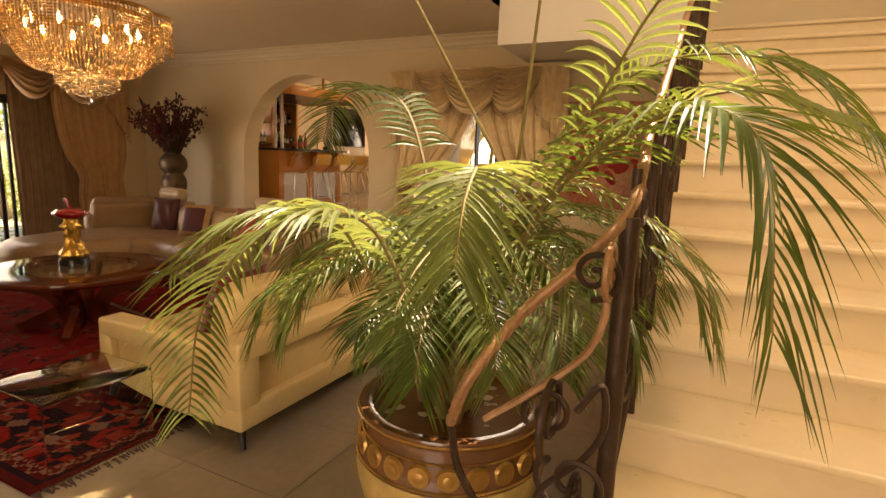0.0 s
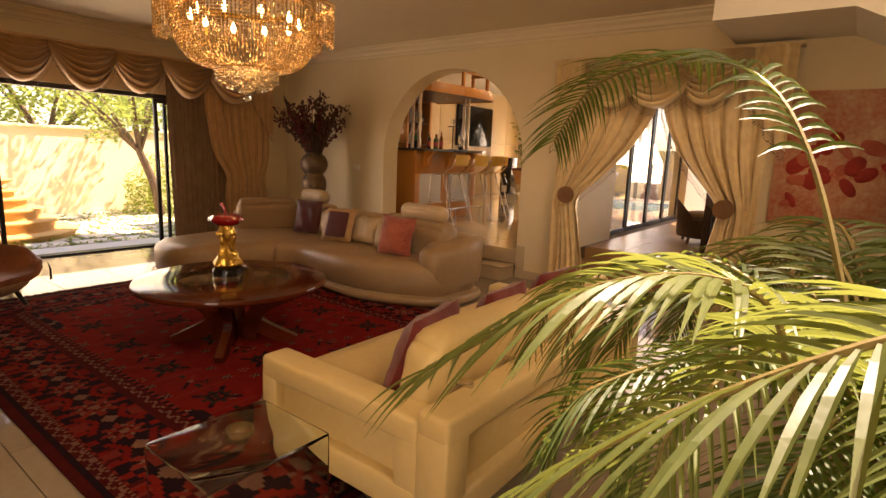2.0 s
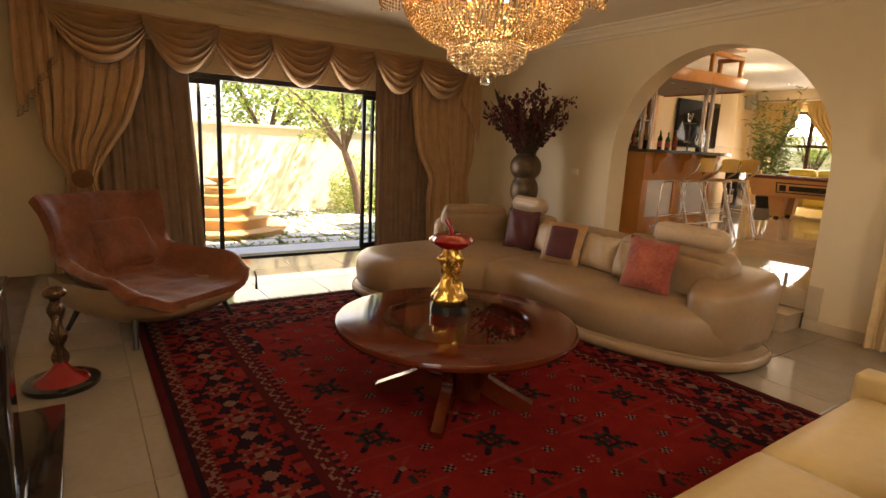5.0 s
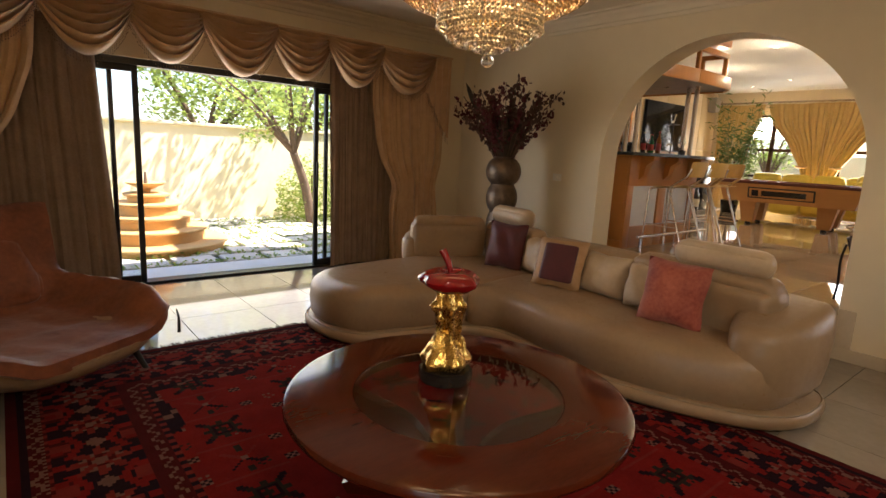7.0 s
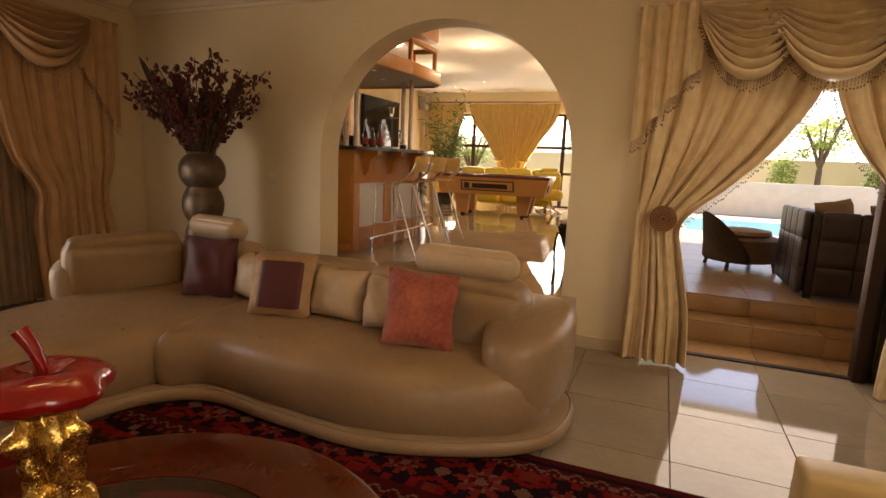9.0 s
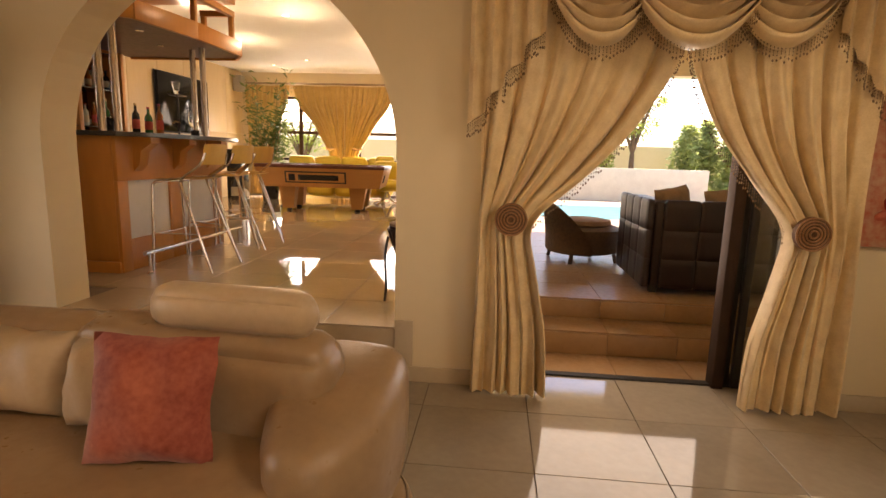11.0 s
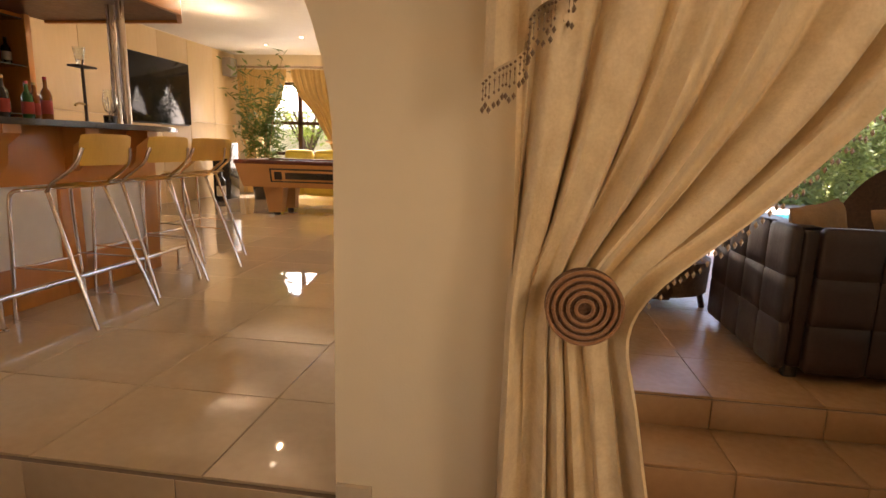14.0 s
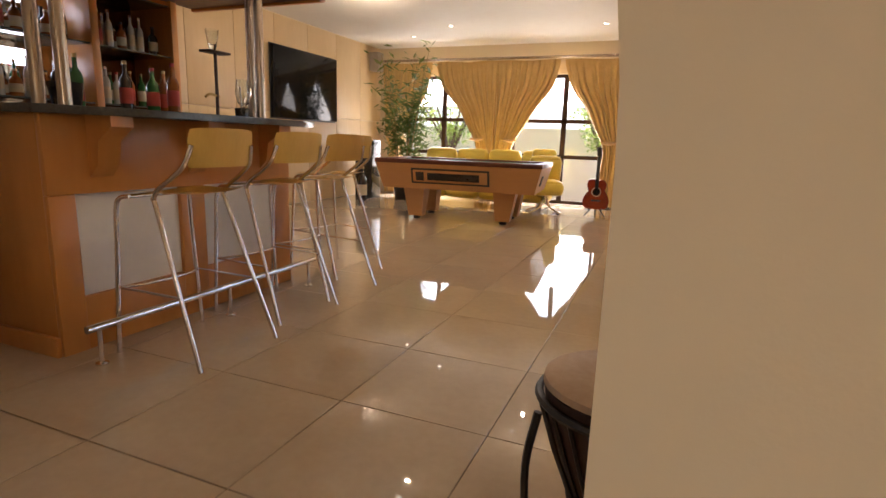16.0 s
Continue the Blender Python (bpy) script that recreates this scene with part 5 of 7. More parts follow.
shrub(-12.9, 5.9, -0.05, 0.7, 1.5, 2500, 31, "tall green shrub at the garden wall", 0.07)
shrub(-12.8, 7.0, -0.05, 0.7, 1.2, 2000, 33, "tall green shrub at the garden wall", 0.07)
def cover(q):
    i, j = q.randrange(0, 8), q.uniform(-0.2, 8)
    return Vector((-9.72 - 0.48 * i + q.gauss(0, 0.038), j, -0.05 + 0.06 * q.random()))
tagged(part("ground_cover", leaves(9000, cover, 0.05, 41), leaf_green, None, "low green ground cover between the paving slabs", False), "low green ground cover between the paving slabs", "plants", "", "stuff")

# ---- covered patio and pool ----
setting("floor_patio_base", box(-3.75, 6.0, 7.2, 12.4, -0.45, BAR_FLOOR - 0.012), grout, "grout bed under the patio tiles", "floor")
setting("step_patio", box(-3.75, 2.2, 6.85, 7.2, -0.45, 0.168), patio_tile, "terracotta tiled step up to the patio", "step")
setting("ceiling_patio", box(-3.75, 6.0, 6.47, 12.4, 3.2, 3.4), white_plaster, "white patio ceiling", "ceiling")
setting("wall_patio_beam", box(-3.75, 6.0, 12.1, 12.4, 2.78, 3.2), garden_paint, "yellow painted patio beam", "wall")
setting("wall_patio_east", box(5.7, 6.0, 6.47, 12.1, -0.4, 3.2), garden_paint, "yellow painted patio wall", "wall")
setting("wall_patio_south", box(2.2, 6.0, 6.17, 6.47, -0.4, 3.4), garden_paint, "yellow painted patio wall", "wall")
# hidden slab, added only to keep the sun off the bar room's outer wall
setting("ceiling_bar_eave", box(-3.75, -2.80, 12.4, 16.6, 3.2, 3.32), white_plaster, "unseen white slab added to shade the outer bar room wall", "ceiling")
pool_w = surf("pool_water", (0.05, 0.36, 0.46), (0.04, 0.30, 0.42), 2, 0.03, 0.06, bump=0.15, bscale=6)
setting("ground_pool_deck", box(-3.75, 9.0, 12.4, 21.0, -0.45, 0.30), surf("pool_deck", (0.40, 0.32, 0.24), (0.32, 0.25, 0.18), 4, 0.7, 0.9, bump=0.2), "pale stone pool deck", "ground")
setting("water", box(-3.0, 3.0, 13.6, 16.6, 0.25, 0.306), pool_w, "clear blue swimming pool water", "pool")
setting("wall_pool", box(-12.0, 12.0, 21.0, 21.3, -0.45, 1.9), garden_paint, "sunlit yellow boundary wall beyond the pool", "wall")
setting("wall_planter", box(-8.0, 2.3, 18.6, 18.9, -0.45, 1.22), paving, "low stone planter wall beyond the pool", "wall")


def conifer(x, y, z, h, r, seed, label):
    t = thing("conifer", label, "tree", pose(x, y, z))
    part("trunk", tube([(0, 0, -0.2), (0, 0, h * 0.9)], lambda s: 0.06 - 0.05 * s, 7), bark, t)
    def spread(q):
        f = q.random()
        a = q.uniform(0, 6.28)
        rr = r * (1 - f) ** 0.35 * (0.75 + 0.3 * math.sin(3 * a + 9 * f)) * q.random() ** 0.3
        return Vector((math.cos(a) * rr, math.sin(a) * rr, 0.15 + f * h * 0.95))
    tagged(part("foliage", leaves(3800, spread, 0.13, seed), conifer_green, t, "dense feathery foliage", False), kind="stuff")
    return t


for k in range(9):
    conifer(1.95 + 0.66 * k, 19.6 + 0.35 * (k % 2), -0.25, 2.72 + 0.16 * (k % 3), 0.60, 50 + k, "slender green conifer by the yellow boundary wall")
tree(0.55, 20.2, 0.2, 3.6, 0.75, 1500, 0.10, 71, "young tree with a dark trunk by the boundary wall")
tree(-9.6, 19.4, -0.3, 3.4, 1.2, 1800, 0.10, 73, "leafy tree outside the bar room windows")
tree(-5.6, 19.8, -0.3, 3.2, 1.0, 1500, 0.10, 75, "leafy tree outside the bar room windows")
shrub(-0.35, 20.1, 1.0, 0.42, 1.5, 1500, 76, "light green shrub behind the low planter wall", 0.08)

dark_leather = surf("dark_leather", (0.036, 0.019, 0.016), (0.020, 0.011, 0.009), 6, 0.35, 0.5, bump=0.15)
wicker = surf("wicker", (0.13, 0.07, 0.035), (0.07, 0.038, 0.02), 30, 0.6, bump=0.8, bscale=90)
tan_cloth = surf("tan_cloth", (0.34, 0.22, 0.12), (0.26, 0.16, 0.09), 14, 0.8, bump=0.2)


def patio_sofa():
    t = thing("patio_sofa", "dark brown tufted leather sofa on the patio tiles", "sofa", pose(-1.35, 7.98, BAR_FLOOR))
    # back towards -y, arm at -x
    for i in range(7):
        for j in range(3):
            part("tuft", puff(0.285, 0.06, 0.24, 0.016, 0.012, 5, pose(-0.84 + i * 0.285 + 0.14, -0.50, 0.06 + j * 0.24)), dark_leather, t)
    for i in range(4):
        for j in range(3):
            part("tuft", puff(0.06, 0.25, 0.24, 0.016, 0.012, 5, pose(-0.94, -0.36 + i * 0.25, 0.06 + j * 0.24)), dark_leather, t)
    part("back_frame", box(-0.90, 1.2, -0.47, -0.28, 0.06, 0.77, 0.02), dark_leather, t)
    part("arm_frame", box(-0.91, -0.72, -0.46, 0.52, 0.06, 0.77, 0.02), dark_leather, t)
    part("seat", puff(1.9, 0.8, 0.34, 0.05, 0.02, 8, pose(0.25, 0.12, 0.06)), dark_leather, t)
    for x, y in ((-0.86, -0.42), (-0.86, 0.46), (1.1, -0.42), (1.1, 0.46)):
        part("foot", box(x - 0.03, x + 0.03, y - 0.03, y + 0.03, 0.0, 0.065, 0.004), black_alu, t)
    return t


patio_sofa()
for x, rz in ((-1.95, 26), (-1.50, 4), (-0.9, -8)):
    scatter("cushion", "tan fabric cushion on the dark patio sofa", 0.36, 0.36, 0.14, tan_cloth, pose(x, 7.86, BAR_FLOOR + 0.53, 12, 9, rz + 180))


def wicker_chair(x, y, rz, tall=1.0):
    t = thing("wicker_chair", "brown woven wicker armchair on the patio tiles", "chair", pose(x, y, BAR_FLOOR, 0, 0, rz))
    def shell(u, v):
        a = math.pi * (0.08 + 0.84 * u) + math.pi
        r = 0.40 + 0.06 * v
        h = 0.10 + tall * (0.60 * math.sin(math.pi * u) ** 0.8 + 0.10) * v
        return Vector((r * math.cos(a), r * math.sin(a) * 0.95, h))
    bm = grid_mesh(bm_new(), shell, 30, 8)
    bmesh.ops.solidify(bm, geom=bm.faces[:], thickness=0.04)
    part("back", bm, wicker, t)
    part("seat", turned([(0.34, 0.10), (0.40, 0.12), (0.41, 0.36), (0.34, 0.39)], 0, 0, 24), wicker, t)
    part("cushion", turned([(0.26, 0.385), (0.30, 0.41), (0.29, 0.45), (0.2, 0.465)], 0, 0, 24), tan_cloth, t)
    for sx in (-1, 1):
        for sy in (-1, 1):
            part("leg", tube([(sx * 0.22, sy * 0.22, 0.28), (sx * 0.27, sy * 0.27, 0.0)], 0.022, 7), wicker, t)
    return t


wicker_chair(-2.60, 8.95, -70, 0.78)
wicker_chair(0.15, 11.2, 0, 1.38)
wicker_chair(1.02, 11.2, 6, 1.38)


# ---- potted palms and stair rail ----
palm_green = leaf_surface("palm_green", (0.075, 0.115, 0.026), (0.045, 0.075, 0.018), (0.22, 0.29, 0.04), 0.34)
palm_light = leaf_surface("palm_light", (0.165, 0.20, 0.065), (0.10, 0.135, 0.04), (0.33, 0.38, 0.08), 0.36)
palm_stem = surf("palm_stem", (0.24, 0.20, 0.07), (0.16, 0.11, 0.04), 9, 0.5, bump=0.2)
palm_base = surf("palm_base", (0.30, 0.15, 0.06), (0.16, 0.08, 0.035), 14, 0.7, stretch=(1, 1, 0.15), bump=0.5)


def frond(path, reach, count, mat, parent, seed, width=0.0082, start=0.32, droop=0.40):
    """A feather leaf: a tapered rib along path and narrow folded leaflets on both sides."""
    rnd = random.Random(seed)
    pts = smooth_line(path, 8)
    rib = part("frond", tube(pts, lambda s: 0.009 - 0.0065 * s, 5), palm_stem, parent)
    verts, faces = [], []
    L = len(pts) - 1
    for k in range(count):
        f = start + (1 - start) * k / (count - 1)
        i = min(int(f * L), L - 1)
        p = pts[i].lerp(pts[i + 1], f * L - i)
        d = (pts[i + 1] - pts[i]).normalized()
        side = d.cross(Vector((0, 0, 1)))
        if side.length < 0.15:
            side = d.cross(Vector((1, 0.3, 0)))
        side.normalize()
        up = side.cross(d).normalized()
        s = (f - start) / (1 - start)
        ln = reach * (0.45 + 0.75 * math.sin(math.pi * min(1, 0.12 + 0.80 * s)) ** 0.8) * rnd.uniform(0.9, 1.08)
        for sg in (-1, 1):
            fwd = 0.35 + 0.85 * s
            way = (side * sg + d * fwd + up * rnd.uniform(0.10, 0.38)).normalized()
            o, segs = len(verts), 5
            fall = droop * rnd.uniform(0.7, 1.3)
            for j in range(segs + 1):
                q = j / segs
                c = p + way * (ln * q) + Vector((0, 0, -fall * ln * q * q))
                wd = width * (0.35 + 1.4 * q * (1 - q) * 2.0 if q < 0.5 else (1 - q) * 2.1) + 0.0006
                across = d * wd
                fold = up * (wd * 0.45)
                verts += [tuple(c - across + fold), tuple(c), tuple(c + across + fold)]
            for j in range(segs):
                a = o + 3 * j
                faces += [(a, a + 3, a + 4, a + 1), (a + 1, a + 4, a + 5, a + 2)]
    me = bpy.data.meshes.new("leaflets")
    me.from_pydata(verts, [], faces)
    me.materials.append(mat)
    lf = new("leaf", me)
    lf.parent = rib
    tagged(lf, "narrow green palm leaflets", kind="stuff")
    return rib


POT = Vector((-0.79, 1.74, 0.0))


def plant_pot():
    t = thing("plant_pot", "large ornate brown and gold ceramic pot beside the stairs", "plant pot", pose(POT.x, POT.y, 0))
    glaze = surf("pot_glaze", (0.20, 0.085, 0.03), (0.12, 0.05, 0.02), 9, 0.15, 0.3, coat=0.4, bump=0.1)
    cream = surf("pot_cream", (0.62, 0.44, 0.16), (0.40, 0.28, 0.10), 11, 0.18, 0.3, coat=0.4)
    rimg = surf("pot_gilt", (0.55, 0.34, 0.10), (0.40, 0.22, 0.07), 14, 0.25, 0.4, metal=0.7)
    part("body", turned([(0.20, 0.0), (0.23, 0.01), (0.28, 0.10), (0.335, 0.26), (0.355, 0.38), (0.345, 0.47), (0.325, 0.53), (0.325, 0.57), (0.30, 0.57), (0.30, 0.50)], 0, 0, 56), glaze, t)
    part("scene_band", turned([(0.300, 0.135), (0.337, 0.25), (0.358, 0.36), (0.356, 0.415), (0.352, 0.415), (0.30, 0.30)], 0, 0, 56, False), cream, t, "cream painted band")
    part("rim", turned([(0.305, 0.565), (0.345, 0.57), (0.352, 0.585), (0.345, 0.60), (0.31, 0.602), (0.295, 0.59), (0.295, 0.56)], 0, 0, 56), glaze, t, "rolled dark rim with gilt line")
    part("gilt_line", turned([(0.351, 0.580), (0.355, 0.585), (0.351, 0.590)], 0, 0, 56, False), rimg, t)
    for zz in (0.425, 0.515):
        part("gilt_line", turned([(0.352 - (zz - 0.425) * 0.22, zz - 0.004), (0.358 - (zz - 0.425) * 0.22, zz), (0.352 - (zz - 0.425) * 0.22, zz + 0.004)], 0, 0, 56, False), rimg, t)
    for k in range(22):
        a = 2 * math.pi * k / 22
        bm = bm_new()
        bmesh.ops.create_cone(bm, cap_ends=True, segments=18, radius1=0.043, radius2=0.036, depth=0.012, matrix=pose(0, 0, 0))
        add_turned(bm, [(0.014, 0.004), (0.020, 0.010), (0.014, 0.012)], 0, 0, 12)
        bmesh.ops.transform(bm, matrix=pose(0.343 * math.cos(a), 0.343 * math.sin(a), 0.47, 90, 12, math.degrees(a) + 90), verts=bm.verts)
        part("medallion", bm, rimg, t, "gilt round medallion")
    soil = surf("potting_soil", (0.05, 0.035, 0.02), (0.03, 0.02, 0.012), 20, 0.95, bump=0.6)
    part("soil", turned([(0.296, 0.50), (0.296, 0.525), (0.1, 0.535)], 0, 0, 32), soil, t)
    peb = surf("pebble", (0.52, 0.44, 0.32), (0.36, 0.28, 0.19), 9, 0.6, 0.8, bump=0.2, vary=0.25)
    shapes = []
    rnd = random.Random(5)
    for k in range(5):
        bm = bm_new()
        bmesh.ops.create_icosphere(bm, subdivisions=2, radius=1)
        for v in bm.verts:
            v.co *= 1 + 0.22 * noise.noise(v.co * 1.3 + Vector((k * 5, 0, 0)))
            v.co.z *= 0.65
        shapes.append(finish(bm, "pebble", peb, True))
    for k in range(70):
        a, r = rnd.uniform(0, 6.28), 0.27 * rnd.random() ** 0.5
        o = new("pebble", shapes[k % 5])
        o.parent = t
        s = rnd.uniform(0.018, 0.034)
        o.matrix_basis = pose(r * math.cos(a), r * math.sin(a), 0.538 + rnd.uniform(0, 0.012), rnd.uniform(-20, 20), rnd.uniform(-20, 20), rnd.uniform(0, 360)) @ Matrix.Scale(s, 4)
    return t


plant_pot()


def palm():
    t = thing("palm", "bushy areca palm in the ornate pot, sunlit fronds", "plant", Matrix.Translation(POT + Vector((0, 0, 0.53))))
    inv = Vector(t.location)
    rnd = random.Random(17)
    for k in range(9):
        a, r = rnd.uniform(0, 6.28), rnd.uniform(0.02, 0.12)
        part("cane", tube([(r * math.cos(a), r * math.sin(a), -0.02), (r * 1.4 * math.cos(a), r * 1.4 * math.sin(a), 0.14), (r * 1.9 * math.cos(a), r * 1.9 * math.sin(a), 0.28)], lambda s: 0.020 - 0.009 * s, 8), palm_base, t)
    # chosen fronds: rib through these places
    base = POT + Vector((0, 0, 0.62))
    special = [
        ([base, (-0.74, 1.50, 1.05), (-0.62, 1.36, 1.36), (-0.506, 1.20, 1.47), (-0.47, 1.06, 1.40), (-0.45, 0.98, 1.27)], 0.20, 44, palm_light),
        ([base, (-0.78, 1.35, 1.10), (-0.78, 1.12, 1.33), (-0.92, 0.98, 1.32), (-1.18, 0.97, 1.08), (-1.34, 1.03, 0.70)], 0.19, 46, palm_light),
        ([base, (-0.95, 1.45, 1.08), (-1.02, 1.30, 1.30), (-1.22, 1.18, 1.30), (-1.50, 1.12, 1.10)], 0.20, 42, palm_light),
        ([base, (-0.92, 1.80, 1.25), (-1.10, 1.90, 1.66), (-1.36, 2.01, 1.78), (-1.70, 2.22, 1.74), (-1.90, 2.36, 1.56)], 0.22, 50, palm_green),
        ([base, (-0.60, 1.66, 1.10), (-0.34, 1.50, 1.46), (-0.14, 1.30, 1.585), (0.0, 1.18, 1.60), (0.09, 1.12, 1.50), (0.13, 1.10, 1.20)], 0.25, 50, palm_green),
        ([base, (-0.70, 1.95, 1.20), (-0.50, 2.10, 1.62), (-0.20, 2.05, 1.84), (0.16, 1.90, 1.80), (0.42, 1.80, 1.55)], 0.26, 44, palm_green),
        ([base, (-0.56, 1.62, 1.10), (-0.37, 1.50, 1.45), (-0.16, 1.48, 1.61), (0.04, 1.46, 1.67), (0.20, 1.42, 1.62)], 0.20, 34, palm_light),
        ([base, (-0.50, 1.75, 1.35), (-0.32, 1.72, 1.70), (-0.16, 1.56, 1.92), (0.04, 1.42, 2.06)], 0.20, 26, palm_light),
    ]
    for k, (path, reach, n, mat) in enumerate(special):
        frond([Vector(p) - inv for p in path], reach, n, mat, t, 100 + k)
    for k in range(32):
        a = 2 * math.pi * (k + rnd.uniform(-0.3, 0.3)) / 32
        near = max(0.0, -math.sin(a))                       # shorter towards the hall
        ln, el = rnd.uniform(0.52, 0.84) * (1 - 0.38 * near), rnd.uniform(0.55, 1.15)
        d = Vector((math.cos(a), math.sin(a), 0))
        path = [Vector((0, 0, 0.08)) + d * 0.05, d * (0.16 * ln) + Vector((0, 0, 0.30 + 0.35 * el * ln)), d * (0.50 * ln) + Vector((0, 0, 0.38 + 0.62 * el * ln)), d * ln + Vector((0, 0, 0.36 + 0.42 * el * ln)), d * (ln * 1.12) + Vector((0, 0, 0.24 + 0.2 * el))]
        frond(path, 0.155, 34, palm_green if k % 3 else palm_light, t, 200 + k, width=0.0068)
    for p0, p1 in (((-0.59, 1.52, 1.52), (-0.96, 1.48, 2.14)), ((-0.52, 1.56, 1.50), (-0.45, 1.52, 2.20))):
        part("spear", tube([(0, 0, 0.05), tuple(Vector(p0) - inv), tuple(Vector(p1) - inv)], lambda s: 0.008 - 0.004 * s, 6), palm_stem, t, "bare tan leaf stalk")
    return t


palm()


# ---- wrought iron stair rail ----
def stair_rail():
    t = thing("stair_railing", "wrought iron stair railing with scrolls and twisted copper handrail", "railing")
    iron = surf("wrought_iron", (0.075, 0.045, 0.03), (0.045, 0.028, 0.02), 15, 0.4, 0.6, metal=0.6, bump=0.3)
    copper = surf("copper_rail", (0.40, 0.23, 0.12), (0.24, 0.12, 0.06), 12, 0.35, 0.5, metal=0.3, bump=0.3)
    X = -0.155
    slope = RISE / TREAD
    def zr(y):
        return 1.59 + (y - 1.56) * slope
    rail = [(-0.50, 1.10, 0.86), (-0.44, 1.06, 1.0), (-0.36, 1.18, 1.14), (-0.24, 1.22, 1.27), (X, 1.32, 1.40), (X, 1.56, 1.59), (X, 2.2, zr(2.2)), (X, 3.2, zr(3.2)), (X, 4.4, zr(4.4)), (X, 5.1, zr(5.1))]
    pts = smooth_line(rail, 12)
    part("handrail", tube(pts, 0.012, 10), copper, t, "twisted copper coloured handrail")
    # the twist of the lower end
    bm = bm_new()
    low = [p for p in pts if p.y < 1.5]
    for ph in (0, 2.1, 4.2):
        add_tube(bm, [p + Vector((0.009 * math.cos(ph + i * 0.9), 0, 0.009 * math.sin(ph + i * 0.9))) for i, p in enumerate(low)], 0.0065, 6)
    part("twist", bm, copper, t)
    part("lower_rail", tube([(X, 1.30, 0.62), (X, 5.1, 0.62 + 3.8 * slope)], 0.011, 6), iron, t)
    def spiral(c, r, turns, start, y_sign=1):
        out = []
        for i in range(int(28 * turns) + 1):
            a = start + 2 * math.pi * turns * i / int(28 * turns)
            rr = r * (0.12 + 0.88 * i / int(28 * turns))
            out.append((c[0], c[1] + y_sign * rr * math.cos(a), c[2] + rr * math.sin(a)))
        return out
    for k in range(9):
        y = 1.36 + k * 0.42
        zb = 0.17 * (int((y - STAIR_Y) / TREAD) + 1)
        part("baluster", tube([(X, y, zb - 0.01), (X, y, zr(y))], 0.013, 8), iron, t)
        part("collar", turned([(0.014, zr(y) - 0.42), (0.026, zr(y) - 0.40), (0.014, zr(y) - 0.38)], X, y, 10), iron, t)
        zc = zr(y + 0.21)
        part("scroll", tube(spiral((X, y + 0.19, zc - 0.20), 0.13, 1.6, 0.4), 0.0075, 6), iron, t)
        part("scroll", tube(spiral((X, y + 0.23, zc - 0.66), 0.15, 1.6, 3.4, -1), 0.0075, 6), iron, t)
        part("scroll", tube(smooth_line([(X, y + 0.06, zc - 0.25), (X, y + 0.20, zc - 0.42), (X, y + 0.36, zc - 0.60)], 6), 0.0075, 6), iron, t)
    # end scrolls that sweep out to the pot
    part("scroll", tube(spiral((-0.27, 1.15, 0.92), 0.11, 1.7, 0.3), 0.009, 6), iron, t)
    part("scroll", tube(spiral((-0.22, 1.20, 0.66), 0.14, 1.5, 3.3, -1), 0.009, 6), iron, t)
    part("scroll", tube(spiral((-0.17, 1.17, 1.27), 0.07, 1.8, 0.0), 0.008, 6), copper, t)
    part("scroll", tube(smooth_line([(-0.26, 1.21, 1.24), (-0.18, 1.20, 1.20), (-0.20, 1.18, 1.08), (-0.30, 1.14, 0.98), (-0.42, 1.12, 0.88)], 8), 0.009, 6), copper, t)
    def face_spiral(cx, cy, cz, r, turns, start, sign=1):
        n = int(28 * turns)
        return [(cx + sign * r * (0.12 + 0.88 * i / n) * math.cos(start + 2 * math.pi * turns * i / n), cy, cz + r * (0.12 + 0.88 * i / n) * math.sin(start + 2 * math.pi * turns * i / n)) for i in range(n + 1)]
    for cx, cz, r, start, sign in ((-0.285, 0.90, 0.065, 0.0, 1), (-0.215, 0.74, 0.095, 3.0, -1), (-0.205, 1.25, 0.060, 1.0, -1), (-0.245, 0.55, 0.085, 0.6, 1)):
        part("scroll", tube(face_spiral(cx, 1.19, cz, r, 1.6, start, sign), 0.008, 6), iron, t)
    part("scroll", tube(smooth_line([(-0.22, 1.19, 0.92), (-0.17, 1.20, 0.99), (-0.16, 1.22, 0.88), (-0.20, 1.20, 0.80), (-0.29, 1.19, 0.70), (-0.31, 1.19, 0.60)], 8), 0.009, 6), iron, t)
    part("newel", tube([(X, 1.28, 0.33), (X, 1.30, 1.37)], 0.024, 10), iron, t, "dark iron newel post")
    part("scroll", tube(smooth_line([(-0.50, 1.10, 0.86), (-0.48, 1.14, 0.70), (-0.36, 1.18, 0.52), (-0.24, 1.22, 0.44), (X, 1.28, 0.40)], 8), 0.010, 6), iron, t)
    return t


stair_rail()


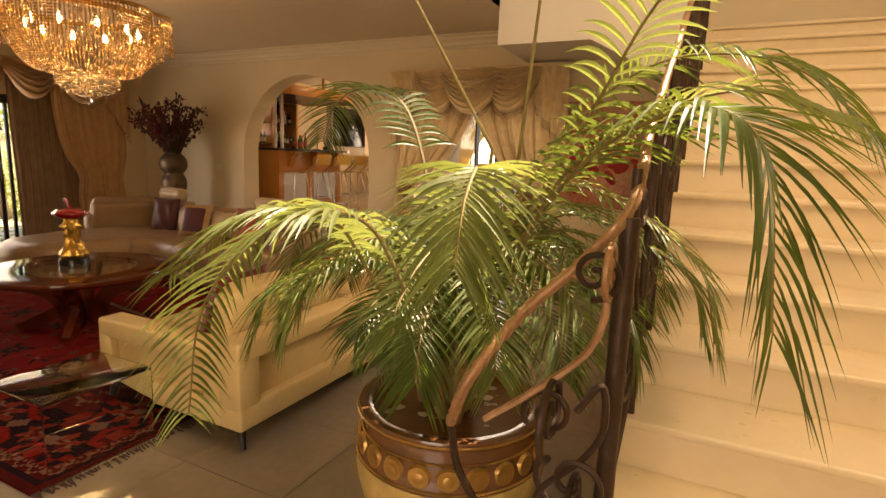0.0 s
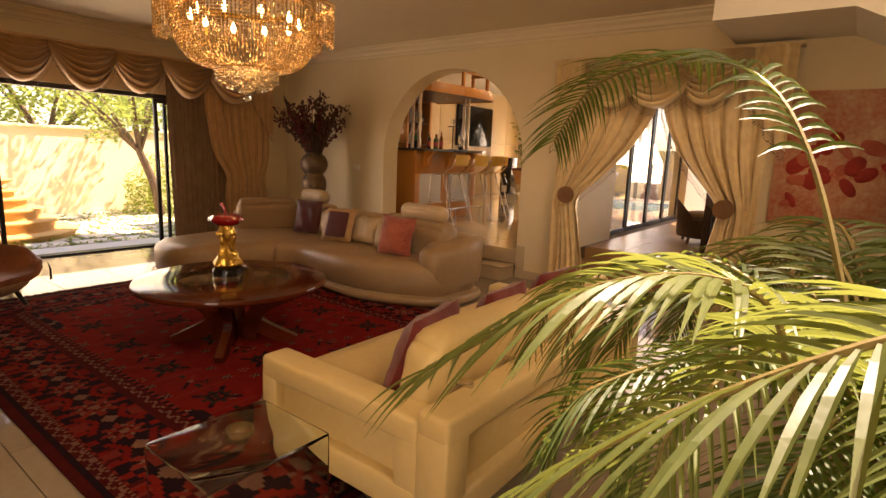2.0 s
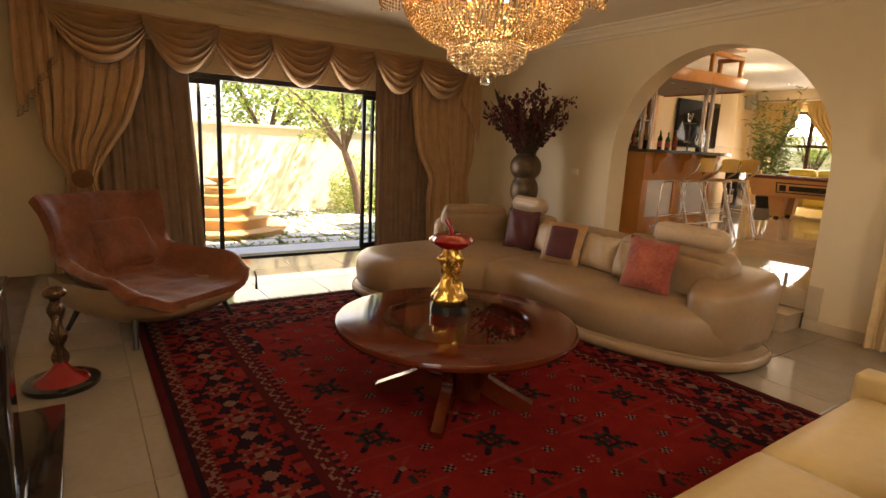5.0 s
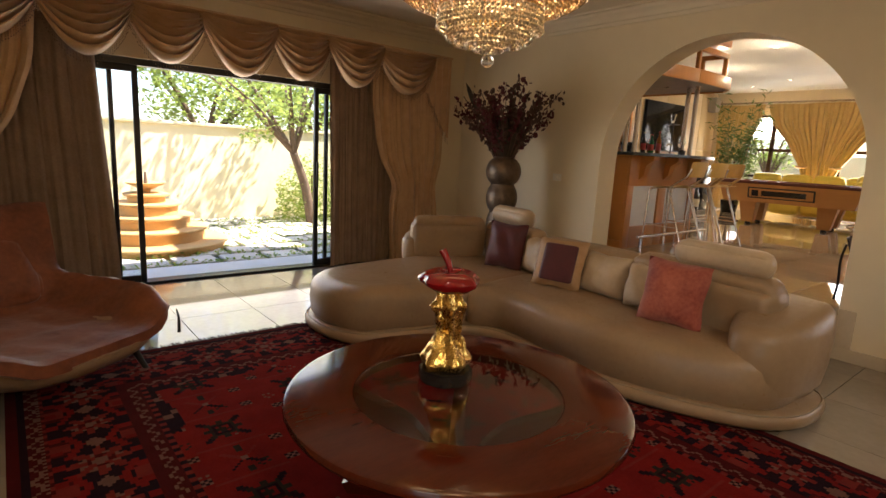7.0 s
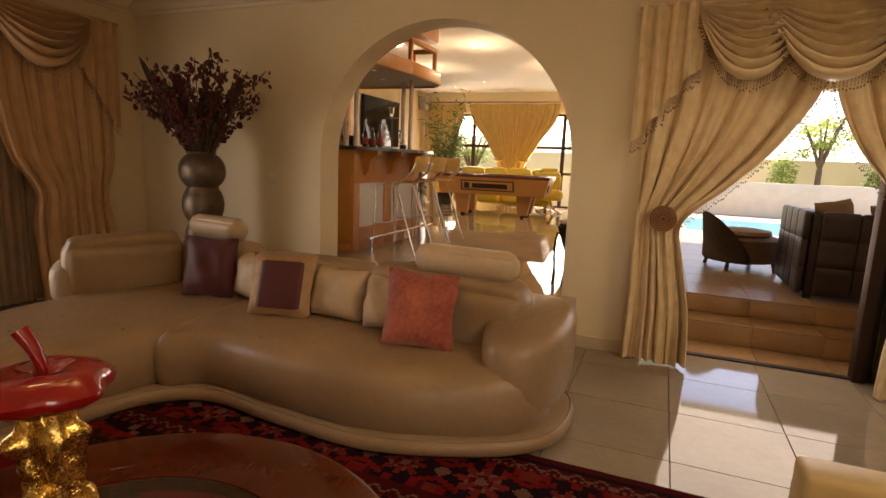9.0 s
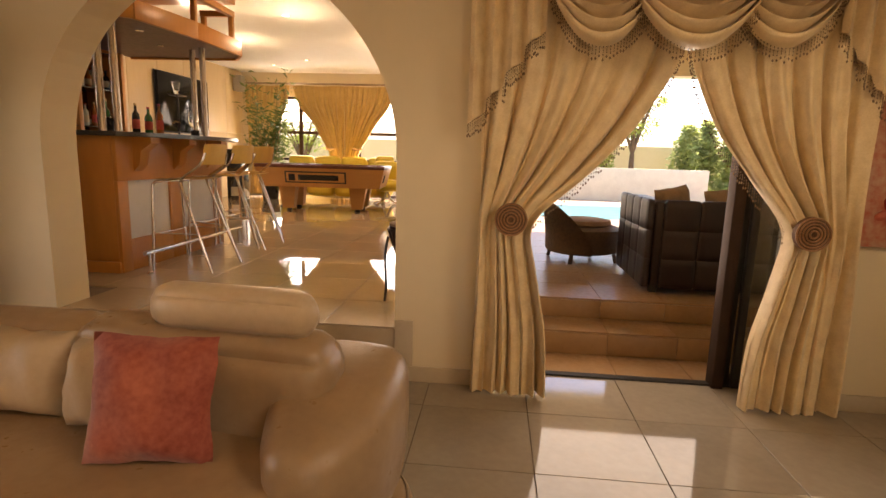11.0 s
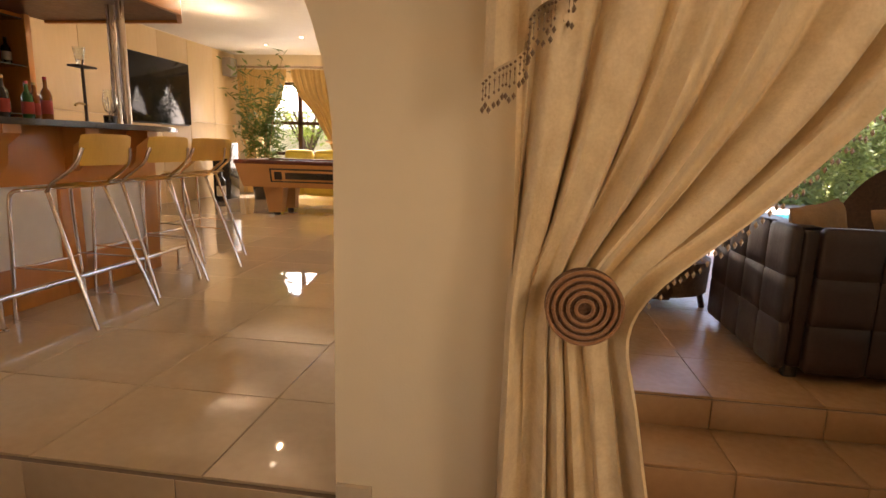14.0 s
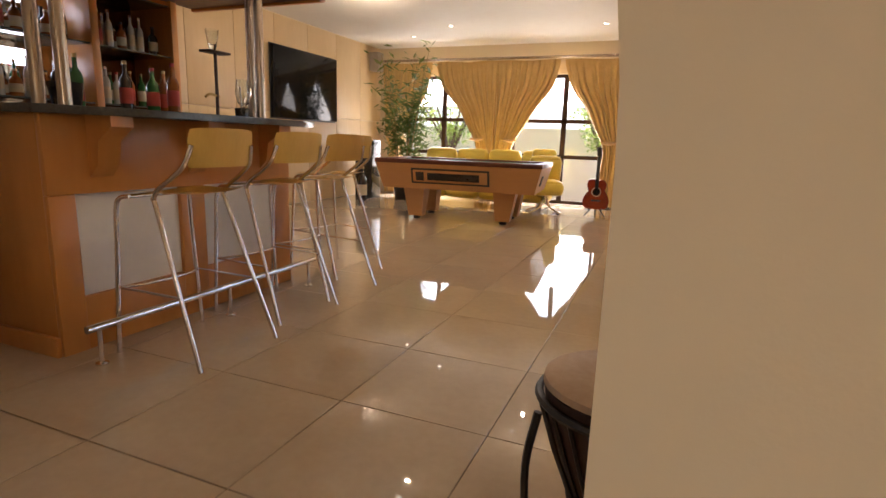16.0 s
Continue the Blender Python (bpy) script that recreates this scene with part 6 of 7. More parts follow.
# ---- bent glass side table ----
def glass_table():
    t = thing("side_table", "low bent clear glass side table beside the pale sofa", "table", pose(0, 0, 0.0))
    g = surf("table_glass", (0.90, 0.95, 0.92), (0.90, 0.95, 0.92), 1, 0.0, 0.01, trans=1.0, ior=1.18)
    a, b, y0, y1, h = -2.86, -2.42, 1.16, 1.66, 0.40
    part("top", box(a, b, y0, y1, h - 0.012, h, 0.004), g, t)
    part("side", box(a, a + 0.012, y0, y1, 0.012, h - 0.013, 0.003), g, t)
    part("side", box(b - 0.012, b, y0, y1, 0.012, h - 0.013, 0.003), g, t)
    d = thing("candle_bowl", "small gold glass candle bowl on the glass table", "bowl", pose(-2.62, 1.40, h))
    part("bowl", turned([(0.02, 0.0), (0.032, 0.003), (0.052, 0.035), (0.05, 0.055), (0.047, 0.055), (0.048, 0.035), (0.02, 0.008)], 0, 0, 24), surf("amber_glass", (0.55, 0.40, 0.20), (0.45, 0.30, 0.14), 9, 0.02, 0.05, trans=0.85), d)
    for g_ob in t.children:
        g_ob.visible_shadow = False


glass_table()


# ---- dark pedestal with figures by the lounge chair ----
def hearth():
    t = thing("hearth_slab", "low polished black stone slab on the tiles", "slab", pose(0, 0, 0))
    part("slab", box(-5.42, -3.3, 0.06, 0.68, 0.0, 0.045, 0.006), black_stone, t)
    p = thing("pedestal", "polished black pedestal with chrome sculpture parts", "pedestal", pose(-4.55, 0.40, 0.045))
    part("plinth", box(-0.175, 0.175, -0.175, 0.175, 0.0, 0.06, 0.008), black_stone, p)
    part("column", box(-0.16, 0.16, -0.16, 0.16, 0.06, 0.83, 0.01), black_stone, p)
    part("cap_slab", box(-0.17, 0.17, -0.17, 0.17, 0.83, 0.86, 0.006), black_stone, p)
    s = thing("figure_sculpture", "bronze and red abstract figure on a black disc", "sculpture", pose(-5.78, 0.66, 0.0))
    br = surf("dark_bronze", (0.20, 0.13, 0.08), (0.12, 0.08, 0.05), 12, 0.22, 0.35, metal=0.9)
    part("disc", turned([(0.18, 0.0), (0.19, 0.01), (0.19, 0.035), (0.17, 0.045)], 0, 0, 32), black_stone, s)
    part("skirt", turned([(0.14, 0.045), (0.13, 0.06), (0.08, 0.085), (0.03, 0.14), (0.02, 0.16)], 0.02, 0, 24), red_lacquer, s)
    part("body", tube(smooth_line([(-0.05, 0, 0.07), (-0.03, 0, 0.20), (0.02, 0, 0.30), (0.0, 0, 0.42), (0.02, 0, 0.52)], 6), lambda q: 0.025 + 0.022 * math.sin(3 * math.pi * q) ** 2, 12), br, s)
    part("arm", tube(smooth_line([(0.01, 0, 0.44), (0.07, 0, 0.40), (0.08, 0, 0.30), (0.05, 0, 0.16)], 6), 0.014, 8), br, s)
    bm = bm_new()
    bmesh.ops.create_uvsphere(bm, u_segments=16, v_segments=10, radius=0.06, matrix=Matrix.Translation((0.02, 0, 0.56)) @ Matrix.Diagonal((1, 1, 0.6, 1)))
    part("head", bm, br, s)
    v = thing("smoked_vase", "smoked glass globe on a clear stem, on the black pedestal", "vase", pose(-4.55, 0.40, 0.905))
    part("globe", turned([(0.03, 0.10), (0.10, 0.13), (0.13, 0.20), (0.10, 0.27), (0.05, 0.29)], 0, 0, 28), black_stone, v)
    part("stem", turned([(0.07, 0.0), (0.07, 0.01), (0.02, 0.03), (0.025, 0.10)], 0, 0, 20), clear_glass, v)


hearth()


# ---- bar room ----
granite = surf("granite", (0.035, 0.033, 0.032), (0.075, 0.07, 0.065), 60, 0.12, 0.2)
frosted = surf("frosted_panel", (0.78, 0.75, 0.70), (0.72, 0.69, 0.63), 2, 0.35, 0.5)
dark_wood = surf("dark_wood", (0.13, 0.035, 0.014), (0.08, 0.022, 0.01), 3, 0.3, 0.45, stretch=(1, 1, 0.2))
panel_ply = surf("panel_ply", (0.66, 0.50, 0.28), (0.60, 0.44, 0.24), 2.0, 0.35, 0.5, stretch=(1, 1, 0.2), vary=0.03)
seat_ply = surf("seat_ply", (0.74, 0.47, 0.085), (0.66, 0.40, 0.065), 3, 0.35, 0.5, stretch=(1, 4, 1))
bar_gold = surf("bar_gold_silk", (0.66, 0.44, 0.15), (0.56, 0.36, 0.11), 8, 0.4, 0.55, bump=0.1, sheen=0.25)
dark_screen = surf("dark_screen", (0.006, 0.006, 0.007), (0.008, 0.008, 0.009), 2, 0.07, 0.10, spec=0.25)
BF = BAR_FLOOR


def bar_counter():
    t = thing("bar_counter", "maple bar counter with frosted panels, granite top and foot rail", "bar", pose(0, 0, BF))
    H = 1.18
    part("body", box(-7.42, -6.82, 7.23, 8.98, 0.0, H, 0.004), bar_wood, t)
    part("fascia", box(-6.82, -6.78, 7.23, 8.98, 0.80, H, 0.004), bar_wood, t)
    for y0, y1 in ((7.23, 7.36), (7.98, 8.16), (8.82, 8.98)):
        part("stile", box(-6.82, -6.785, y0, y1, 0.0, 0.80, 0.004), bar_wood, t)
    for y0, y1 in ((7.36, 7.98), (8.16, 8.82)):
        part("kick_rail", box(-6.82, -6.787, y0, y1, 0.0, 0.28, 0.004), bar_wood, t)
    for y0, y1 in ((7.36, 7.98), (8.16, 8.82)):
        part("frosted_panel", box(-6.819, -6.812, y0, y1, 0.28, 0.80), frosted, t, "white frosted panel")
    part("end_plinth", box(-7.42, -6.80, 7.205, 7.23, 0.0, 0.10, 0.004), bar_wood, t)
    for y in (7.50, 8.10, 8.72):
        bm = prism([(-6.78, H - 0.30), (-6.72, H - 0.24), (-6.70, H - 0.12), (-6.60, H - 0.05), (-6.60, H), (-6.78, H)], "y", y - 0.06, y + 0.06)
        part("corbel", bm, bar_wood, t, "shaped wooden bracket")
    top = [(-7.50, 7.16), (-6.72, 7.16), (-6.56, 7.50), (-6.50, 8.10), (-6.50, 8.80), (-6.60, 9.06), (-7.50, 9.06)]
    bm = prism(top, "z", H, H + 0.04)
    bmesh.ops.bevel(bm, geom=bm.edges[:], offset=0.006, segments=2, affect="EDGES")
    part("worktop", bm, granite, t, "dark speckled granite top")
    part("foot_rail", tube([(-6.56, 7.20, 0.19), (-6.56, 8.98, 0.19)], 0.019, 12), chrome, t, "chrome foot rail")
    for y in (7.26, 8.10, 8.90):
        b = part("rail_bracket", tube([(-6.56, y, 0.19), (-6.56, y, 0.0)], 0.011, 8), chrome, t)
        part("rail_foot", turned([(0.03, 0.0), (0.03, 0.008), (0.012, 0.014)], -6.56, y, 14), chrome, b)
    return t


bar_counter()


def bar_canopy():
    t = thing("bar_canopy", "maple bar canopy hung from the ceiling on steel posts", "canopy", pose(0, 0, 0))
    z0 = 2.49
    rim = [(-8.1, 7.10), (-6.95, 7.10), (-6.66, 7.40), (-6.56, 8.2), (-6.56, 9.10), (-6.75, 9.40), (-8.1, 9.40)]
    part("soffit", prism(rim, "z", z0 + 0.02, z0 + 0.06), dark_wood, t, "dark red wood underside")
    for (xa, ya), (xb, yb) in zip(rim[:-1], rim[1:]):
        d = Vector((xb - xa, yb - ya))
        ln = d.length
        bm = box(0, ln, -0.02, 0.02, z0, z0 + 0.16, 0.003)
        bmesh.ops.transform(bm, matrix=pose(xa, ya, 0, 0, 0, math.degrees(math.atan2(d.y, d.x))), verts=bm.verts)
        part("fascia", bm, bar_wood, t)
    # open upper frame
    for x, y in ((-6.60, 8.23), (-6.60, 8.99), (-6.92, 8.99)):
        part("upright", box(x - 0.025, x + 0.025, y - 0.025, y + 0.025, z0 + 0.16, z0 + 0.40, 0.003), bar_wood, t)
    part("top_rail", box(-6.63, -6.57, 8.2, 9.02, z0 + 0.40, z0 + 0.46, 0.003), bar_wood, t)
    part("top_rail", box(-6.95, -6.63, 8.96, 9.02, z0 + 0.40, z0 + 0.46, 0.003), bar_wood, t)
    part("top_rail", box(-6.95, -6.63, 8.2, 8.26, z0 + 0.40, z0 + 0.46, 0.003), bar_wood, t)
    part("ceiling_block", box(-8.1, -6.6, 7.2, 9.1, z0 + 0.55, BAR_CEIL, 0.004), bar_wood, t)
    for x, y in ((-6.88, 7.42), (-6.98, 7.36), (-6.82, 8.74), (-7.00, 8.86)):
        part("post", tube([(x, y, BF + 1.22), (x, y, z0 + 0.03)], 0.031, 20), brushed_steel, t, "brushed steel post")
    for x, y in ((-6.95, 7.9), (-7.2, 8.6)):
        part("spot", turned([(0.035, z0 + 0.012), (0.035, z0 + 0.022)], x, y, 16), chrome, t)
    return t


bar_canopy()

BOTTLE = {}


def bottle(x, y, z, h, r, body, cap, label_mat, name="bottle", label="glass spirit bottle on the bar", group="bottles on the bar shelves"):
    """One bottle; alike bottles share their meshes."""
    key = (h, r, body.name, cap.name)
    if key not in BOTTLE:
        t = thing(name, label, "bottle", pose(x, y, z), group)
        b = part("glass", turned([(r * 0.9, 0.0), (r, 0.01), (r, h * 0.58), (r * 0.85, h * 0.66), (r * 0.36, h * 0.76), (r * 0.33, h * 0.93), (r * 0.33, h * 0.95)], 0, 0, 16), body, t)
        part("cap", turned([(r * 0.38, h * 0.93), (r * 0.38, h), (r * 0.3, h)], 0, 0, 12), cap, t)
        part("paper_label", turned([(r * 1.015, h * 0.16), (r * 1.02, h * 0.17), (r * 1.02, h * 0.46), (r * 1.015, h * 0.47)], 0, 0, 16, False), label_mat, t)
        BOTTLE[key] = t
        return t
    return copy_thing(BOTTLE[key], pose(x, y, z, 0, 0, random.uniform(0, 360)))


glass_green = surf("glass_green", (0.03, 0.12, 0.03), (0.02, 0.08, 0.02), 3, 0.05, 0.1, coat=0.3)
glass_amber = surf("glass_amber", (0.28, 0.09, 0.015), (0.18, 0.05, 0.01), 3, 0.05, 0.1, coat=0.3)
glass_dark = surf("glass_dark", (0.02, 0.015, 0.012), (0.03, 0.02, 0.015), 3, 0.05, 0.1, coat=0.3)
glass_pale = surf("glass_pale", (0.50, 0.50, 0.46), (0.42, 0.42, 0.38), 3, 0.05, 0.1, coat=0.3)
label_cream = surf("label_cream", (0.60, 0.52, 0.36), (0.5, 0.42, 0.28), 12, 0.6)
label_red = surf("label_red", (0.38, 0.05, 0.03), (0.3, 0.04, 0.025), 12, 0.6)
cap_red, cap_gold = surf("cap_red", (0.35, 0.02, 0.02), (0.3, 0.02, 0.02), 9, 0.4), surf("cap_gold", (0.5, 0.34, 0.12), (0.4, 0.26, 0.09), 9, 0.35, metal=0.6)


def back_bar():
    t = thing("back_bar", "wooden back bar with glass shelves and lit panels", "shelf unit", pose(1.35, 0, BF))
    glow = surf("shelf_light", (0.9, 0.9, 0.85), (0.9, 0.9, 0.85), 2, 0.4, emit=(0.95, 0.98, 1.0), power=2.6)
    shelf_glass = surf("shelf_glass", (0.05, 0.06, 0.05), (0.04, 0.05, 0.04), 3, 0.05, 0.1)
    mirror = surf("back_mirror", (0.30, 0.22, 0.15), (0.26, 0.19, 0.13), 2, 0.06, 0.1, metal=1.0)
    part("back_panel", box(-9.90, -9.862, 6.92, 9.18, 0.0, 2.5, 0.003), bar_wood, t)
    part("mirror", box(-9.86, -9.84, 7.1, 9.1, 0.9, 2.3), mirror, t, "smoked mirror behind the bottles")
    for y in (6.95, 7.75, 8.45, 9.15):
        part("upright", box(-9.88, -9.40, y - 0.03, y + 0.03, 0.0, 2.5, 0.004), bar_wood, t)
    part("cupboard", box(-9.88, -9.30, 6.92, 9.18, 0.0, 0.86, 0.006), bar_wood, t)
    for z in (0.87, 1.30, 1.72, 2.12):
        part("glass_shelf", box(-9.84, -9.42, 6.98, 9.12, z, z + 0.012, 0.002), shelf_glass, t, "dark glass shelf")
    for z in (1.55, 1.98):
        part("light_strip", box(-9.838, -9.82, 7.25, 7.65, z, z + 0.11), glow, t, "lit white panel")
        part("light_strip", box(-9.838, -9.82, 7.9, 8.3, z, z + 0.11), glow, t, "lit white panel")
    rnd = random.Random(3)
    kinds = [(0.26, 0.031, glass_green, cap_gold), (0.27, 0.030, glass_amber, cap_gold), (0.23, 0.037, glass_dark, black_alu), (0.25, 0.031, glass_pale, cap_red), (0.21, 0.034, glass_amber, black_alu), (0.28, 0.028, glass_pale, chrome), (0.18, 0.040, glass_amber, cap_gold), (0.27, 0.033, glass_dark, cap_gold)]
    for z in (0.882, 1.312, 1.732):
        for row in (-9.72, -9.55):
            y = 7.04
            while y < 9.08:
                if min(abs(y - v) for v in (7.75, 8.45)) > 0.075:
                    h, r, b, c = rnd.choice(kinds)
                    bottle(row + 1.35 + rnd.uniform(-0.02, 0.02), y, BF + z, h, r, b, c, rnd.choice((label_cream, label_red)))
                y += rnd.uniform(0.078, 0.112)


back_bar()
TOP = BF + 1.22
for x, y, h, r, b, c in ((-7.02, 7.86, 0.28, 0.034, glass_dark, cap_gold), (-7.00, 8.02, 0.26, 0.036, glass_green, cap_red), (-6.95, 8.12, 0.30, 0.034, glass_amber, cap_red), (-7.12, 8.20, 0.27, 0.036, glass_amber, cap_gold), (-7.2, 7.7, 0.3, 0.036, glass_green, cap_gold)):
    bottle(x, y, TOP, h, r, b, c, label_red, label="glass spirit bottle standing on the granite bar top", group="bottles on the bar top")


def bar_clutter():
    b = thing("ice_bucket", "black ice bucket on the granite bar top", "bucket", pose(-7.08, 7.56, TOP))
    part("bucket", turned([(0.06, 0.0), (0.065, 0.005), (0.085, 0.13), (0.08, 0.13), (0.06, 0.02)], 0, 0, 24), black_stone, b)
    s = thing("wine_dispenser", "tall dark corkscrew stand with glass funnel on the bar", "dispenser", pose(-6.98, 8.50, TOP))
    iron = surf("stand_iron", (0.05, 0.03, 0.02), (0.03, 0.02, 0.015), 10, 0.4)
    part("rod", tube([(0, 0, 0), (0, 0, 0.42)], 0.011, 10), iron, s)
    part("base", turned([(0.07, 0), (0.07, 0.012), (0.02, 0.02)], 0, 0, 20), iron, s)
    part("shelf", box(-0.05, 0.05, -0.09, 0.09, 0.415, 0.43, 0.003), iron, s)
    part("funnel", turned([(0.02, 0.43), (0.028, 0.47), (0.042, 0.56), (0.040, 0.56), (0.026, 0.47)], 0, -0.02, 20), clear_glass, s)
    part("lever", tube(smooth_line([(0, 0.02, 0.14), (0, -0.06, 0.15), (0, -0.10, 0.13)], 5), 0.009, 8), cap_gold, s)
    g = thing("wine_glass", "large clear wine glass on the granite bar top", "glass", pose(-6.92, 8.68, TOP))
    part("bowl", turned([(0.035, 0.0), (0.036, 0.004), (0.006, 0.012), (0.006, 0.08), (0.04, 0.11), (0.055, 0.18), (0.042, 0.27), (0.040, 0.27), (0.052, 0.18), (0.038, 0.115), (0.005, 0.09)], 0, 0, 24), clear_glass, g)
    k = thing("utensil_cup", "small black cup of bar utensils on the granite top", "cup", pose(-6.86, 8.60, TOP))
    part("cup", turned([(0.04, 0), (0.045, 0.003), (0.05, 0.07), (0.046, 0.07), (0.04, 0.01)], 0, 0, 18), black_stone, k)
    for i in range(4):
        part("utensil", tube([(0, 0, 0.01), (0.03 * math.cos(i * 1.7), 0.03 * math.sin(i * 1.7), 0.15 + 0.02 * i)], 0.005, 6), chrome, k)


bar_clutter()


def bar_stool(m):
    t = thing("bar_stool", "bar stool with yellow plywood seat and chrome legs", "stool", m, "stools along the bar")
    # front (towards the bar) is -x
    def seat(u, v):
        a, b = 2 * u - 1, 2 * v - 1
        z = 0.815 + 0.014 * b * b - 0.030 * max(0, -a - 0.4) ** 2 + 0.035 * max(0, a - 0.3) ** 2
        return Vector((-0.045 + a * 0.235 * (1 - 0.08 * b ** 4), b * (0.215 - 0.03 * a ** 4 - 0.012 * a), z))
    bm = grid_mesh(bm_new(), seat, 14, 12)
    bmesh.ops.solidify(bm, geom=bm.faces[:], thickness=0.014)
    part("seat", bm, seat_ply, t, "yellow moulded plywood seat")
    def back(u, v):
        a, b = 2 * u - 1, 2 * v - 1
        return Vector((0.225 + 0.035 * v - 0.03 * a * a, a * (0.205 - 0.012 * (1 - v)) * (1 - 0.06 * b ** 4), 0.955 + 0.185 * v * (1 - 0.05 * a ** 4)))
    bm = grid_mesh(bm_new(), back, 14, 8)
    bmesh.ops.solidify(bm, geom=bm.faces[:], thickness=0.013)
    part("backrest", bm, seat_ply, t, "yellow moulded plywood backrest")
    for s in (-1, 1):
        part("back_strut", tube(smooth_line([(-0.01, s * 0.215, 0.795), (0.03, s * 0.22, 0.845), (0.12, s * 0.215, 0.905), (0.19, s * 0.205, 0.965), (0.225, s * 0.185, 1.06)], 6), 0.012, 8), chrome, t)
        part("leg", tube(smooth_line([(-0.19, s * 0.20, 0.80), (-0.250, s * 0.21, 0.785), (-0.268, s * 0.22, 0.72), (-0.270, s * 0.235, 0.45), (-0.272, s * 0.265, 0.0)], 4), 0.012, 8), chrome, t)
        part("leg", tube([(-0.01, s * 0.213, 0.81), (0.285, s * 0.262, 0.0)], 0.012, 8), chrome, t)
        part("stretcher", tube([(-0.270, s * 0.242, 0.34), (0.15, s * 0.236, 0.34)], 0.006, 6), chrome, t)
    hoop = [(-0.270 + 0.07 * math.cos(a), 0.24 * math.sin(a), 0.34) for a in np.linspace(-math.pi / 2, math.pi / 2, 15)]
    part("foot_bar", tube(hoop, 0.007, 8), chrome, t)
    part("seat_rail", tube([(-0.19, -0.20, 0.80), (-0.19, 0.20, 0.80)], 0.010, 8), chrome, t)
    return t


stool = bar_stool(pose(-6.345, 7.655, BF, 0, 0, -1))
for x, y, rz in ((-6.42, 8.37, -6), (-6.44, 8.93, -8), (-6.68, 9.46, -14)):
    copy_thing(stool, pose(x, y, BF, 0, 0, rz))

# panelled wall and television
wall = bpy.data.objects["wall_bar_west"]
for k in range(8):
    y0 = 9.25 + k * 0.845
    part("panel", box(-9.90, -9.875, y0 + 0.004, min(15.99, y0 + 0.841), 1.82, 3.28, 0.003), panel_ply, wall, "pale plywood wall panel")
    part("panel", box(-9.90, -9.875, y0 + 0.004, min(15.99, y0 + 0.841), BF + 0.01, 1.81, 0.003), panel_ply, wall, "pale plywood wall panel")
tv = thing("television", "large black flat television on the panelled wall", "television", pose(-9.82, 13.35, 2.30))
part("screen", box(-0.03, 0.03, -0.86, 0.86, -0.56, 0.52, 0.006), dark_screen, tv)
part("bezel", box(-0.035, -0.025, -0.88, 0.88, -0.58, 0.54, 0.004), black_alu, tv)
part("bracket", box(-0.055, -0.03, -0.2, 0.2, -0.2, 0.2, 0.004), black_alu, tv)
sp = thing("wall_speaker", "small grey loudspeaker high in the corner", "speaker", pose(-9.76, 15.6, 2.98))
part("case", box(-0.10, 0.10, -0.12, 0.12, -0.18, 0.18, 0.01), surf("speaker_grey", (0.36, 0.32, 0.27), (0.3, 0.27, 0.22), 10, 0.6), sp)
part("bracket", tube([(-0.13, 0, 0), (-0.05, 0, 0)], 0.02, 8), black_alu, sp)
fs = thing("floor_speaker", "black floor loudspeaker in the corner", "speaker", pose(-9.45, 14.75, BF))
part("case", box(-0.17, 0.17, -0.19, 0.19, 0.0, 1.10, 0.01), black_stone, fs)
part("cone", turned([(0.12, 0.0), (0.10, 0.01)], 0, 0, 20), black_alu, fs)
fs.children[1].matrix_basis = pose(0, -0.195, 0.8, 90, 0, 0)
bottle(-9.25, 14.2, BF, 0.62, 0.085, glass_dark, cap_gold, label_cream, "magnum_bottle", "giant display bottle with cream label on the floor", "")


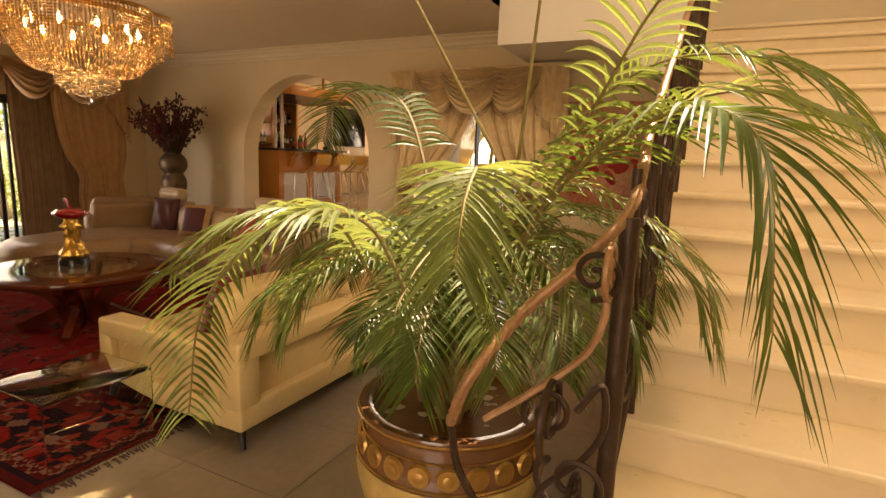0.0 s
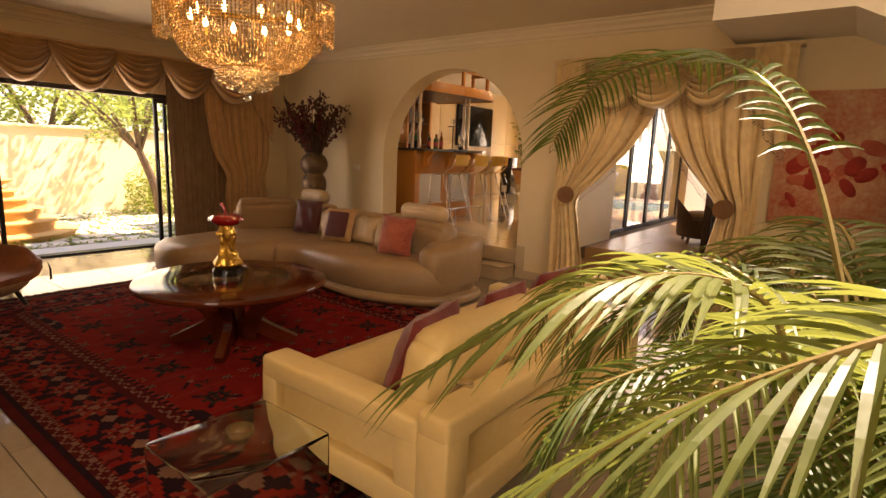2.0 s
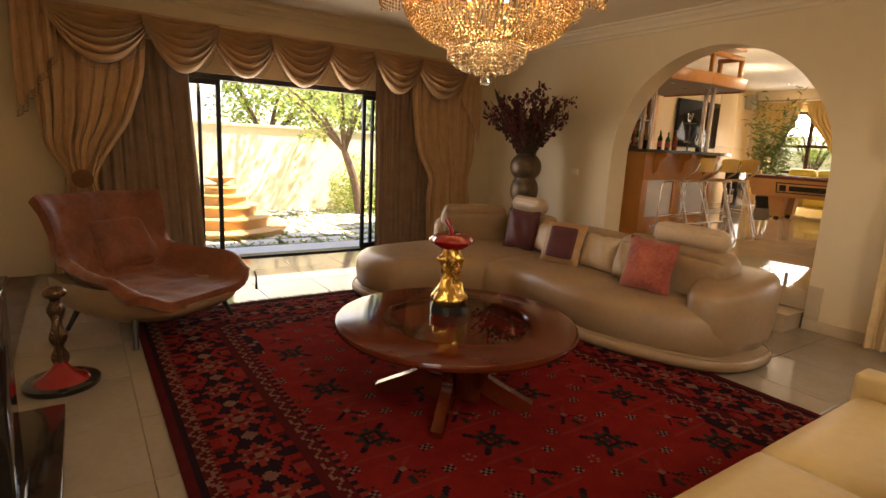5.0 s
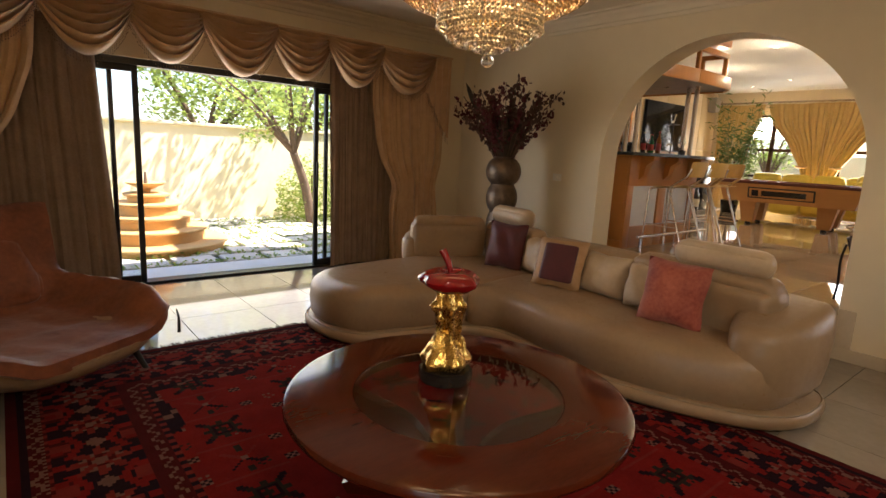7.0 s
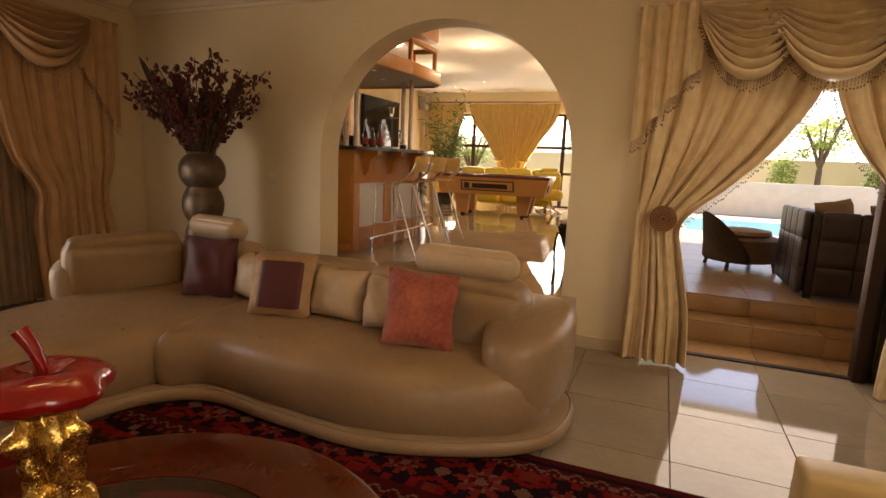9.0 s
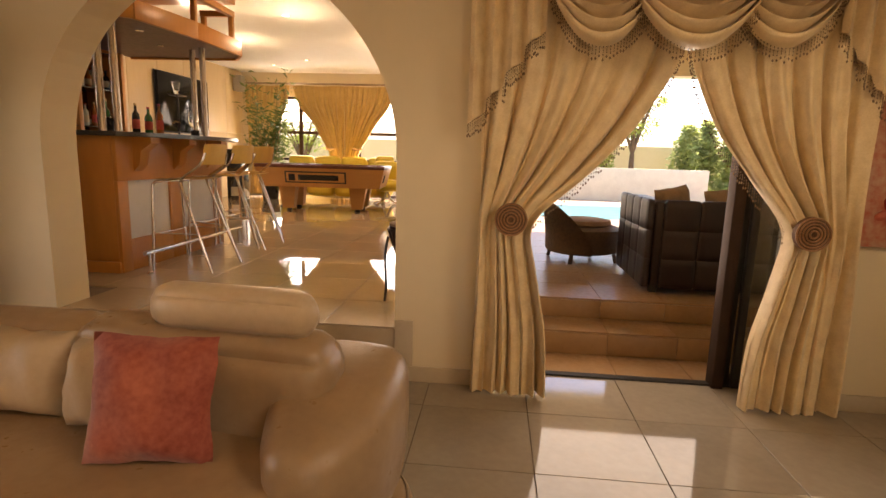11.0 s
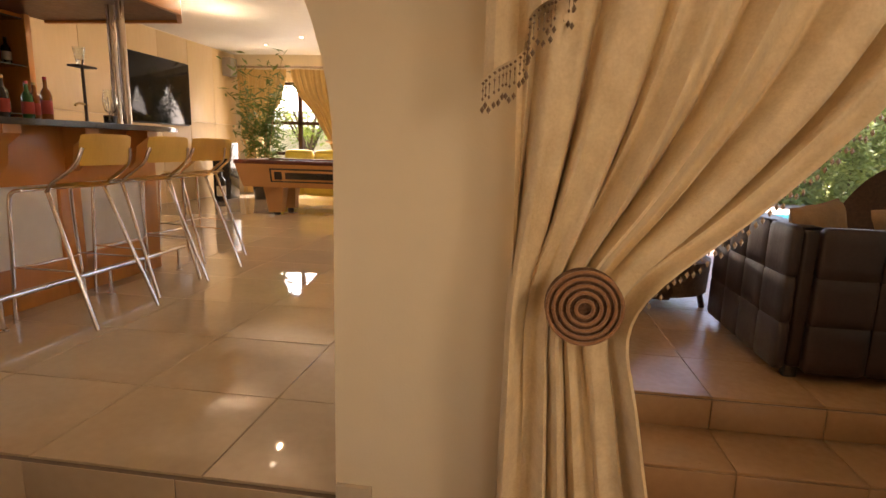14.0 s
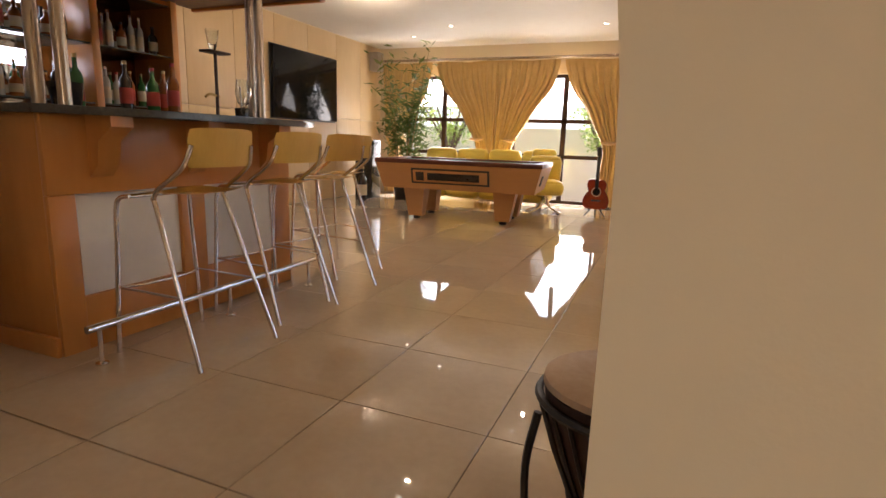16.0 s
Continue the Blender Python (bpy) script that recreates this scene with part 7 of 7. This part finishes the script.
def pool_table(m):
    t = thing("pool_table", "coin operated pool table in orange wood with black fittings", "pool table", m)
    orange = surf("table_laminate", (0.52, 0.27, 0.09), (0.45, 0.22, 0.07), 2, 0.3, 0.45, stretch=(0.2, 1, 1))
    felt = surf("felt", (0.03, 0.10, 0.06), (0.025, 0.08, 0.05), 30, 0.95)
    L, W = 1.17, 0.64           # half sizes at the top
    bm = bm_new()
    lo, hi = [], []
    for sx, sy in ((-1, -1), (1, -1), (1, 1), (-1, 1)):
        lo.append(bm.verts.new((sx * (L - 0.09), sy * (W - 0.09) , 0.45)))
        hi.append(bm.verts.new((sx * L, sy * W, 0.80)))
    bm.faces.new(lo[::-1]), bm.faces.new(hi)
    for i in range(4):
        bm.faces.new((lo[i], lo[(i + 1) % 4], hi[(i + 1) % 4], hi[i]))
    part("cabinet", bm, orange, t, smooth=False)
    for x0, x1, y0, y1 in ((-L - 0.01, L + 0.01, -W - 0.01, -W + 0.10), (-L - 0.01, L + 0.01, W - 0.10, W + 0.01), (-L - 0.01, -L + 0.10, -W + 0.10, W - 0.10), (L - 0.10, L + 0.01, -W + 0.10, W - 0.10)):
        part("rail", box(x0, x1, y0, y1, 0.80, 0.86, 0.006), dark_wood, t)
    part("cloth", box(-L + 0.10, L - 0.10, -W + 0.10, W - 0.10, 0.80, 0.835), felt, t, "dark green cloth")
    for sx in (-1, 1):
        for sy in (-1, 1):
            bm = bm_new()
            a = [bm.verts.new((sx * 0.66 + dx * 0.16, sy * 0.30 + dy * 0.13, 0.47)) for dx, dy in ((-1, -1), (1, -1), (1, 1), (-1, 1))]
            b = [bm.verts.new((sx * 0.64 + dx * 0.10, sy * 0.32 + dy * 0.085, 0.045)) for dx, dy in ((-1, -1), (1, -1), (1, 1), (-1, 1))]
            bm.faces.new(a), bm.faces.new(b[::-1])
            for i in range(4):
                bm.faces.new((b[i], b[(i + 1) % 4], a[(i + 1) % 4], a[i]))
            lg = part("leg", bm, orange, t, smooth=False)
            part("foot", turned([(0.05, 0.0), (0.055, 0.01), (0.04, 0.045)], sx * 0.64, sy * 0.32, 16), black_alu, lg)
    tilt = math.degrees(math.atan2(0.09, 0.34))
    pl = part("front_plate", box(-0.62, 0.50, -0.006, 0.006, -0.11, 0.11, 0.003), black_alu, t, "black framed coin panel")
    pl.matrix_basis = pose(-0.02, -W + 0.043, 0.635, tilt, 0, 0)
    part("inlay", box(-0.59, 0.47, -0.010, -0.006, -0.085, 0.085, 0.002), orange, pl)
    part("slot", box(-0.38, 0.36, -0.014, -0.010, -0.055, 0.05, 0.003), black_stone, pl, "long black ball return window")
    part("coin_box", box(-0.55, -0.43, -0.016, -0.010, -0.065, 0.06, 0.003), black_stone, pl)
    pk = part("side_hatch", box(-0.006, 0.006, -0.07, 0.07, -0.07, 0.07, 0.003), black_alu, t)
    pk.matrix_basis = pose(L - 0.04, -0.25, 0.62, 0, tilt, 0)
    return t


pool_table(pose(-6.83, 13.10, BF, 0, 0, 5))


# far curtains, windows
def bar_curtains():
    t = thing("bar_curtains", "golden silk curtains tied back at two tall windows", "curtain", pose(0, 15.85, 0))
    top, foot = 2.98, BF + 0.03
    sets = [([(0, -9.75), (0.55, -9.70), (0.62, -9.55), (1, -9.70)], [(0, -8.62), (0.2, -8.72), (0.45, -9.1), (0.60, -9.38), (1, -9.2)]),
            ([(0, -8.55), (0.15, -8.45), (0.40, -7.95), (0.58, -7.68), (0.64, -7.62), (1, -7.64)], [(0, -7.28), (0.6, -7.30), (1, -7.28)]),
            ([(0, -7.28), (0.6, -7.26), (1, -7.28)], [(0, -6.08), (0.15, -6.16), (0.40, -6.62), (0.58, -6.90), (0.64, -6.96), (1, -6.94)]),
            ([(0, -6.02), (0.15, -5.92), (0.40, -5.5), (0.60, -5.22), (1, -5.30)], [(0, -4.60), (0.6, -4.80), (1, -4.70)])]
    for k, (l, r) in enumerate(sets):
        part("drape", drape(l, r, top, foot, 9, 0.045, 0.0, seed=30 + k), bar_gold, t, "golden silk drape")
    for x in (-9.46, -7.62, -6.95, -5.12):
        part("tie", tube([(x - 0.12, -0.06, 1.52), (x, -0.10, 1.50), (x + 0.12, -0.06, 1.52)], 0.03, 8), drape_cloth, t)
    part("rail", tube([(-9.85, -0.05, 3.02), (-4.1, -0.05, 3.02)], 0.022, 10), brushed_steel, t, "metal curtain rail")
    part("rail", tube([(-9.85, -0.12, 3.02), (-4.1, -0.12, 3.02)], 0.016, 10), brushed_steel, t, "metal curtain rail")


bar_curtains()
for i, (x0, x1) in enumerate(((-9.3, -7.6), (-7.0, -5.0))):
    w = tagged(thing("window_%d" % (i + 1), "tall brown framed window with several panes", "window"), kind="structure")
    xm, zb = (x0 + x1) / 2, 0.34 if i else 0.6
    for a, b, c, d in ((x0, x1, zb, zb + 0.06), (x0, x1, 2.69, 2.75), (x0, x0 + 0.06, zb + 0.06, 2.69), (x1 - 0.06, x1, zb + 0.06, 2.69), (xm - 0.045, xm + 0.045, zb + 0.06, 2.69), (x0 + 0.06, x1 - 0.06, 1.86, 1.93), (x0 + 0.06, x1 - 0.06, 1.20, 1.27)):
        part("window_frame", box(a, b, 16.10, 16.16, c, d, 0.003), bronze_frame, w)
    g = part("pane", box(x0 + 0.06, x1 - 0.06, 16.125, 16.13, zb + 0.06, 2.69), clear_glass, w, smooth=False)
    g.visible_shadow = False


def bamboo(x, y):
    t = thing("bamboo_plant", "tall bamboo plant with small leaves in a pot by the window", "plant", pose(x, y, BF))
    part("pot", turned([(0.16, 0), (0.17, 0.01), (0.21, 0.30), (0.19, 0.30), (0.17, 0.26)], 0, 0, 24), black_stone, t)
    cane = surf("bamboo_cane", (0.34, 0.24, 0.08), (0.26, 0.18, 0.06), 8, 0.5)
    rnd = random.Random(8)
    tips = []
    for k in range(16):
        a, r, h = rnd.uniform(0, 6.28), rnd.uniform(0.02, 0.12), rnd.uniform(1.5, 2.78)
        tip = Vector((math.cos(a) * (r + 0.16 * h), math.sin(a) * (r + 0.10 * h), h))
        tips.append((Vector((math.cos(a) * r, math.sin(a) * r, 0.25)), tip))
        part("cane", tube([tuple(tips[-1][0]), tuple(tips[-1][0].lerp(tip, 0.5) + Vector((0, 0, 0.15))), tuple(tip)], lambda s: 0.011 - 0.006 * s, 6), cane, t)
    def spread(q):
        a, b = q.choice(tips)
        f = q.uniform(0.35, 1.05)
        return a.lerp(b, f) + Vector((q.gauss(0, 0.11), q.gauss(0, 0.11), q.gauss(0, 0.07)))
    blade = leaf_surface("bamboo_leaf", (0.085, 0.12, 0.03), (0.045, 0.07, 0.018), (0.24, 0.30, 0.06), 0.35)
    tagged(part("foliage", leaves(950, spread, 0.19, 77, 0.12), blade, t, "narrow green bamboo leaves", False), kind="stuff")


bamboo(-8.75, 14.9)


def yellow_sofa():
    t = thing("curved_sofa", "low bright yellow leather sofa under the windows", "sofa", pose(-7.2, 15.15, BF))
    yl = surf("bright_yellow_leather", (0.78, 0.60, 0.08), (0.70, 0.52, 0.06), 3, 0.35, 0.5, bump=0.1)
    for k in range(4):
        part("backrest", puff(0.62, 0.22, 0.62, 0.09, 0.03, 6, pose(-0.95 + k * 0.63, 0.28, 0.36, 10, 0, 0)), yl, t)
        part("seat", puff(0.62, 0.66, 0.28, 0.08, 0.03, 6, pose(-0.95 + k * 0.63, -0.12, 0.14)), yl, t)
    for x in (-1.1, 1.1):
        part("foot", box(x - 0.05, x + 0.05, -0.3, 0.3, 0.0, 0.14, 0.01), chrome, t)
    c = thing("yellow_chair", "curvy bright yellow leather swivel chair", "chair", pose(-5.95, 14.55, BF, 0, 0, 20))
    part("seat", puff(0.55, 0.55, 0.20, 0.08, 0.03, 6, pose(0, 0, 0.32)), yl, c)
    part("backrest", puff(0.55, 0.16, 0.46, 0.08, 0.03, 6, pose(0.0, 0.26, 0.46, 14, 0, 0)), yl, c)
    part("headrest", puff(0.42, 0.14, 0.18, 0.07, 0.01, 6, pose(0.0, 0.38, 0.86, 14, 0, 0)), yl, c)
    for k in range(4):
        a = math.pi / 4 + k * math.pi / 2
        part("foot", tube(smooth_line([(0, 0, 0.34), (0.12 * math.cos(a), 0.12 * math.sin(a), 0.10), (0.36 * math.cos(a), 0.36 * math.sin(a), 0.012)], 5), 0.018, 8), chrome, c)


yellow_sofa()


def guitar(m):
    t = thing("guitar", "red sunburst acoustic guitar on a black floor stand", "guitar", m)
    wood = surf("guitar_red", (0.34, 0.045, 0.012), (0.16, 0.02, 0.008), 4, 0.12, 0.2, coat=0.5)
    body = smooth_loop([(0.0, 0.0), (0.16, 0.02), (0.205, 0.13), (0.165, 0.25), (0.13, 0.30), (0.15, 0.40), (0.10, 0.47), (0.02, 0.46), (-0.02, 0.48), (-0.12, 0.47), (-0.15, 0.39), (-0.125, 0.29), (-0.165, 0.24), (-0.205, 0.13), (-0.16, 0.02)], 5)
    bm = prism([(p.x, p.y + 0.12) for p in body], "y", -0.05, 0.05)
    part("body", bm, wood, t)
    hole = turned([(0.055, 0.0), (0.055, 0.004)], 0, 0, 24)
    bmesh.ops.transform(hole, matrix=pose(0, -0.05, 0.40, 90, 0, 0), verts=hole.verts)
    part("sound_hole", hole, black_stone, t)
    ring = turned([(0.062, 0.0), (0.075, 0.001), (0.075, 0.003), (0.062, 0.003)], 0, 0, 24, False)
    bmesh.ops.transform(ring, matrix=pose(0, -0.05, 0.40, 90, 0, 0), verts=ring.verts)
    part("rosette", ring, label_cream, t)
    part("bridge", box(-0.07, 0.07, -0.062, -0.05, 0.25, 0.275, 0.003), black_alu, t)
    part("neck", box(-0.026, 0.026, -0.065, -0.035, 0.45, 0.97, 0.004), black_alu, t)
    part("headstock", box(-0.038, 0.038, -0.055, -0.035, 0.97, 1.10, 0.006), black_alu, t)
    s = thing("guitar_stand", "black folding guitar stand on the bar room floor", "stand", m)
    part("stem", tube([(0, 0.10, 0.30), (0, 0.10, 0.02)], 0.012, 8), black_alu, s)
    for dx, dy in ((-0.16, -0.06), (0.16, -0.06), (0, 0.24)):
        part("leg", tube([(0, 0.10, 0.20), (dx, dy, 0.008)], 0.010, 8), black_alu, s)
    for dx in (-0.1, 0.1):
        part("hook", tube([(0, 0.10, 0.12), (dx, 0.06, 0.11), (dx, -0.07, 0.11), (dx, -0.075, 0.14)], 0.009, 8), black_alu, s)


guitar(pose(-5.12, 14.55, BF, 0, 0, 4))


def djembe(x, y):
    t = thing("djembe_drum", "dark carved djembe drum with rope lacing behind the pier", "drum", pose(x, y, BF))
    shell = surf("drum_shell", (0.055, 0.025, 0.014), (0.03, 0.014, 0.009), 9, 0.45, 0.6, bump=0.2)
    part("shell", turned([(0.13, 0.0), (0.12, 0.08), (0.08, 0.22), (0.085, 0.27), (0.13, 0.40), (0.165, 0.50), (0.175, 0.58), (0.16, 0.58), (0.12, 0.45)], 0, 0, 36), shell, t)
    part("skin", turned([(0.178, 0.585), (0.176, 0.60), (0.165, 0.606), (0.05, 0.607)], 0, 0, 36), surf("drum_skin", (0.52, 0.38, 0.24), (0.42, 0.29, 0.17), 6, 0.6), t, "stretched tan hide")
    for z, r in ((0.555, 0.186), (0.30, 0.098)):
        part("hoop", tube([(r * math.cos(a), r * math.sin(a), z) for a in np.linspace(0, 2 * math.pi, 41)], 0.010, 6), black_alu, t)
    for k in range(24):
        a, b = 2 * math.pi * k / 24, 2 * math.pi * (k + 0.5) / 24
        part("rope", tube([(0.186 * math.cos(a), 0.186 * math.sin(a), 0.55), (0.145 * math.cos((a + b) / 2), 0.145 * math.sin((a + b) / 2), 0.42), (0.098 * math.cos(b), 0.098 * math.sin(b), 0.30)], 0.005, 5), black_alu, t)
    part("cord", tube(smooth_line([(-0.18, -0.04, 0.50), (-0.20, -0.05, 0.36), (-0.19, -0.05, 0.15), (-0.20, -0.05, 0.01)], 5), 0.010, 6), black_alu, t, "hanging braided cord")


djembe(-4.17, 6.82)

# ceiling downlights
dl = surf("downlight_glow", (1, 0.9, 0.75), (1, 0.9, 0.75), 1, 0.4, emit=(1.0, 0.85, 0.6), power=4.0)
for x, y in ((-4.96, 12.0), (-5.78, 12.6), (-7.6, 14.2), (-5.2, 14.6), (-8.6, 14.9), (-6.6, 10.6)):
    d = thing("downlight", "small recessed chrome ceiling downlight", "downlight", pose(x, y, BAR_CEIL), "bar room downlights")
    part("bezel", turned([(0.035, -0.004), (0.055, -0.006), (0.055, 0.0), (0.035, 0.0), (0.035, -0.004)], 0, 0, 24, False), chrome, d)
    part("bulb", turned([(0.001, -0.002), (0.034, -0.002)], 0, 0, 20, False), dl, d)
for x, y in ((-5.6, 12.4), (-8.0, 12.2), (-6.4, 10.4), (-5.4, 8.4), (-7.6, 9.9)):
    lamp("downlight_lamp", "POINT", pose(x, y, BAR_CEIL - 0.40), 5.5, (1.0, 0.80, 0.52), r=0.02)
# glazed patio doors of the bar room
pdo = tagged(thing("door_3", "dark framed glazed doors from the bar to the patio", "door"), kind="structure")
for k in range(4):
    sash(pdo, 8.22 + k * 1.04, 9.24 + k * 1.04, BF, 2.5, -3.9, 0.06, axis="y")

# ---- tiled floors ----
fb = bpy.data.objects["floor_base"]
tiles(fb, tile_mesh("tile", 0.605, 0.605, floor_tile), -2.13 - 0.605 * 9, 5.235 - 0.605 * 8, 17, 10, 0.605, 0.605, 0)
rest = bm_new()
for i in range(18):
    for j in range(18):
        x, y = -2.13 - 0.605 * 11 + i * 0.605, 5.235 - 0.605 * 14 + j * 0.605
        if (i < 2 and 0 < y) or (y < 5.235 - 0.605 * 8.5 and x > -4 and x < 1.9):
            add_box(rest, x + 0.002, x + 0.603, y + 0.002, y + 0.603, -0.012, 0)
tagged(part("tile", rest, floor_tile, fb, smooth=False), "joined rest of the glossy floor tiles", kind="stuff")
bb = bpy.data.objects["floor_bar_base"]
tiles(bb, tile_mesh("tile", 0.66, 0.66, bar_tile), -5.985 - 0.66 * 6, 6.79 - 0.002, 9, 14, 0.66, 0.66, BF)
front = tile_mesh("tile", 0.66, 0.585, bar_tile)
tiles(bb, front, -5.985, 6.20, 3, 1, 0.66, 0.6, BF)
tiles(bb, tile_mesh("tile", 0.52, 0.585, bar_tile), -6.508, 6.20, 1, 1, 0.66, 0.6, BF)
st = bpy.data.objects["step_bar"]
for i in range(4):
    part("tile", box(-6.48 + i * 0.58, -6.48 + i * 0.58 + 0.576, 5.83, 6.17, 0.158, 0.17, 0.003), bar_tile, st)
    part("tile", box(-6.48 + i * 0.58, -6.48 + i * 0.58 + 0.576, 6.166, 6.172, 0.172, 0.338, 0.002), bar_tile, st)
fp = bpy.data.objects["floor_patio_base"]
tiles(fp, tile_mesh("tile", 0.5, 0.5, patio_tile), -3.70, 7.20, 13, 10, 0.5, 0.5, BF)
ps = bpy.data.objects["step_patio"]
for i in range(8):
    part("tile", box(-3.7 + i * 0.5, -3.7 + i * 0.5 + 0.496, 6.84, 7.20, 0.168, 0.182, 0.003), patio_tile, ps)
    part("tile", box(-3.7 + i * 0.5, -3.7 + i * 0.5 + 0.496, 6.46, 6.845, -0.012, 0.002, 0.003), patio_tile, ps)
    part("tile", box(-3.7 + i * 0.5, -3.7 + i * 0.5 + 0.496, 7.185, 7.20, 0.184, 0.326, 0.003), patio_tile, ps)
    part("tile", box(-3.7 + i * 0.5, -3.7 + i * 0.5 + 0.496, 6.836, 6.85, 0.004, 0.166, 0.003), patio_tile, ps)
skirt_tile = surf("skirting_tile", (0.60, 0.50, 0.36), (0.54, 0.44, 0.31), 3, 0.1, 0.2)
skirt_n = setting("baseboard", box(-4.18, -3.55, 6.155, 6.17, 0.0, 0.10, 0.002), skirt_tile, "glossy tile skirting", "baseboard")
for a, b in ((-8.8, -6.5), (-1.75, 1.9)):
    part("skirting", box(a, b, 6.155, 6.17, 0.0, 0.10, 0.002), skirt_tile, skirt_n)
part("skirting", box(-4.176, -4.06, 6.152, 6.17, 0.102, 0.40, 0.002), skirt_tile, skirt_n)
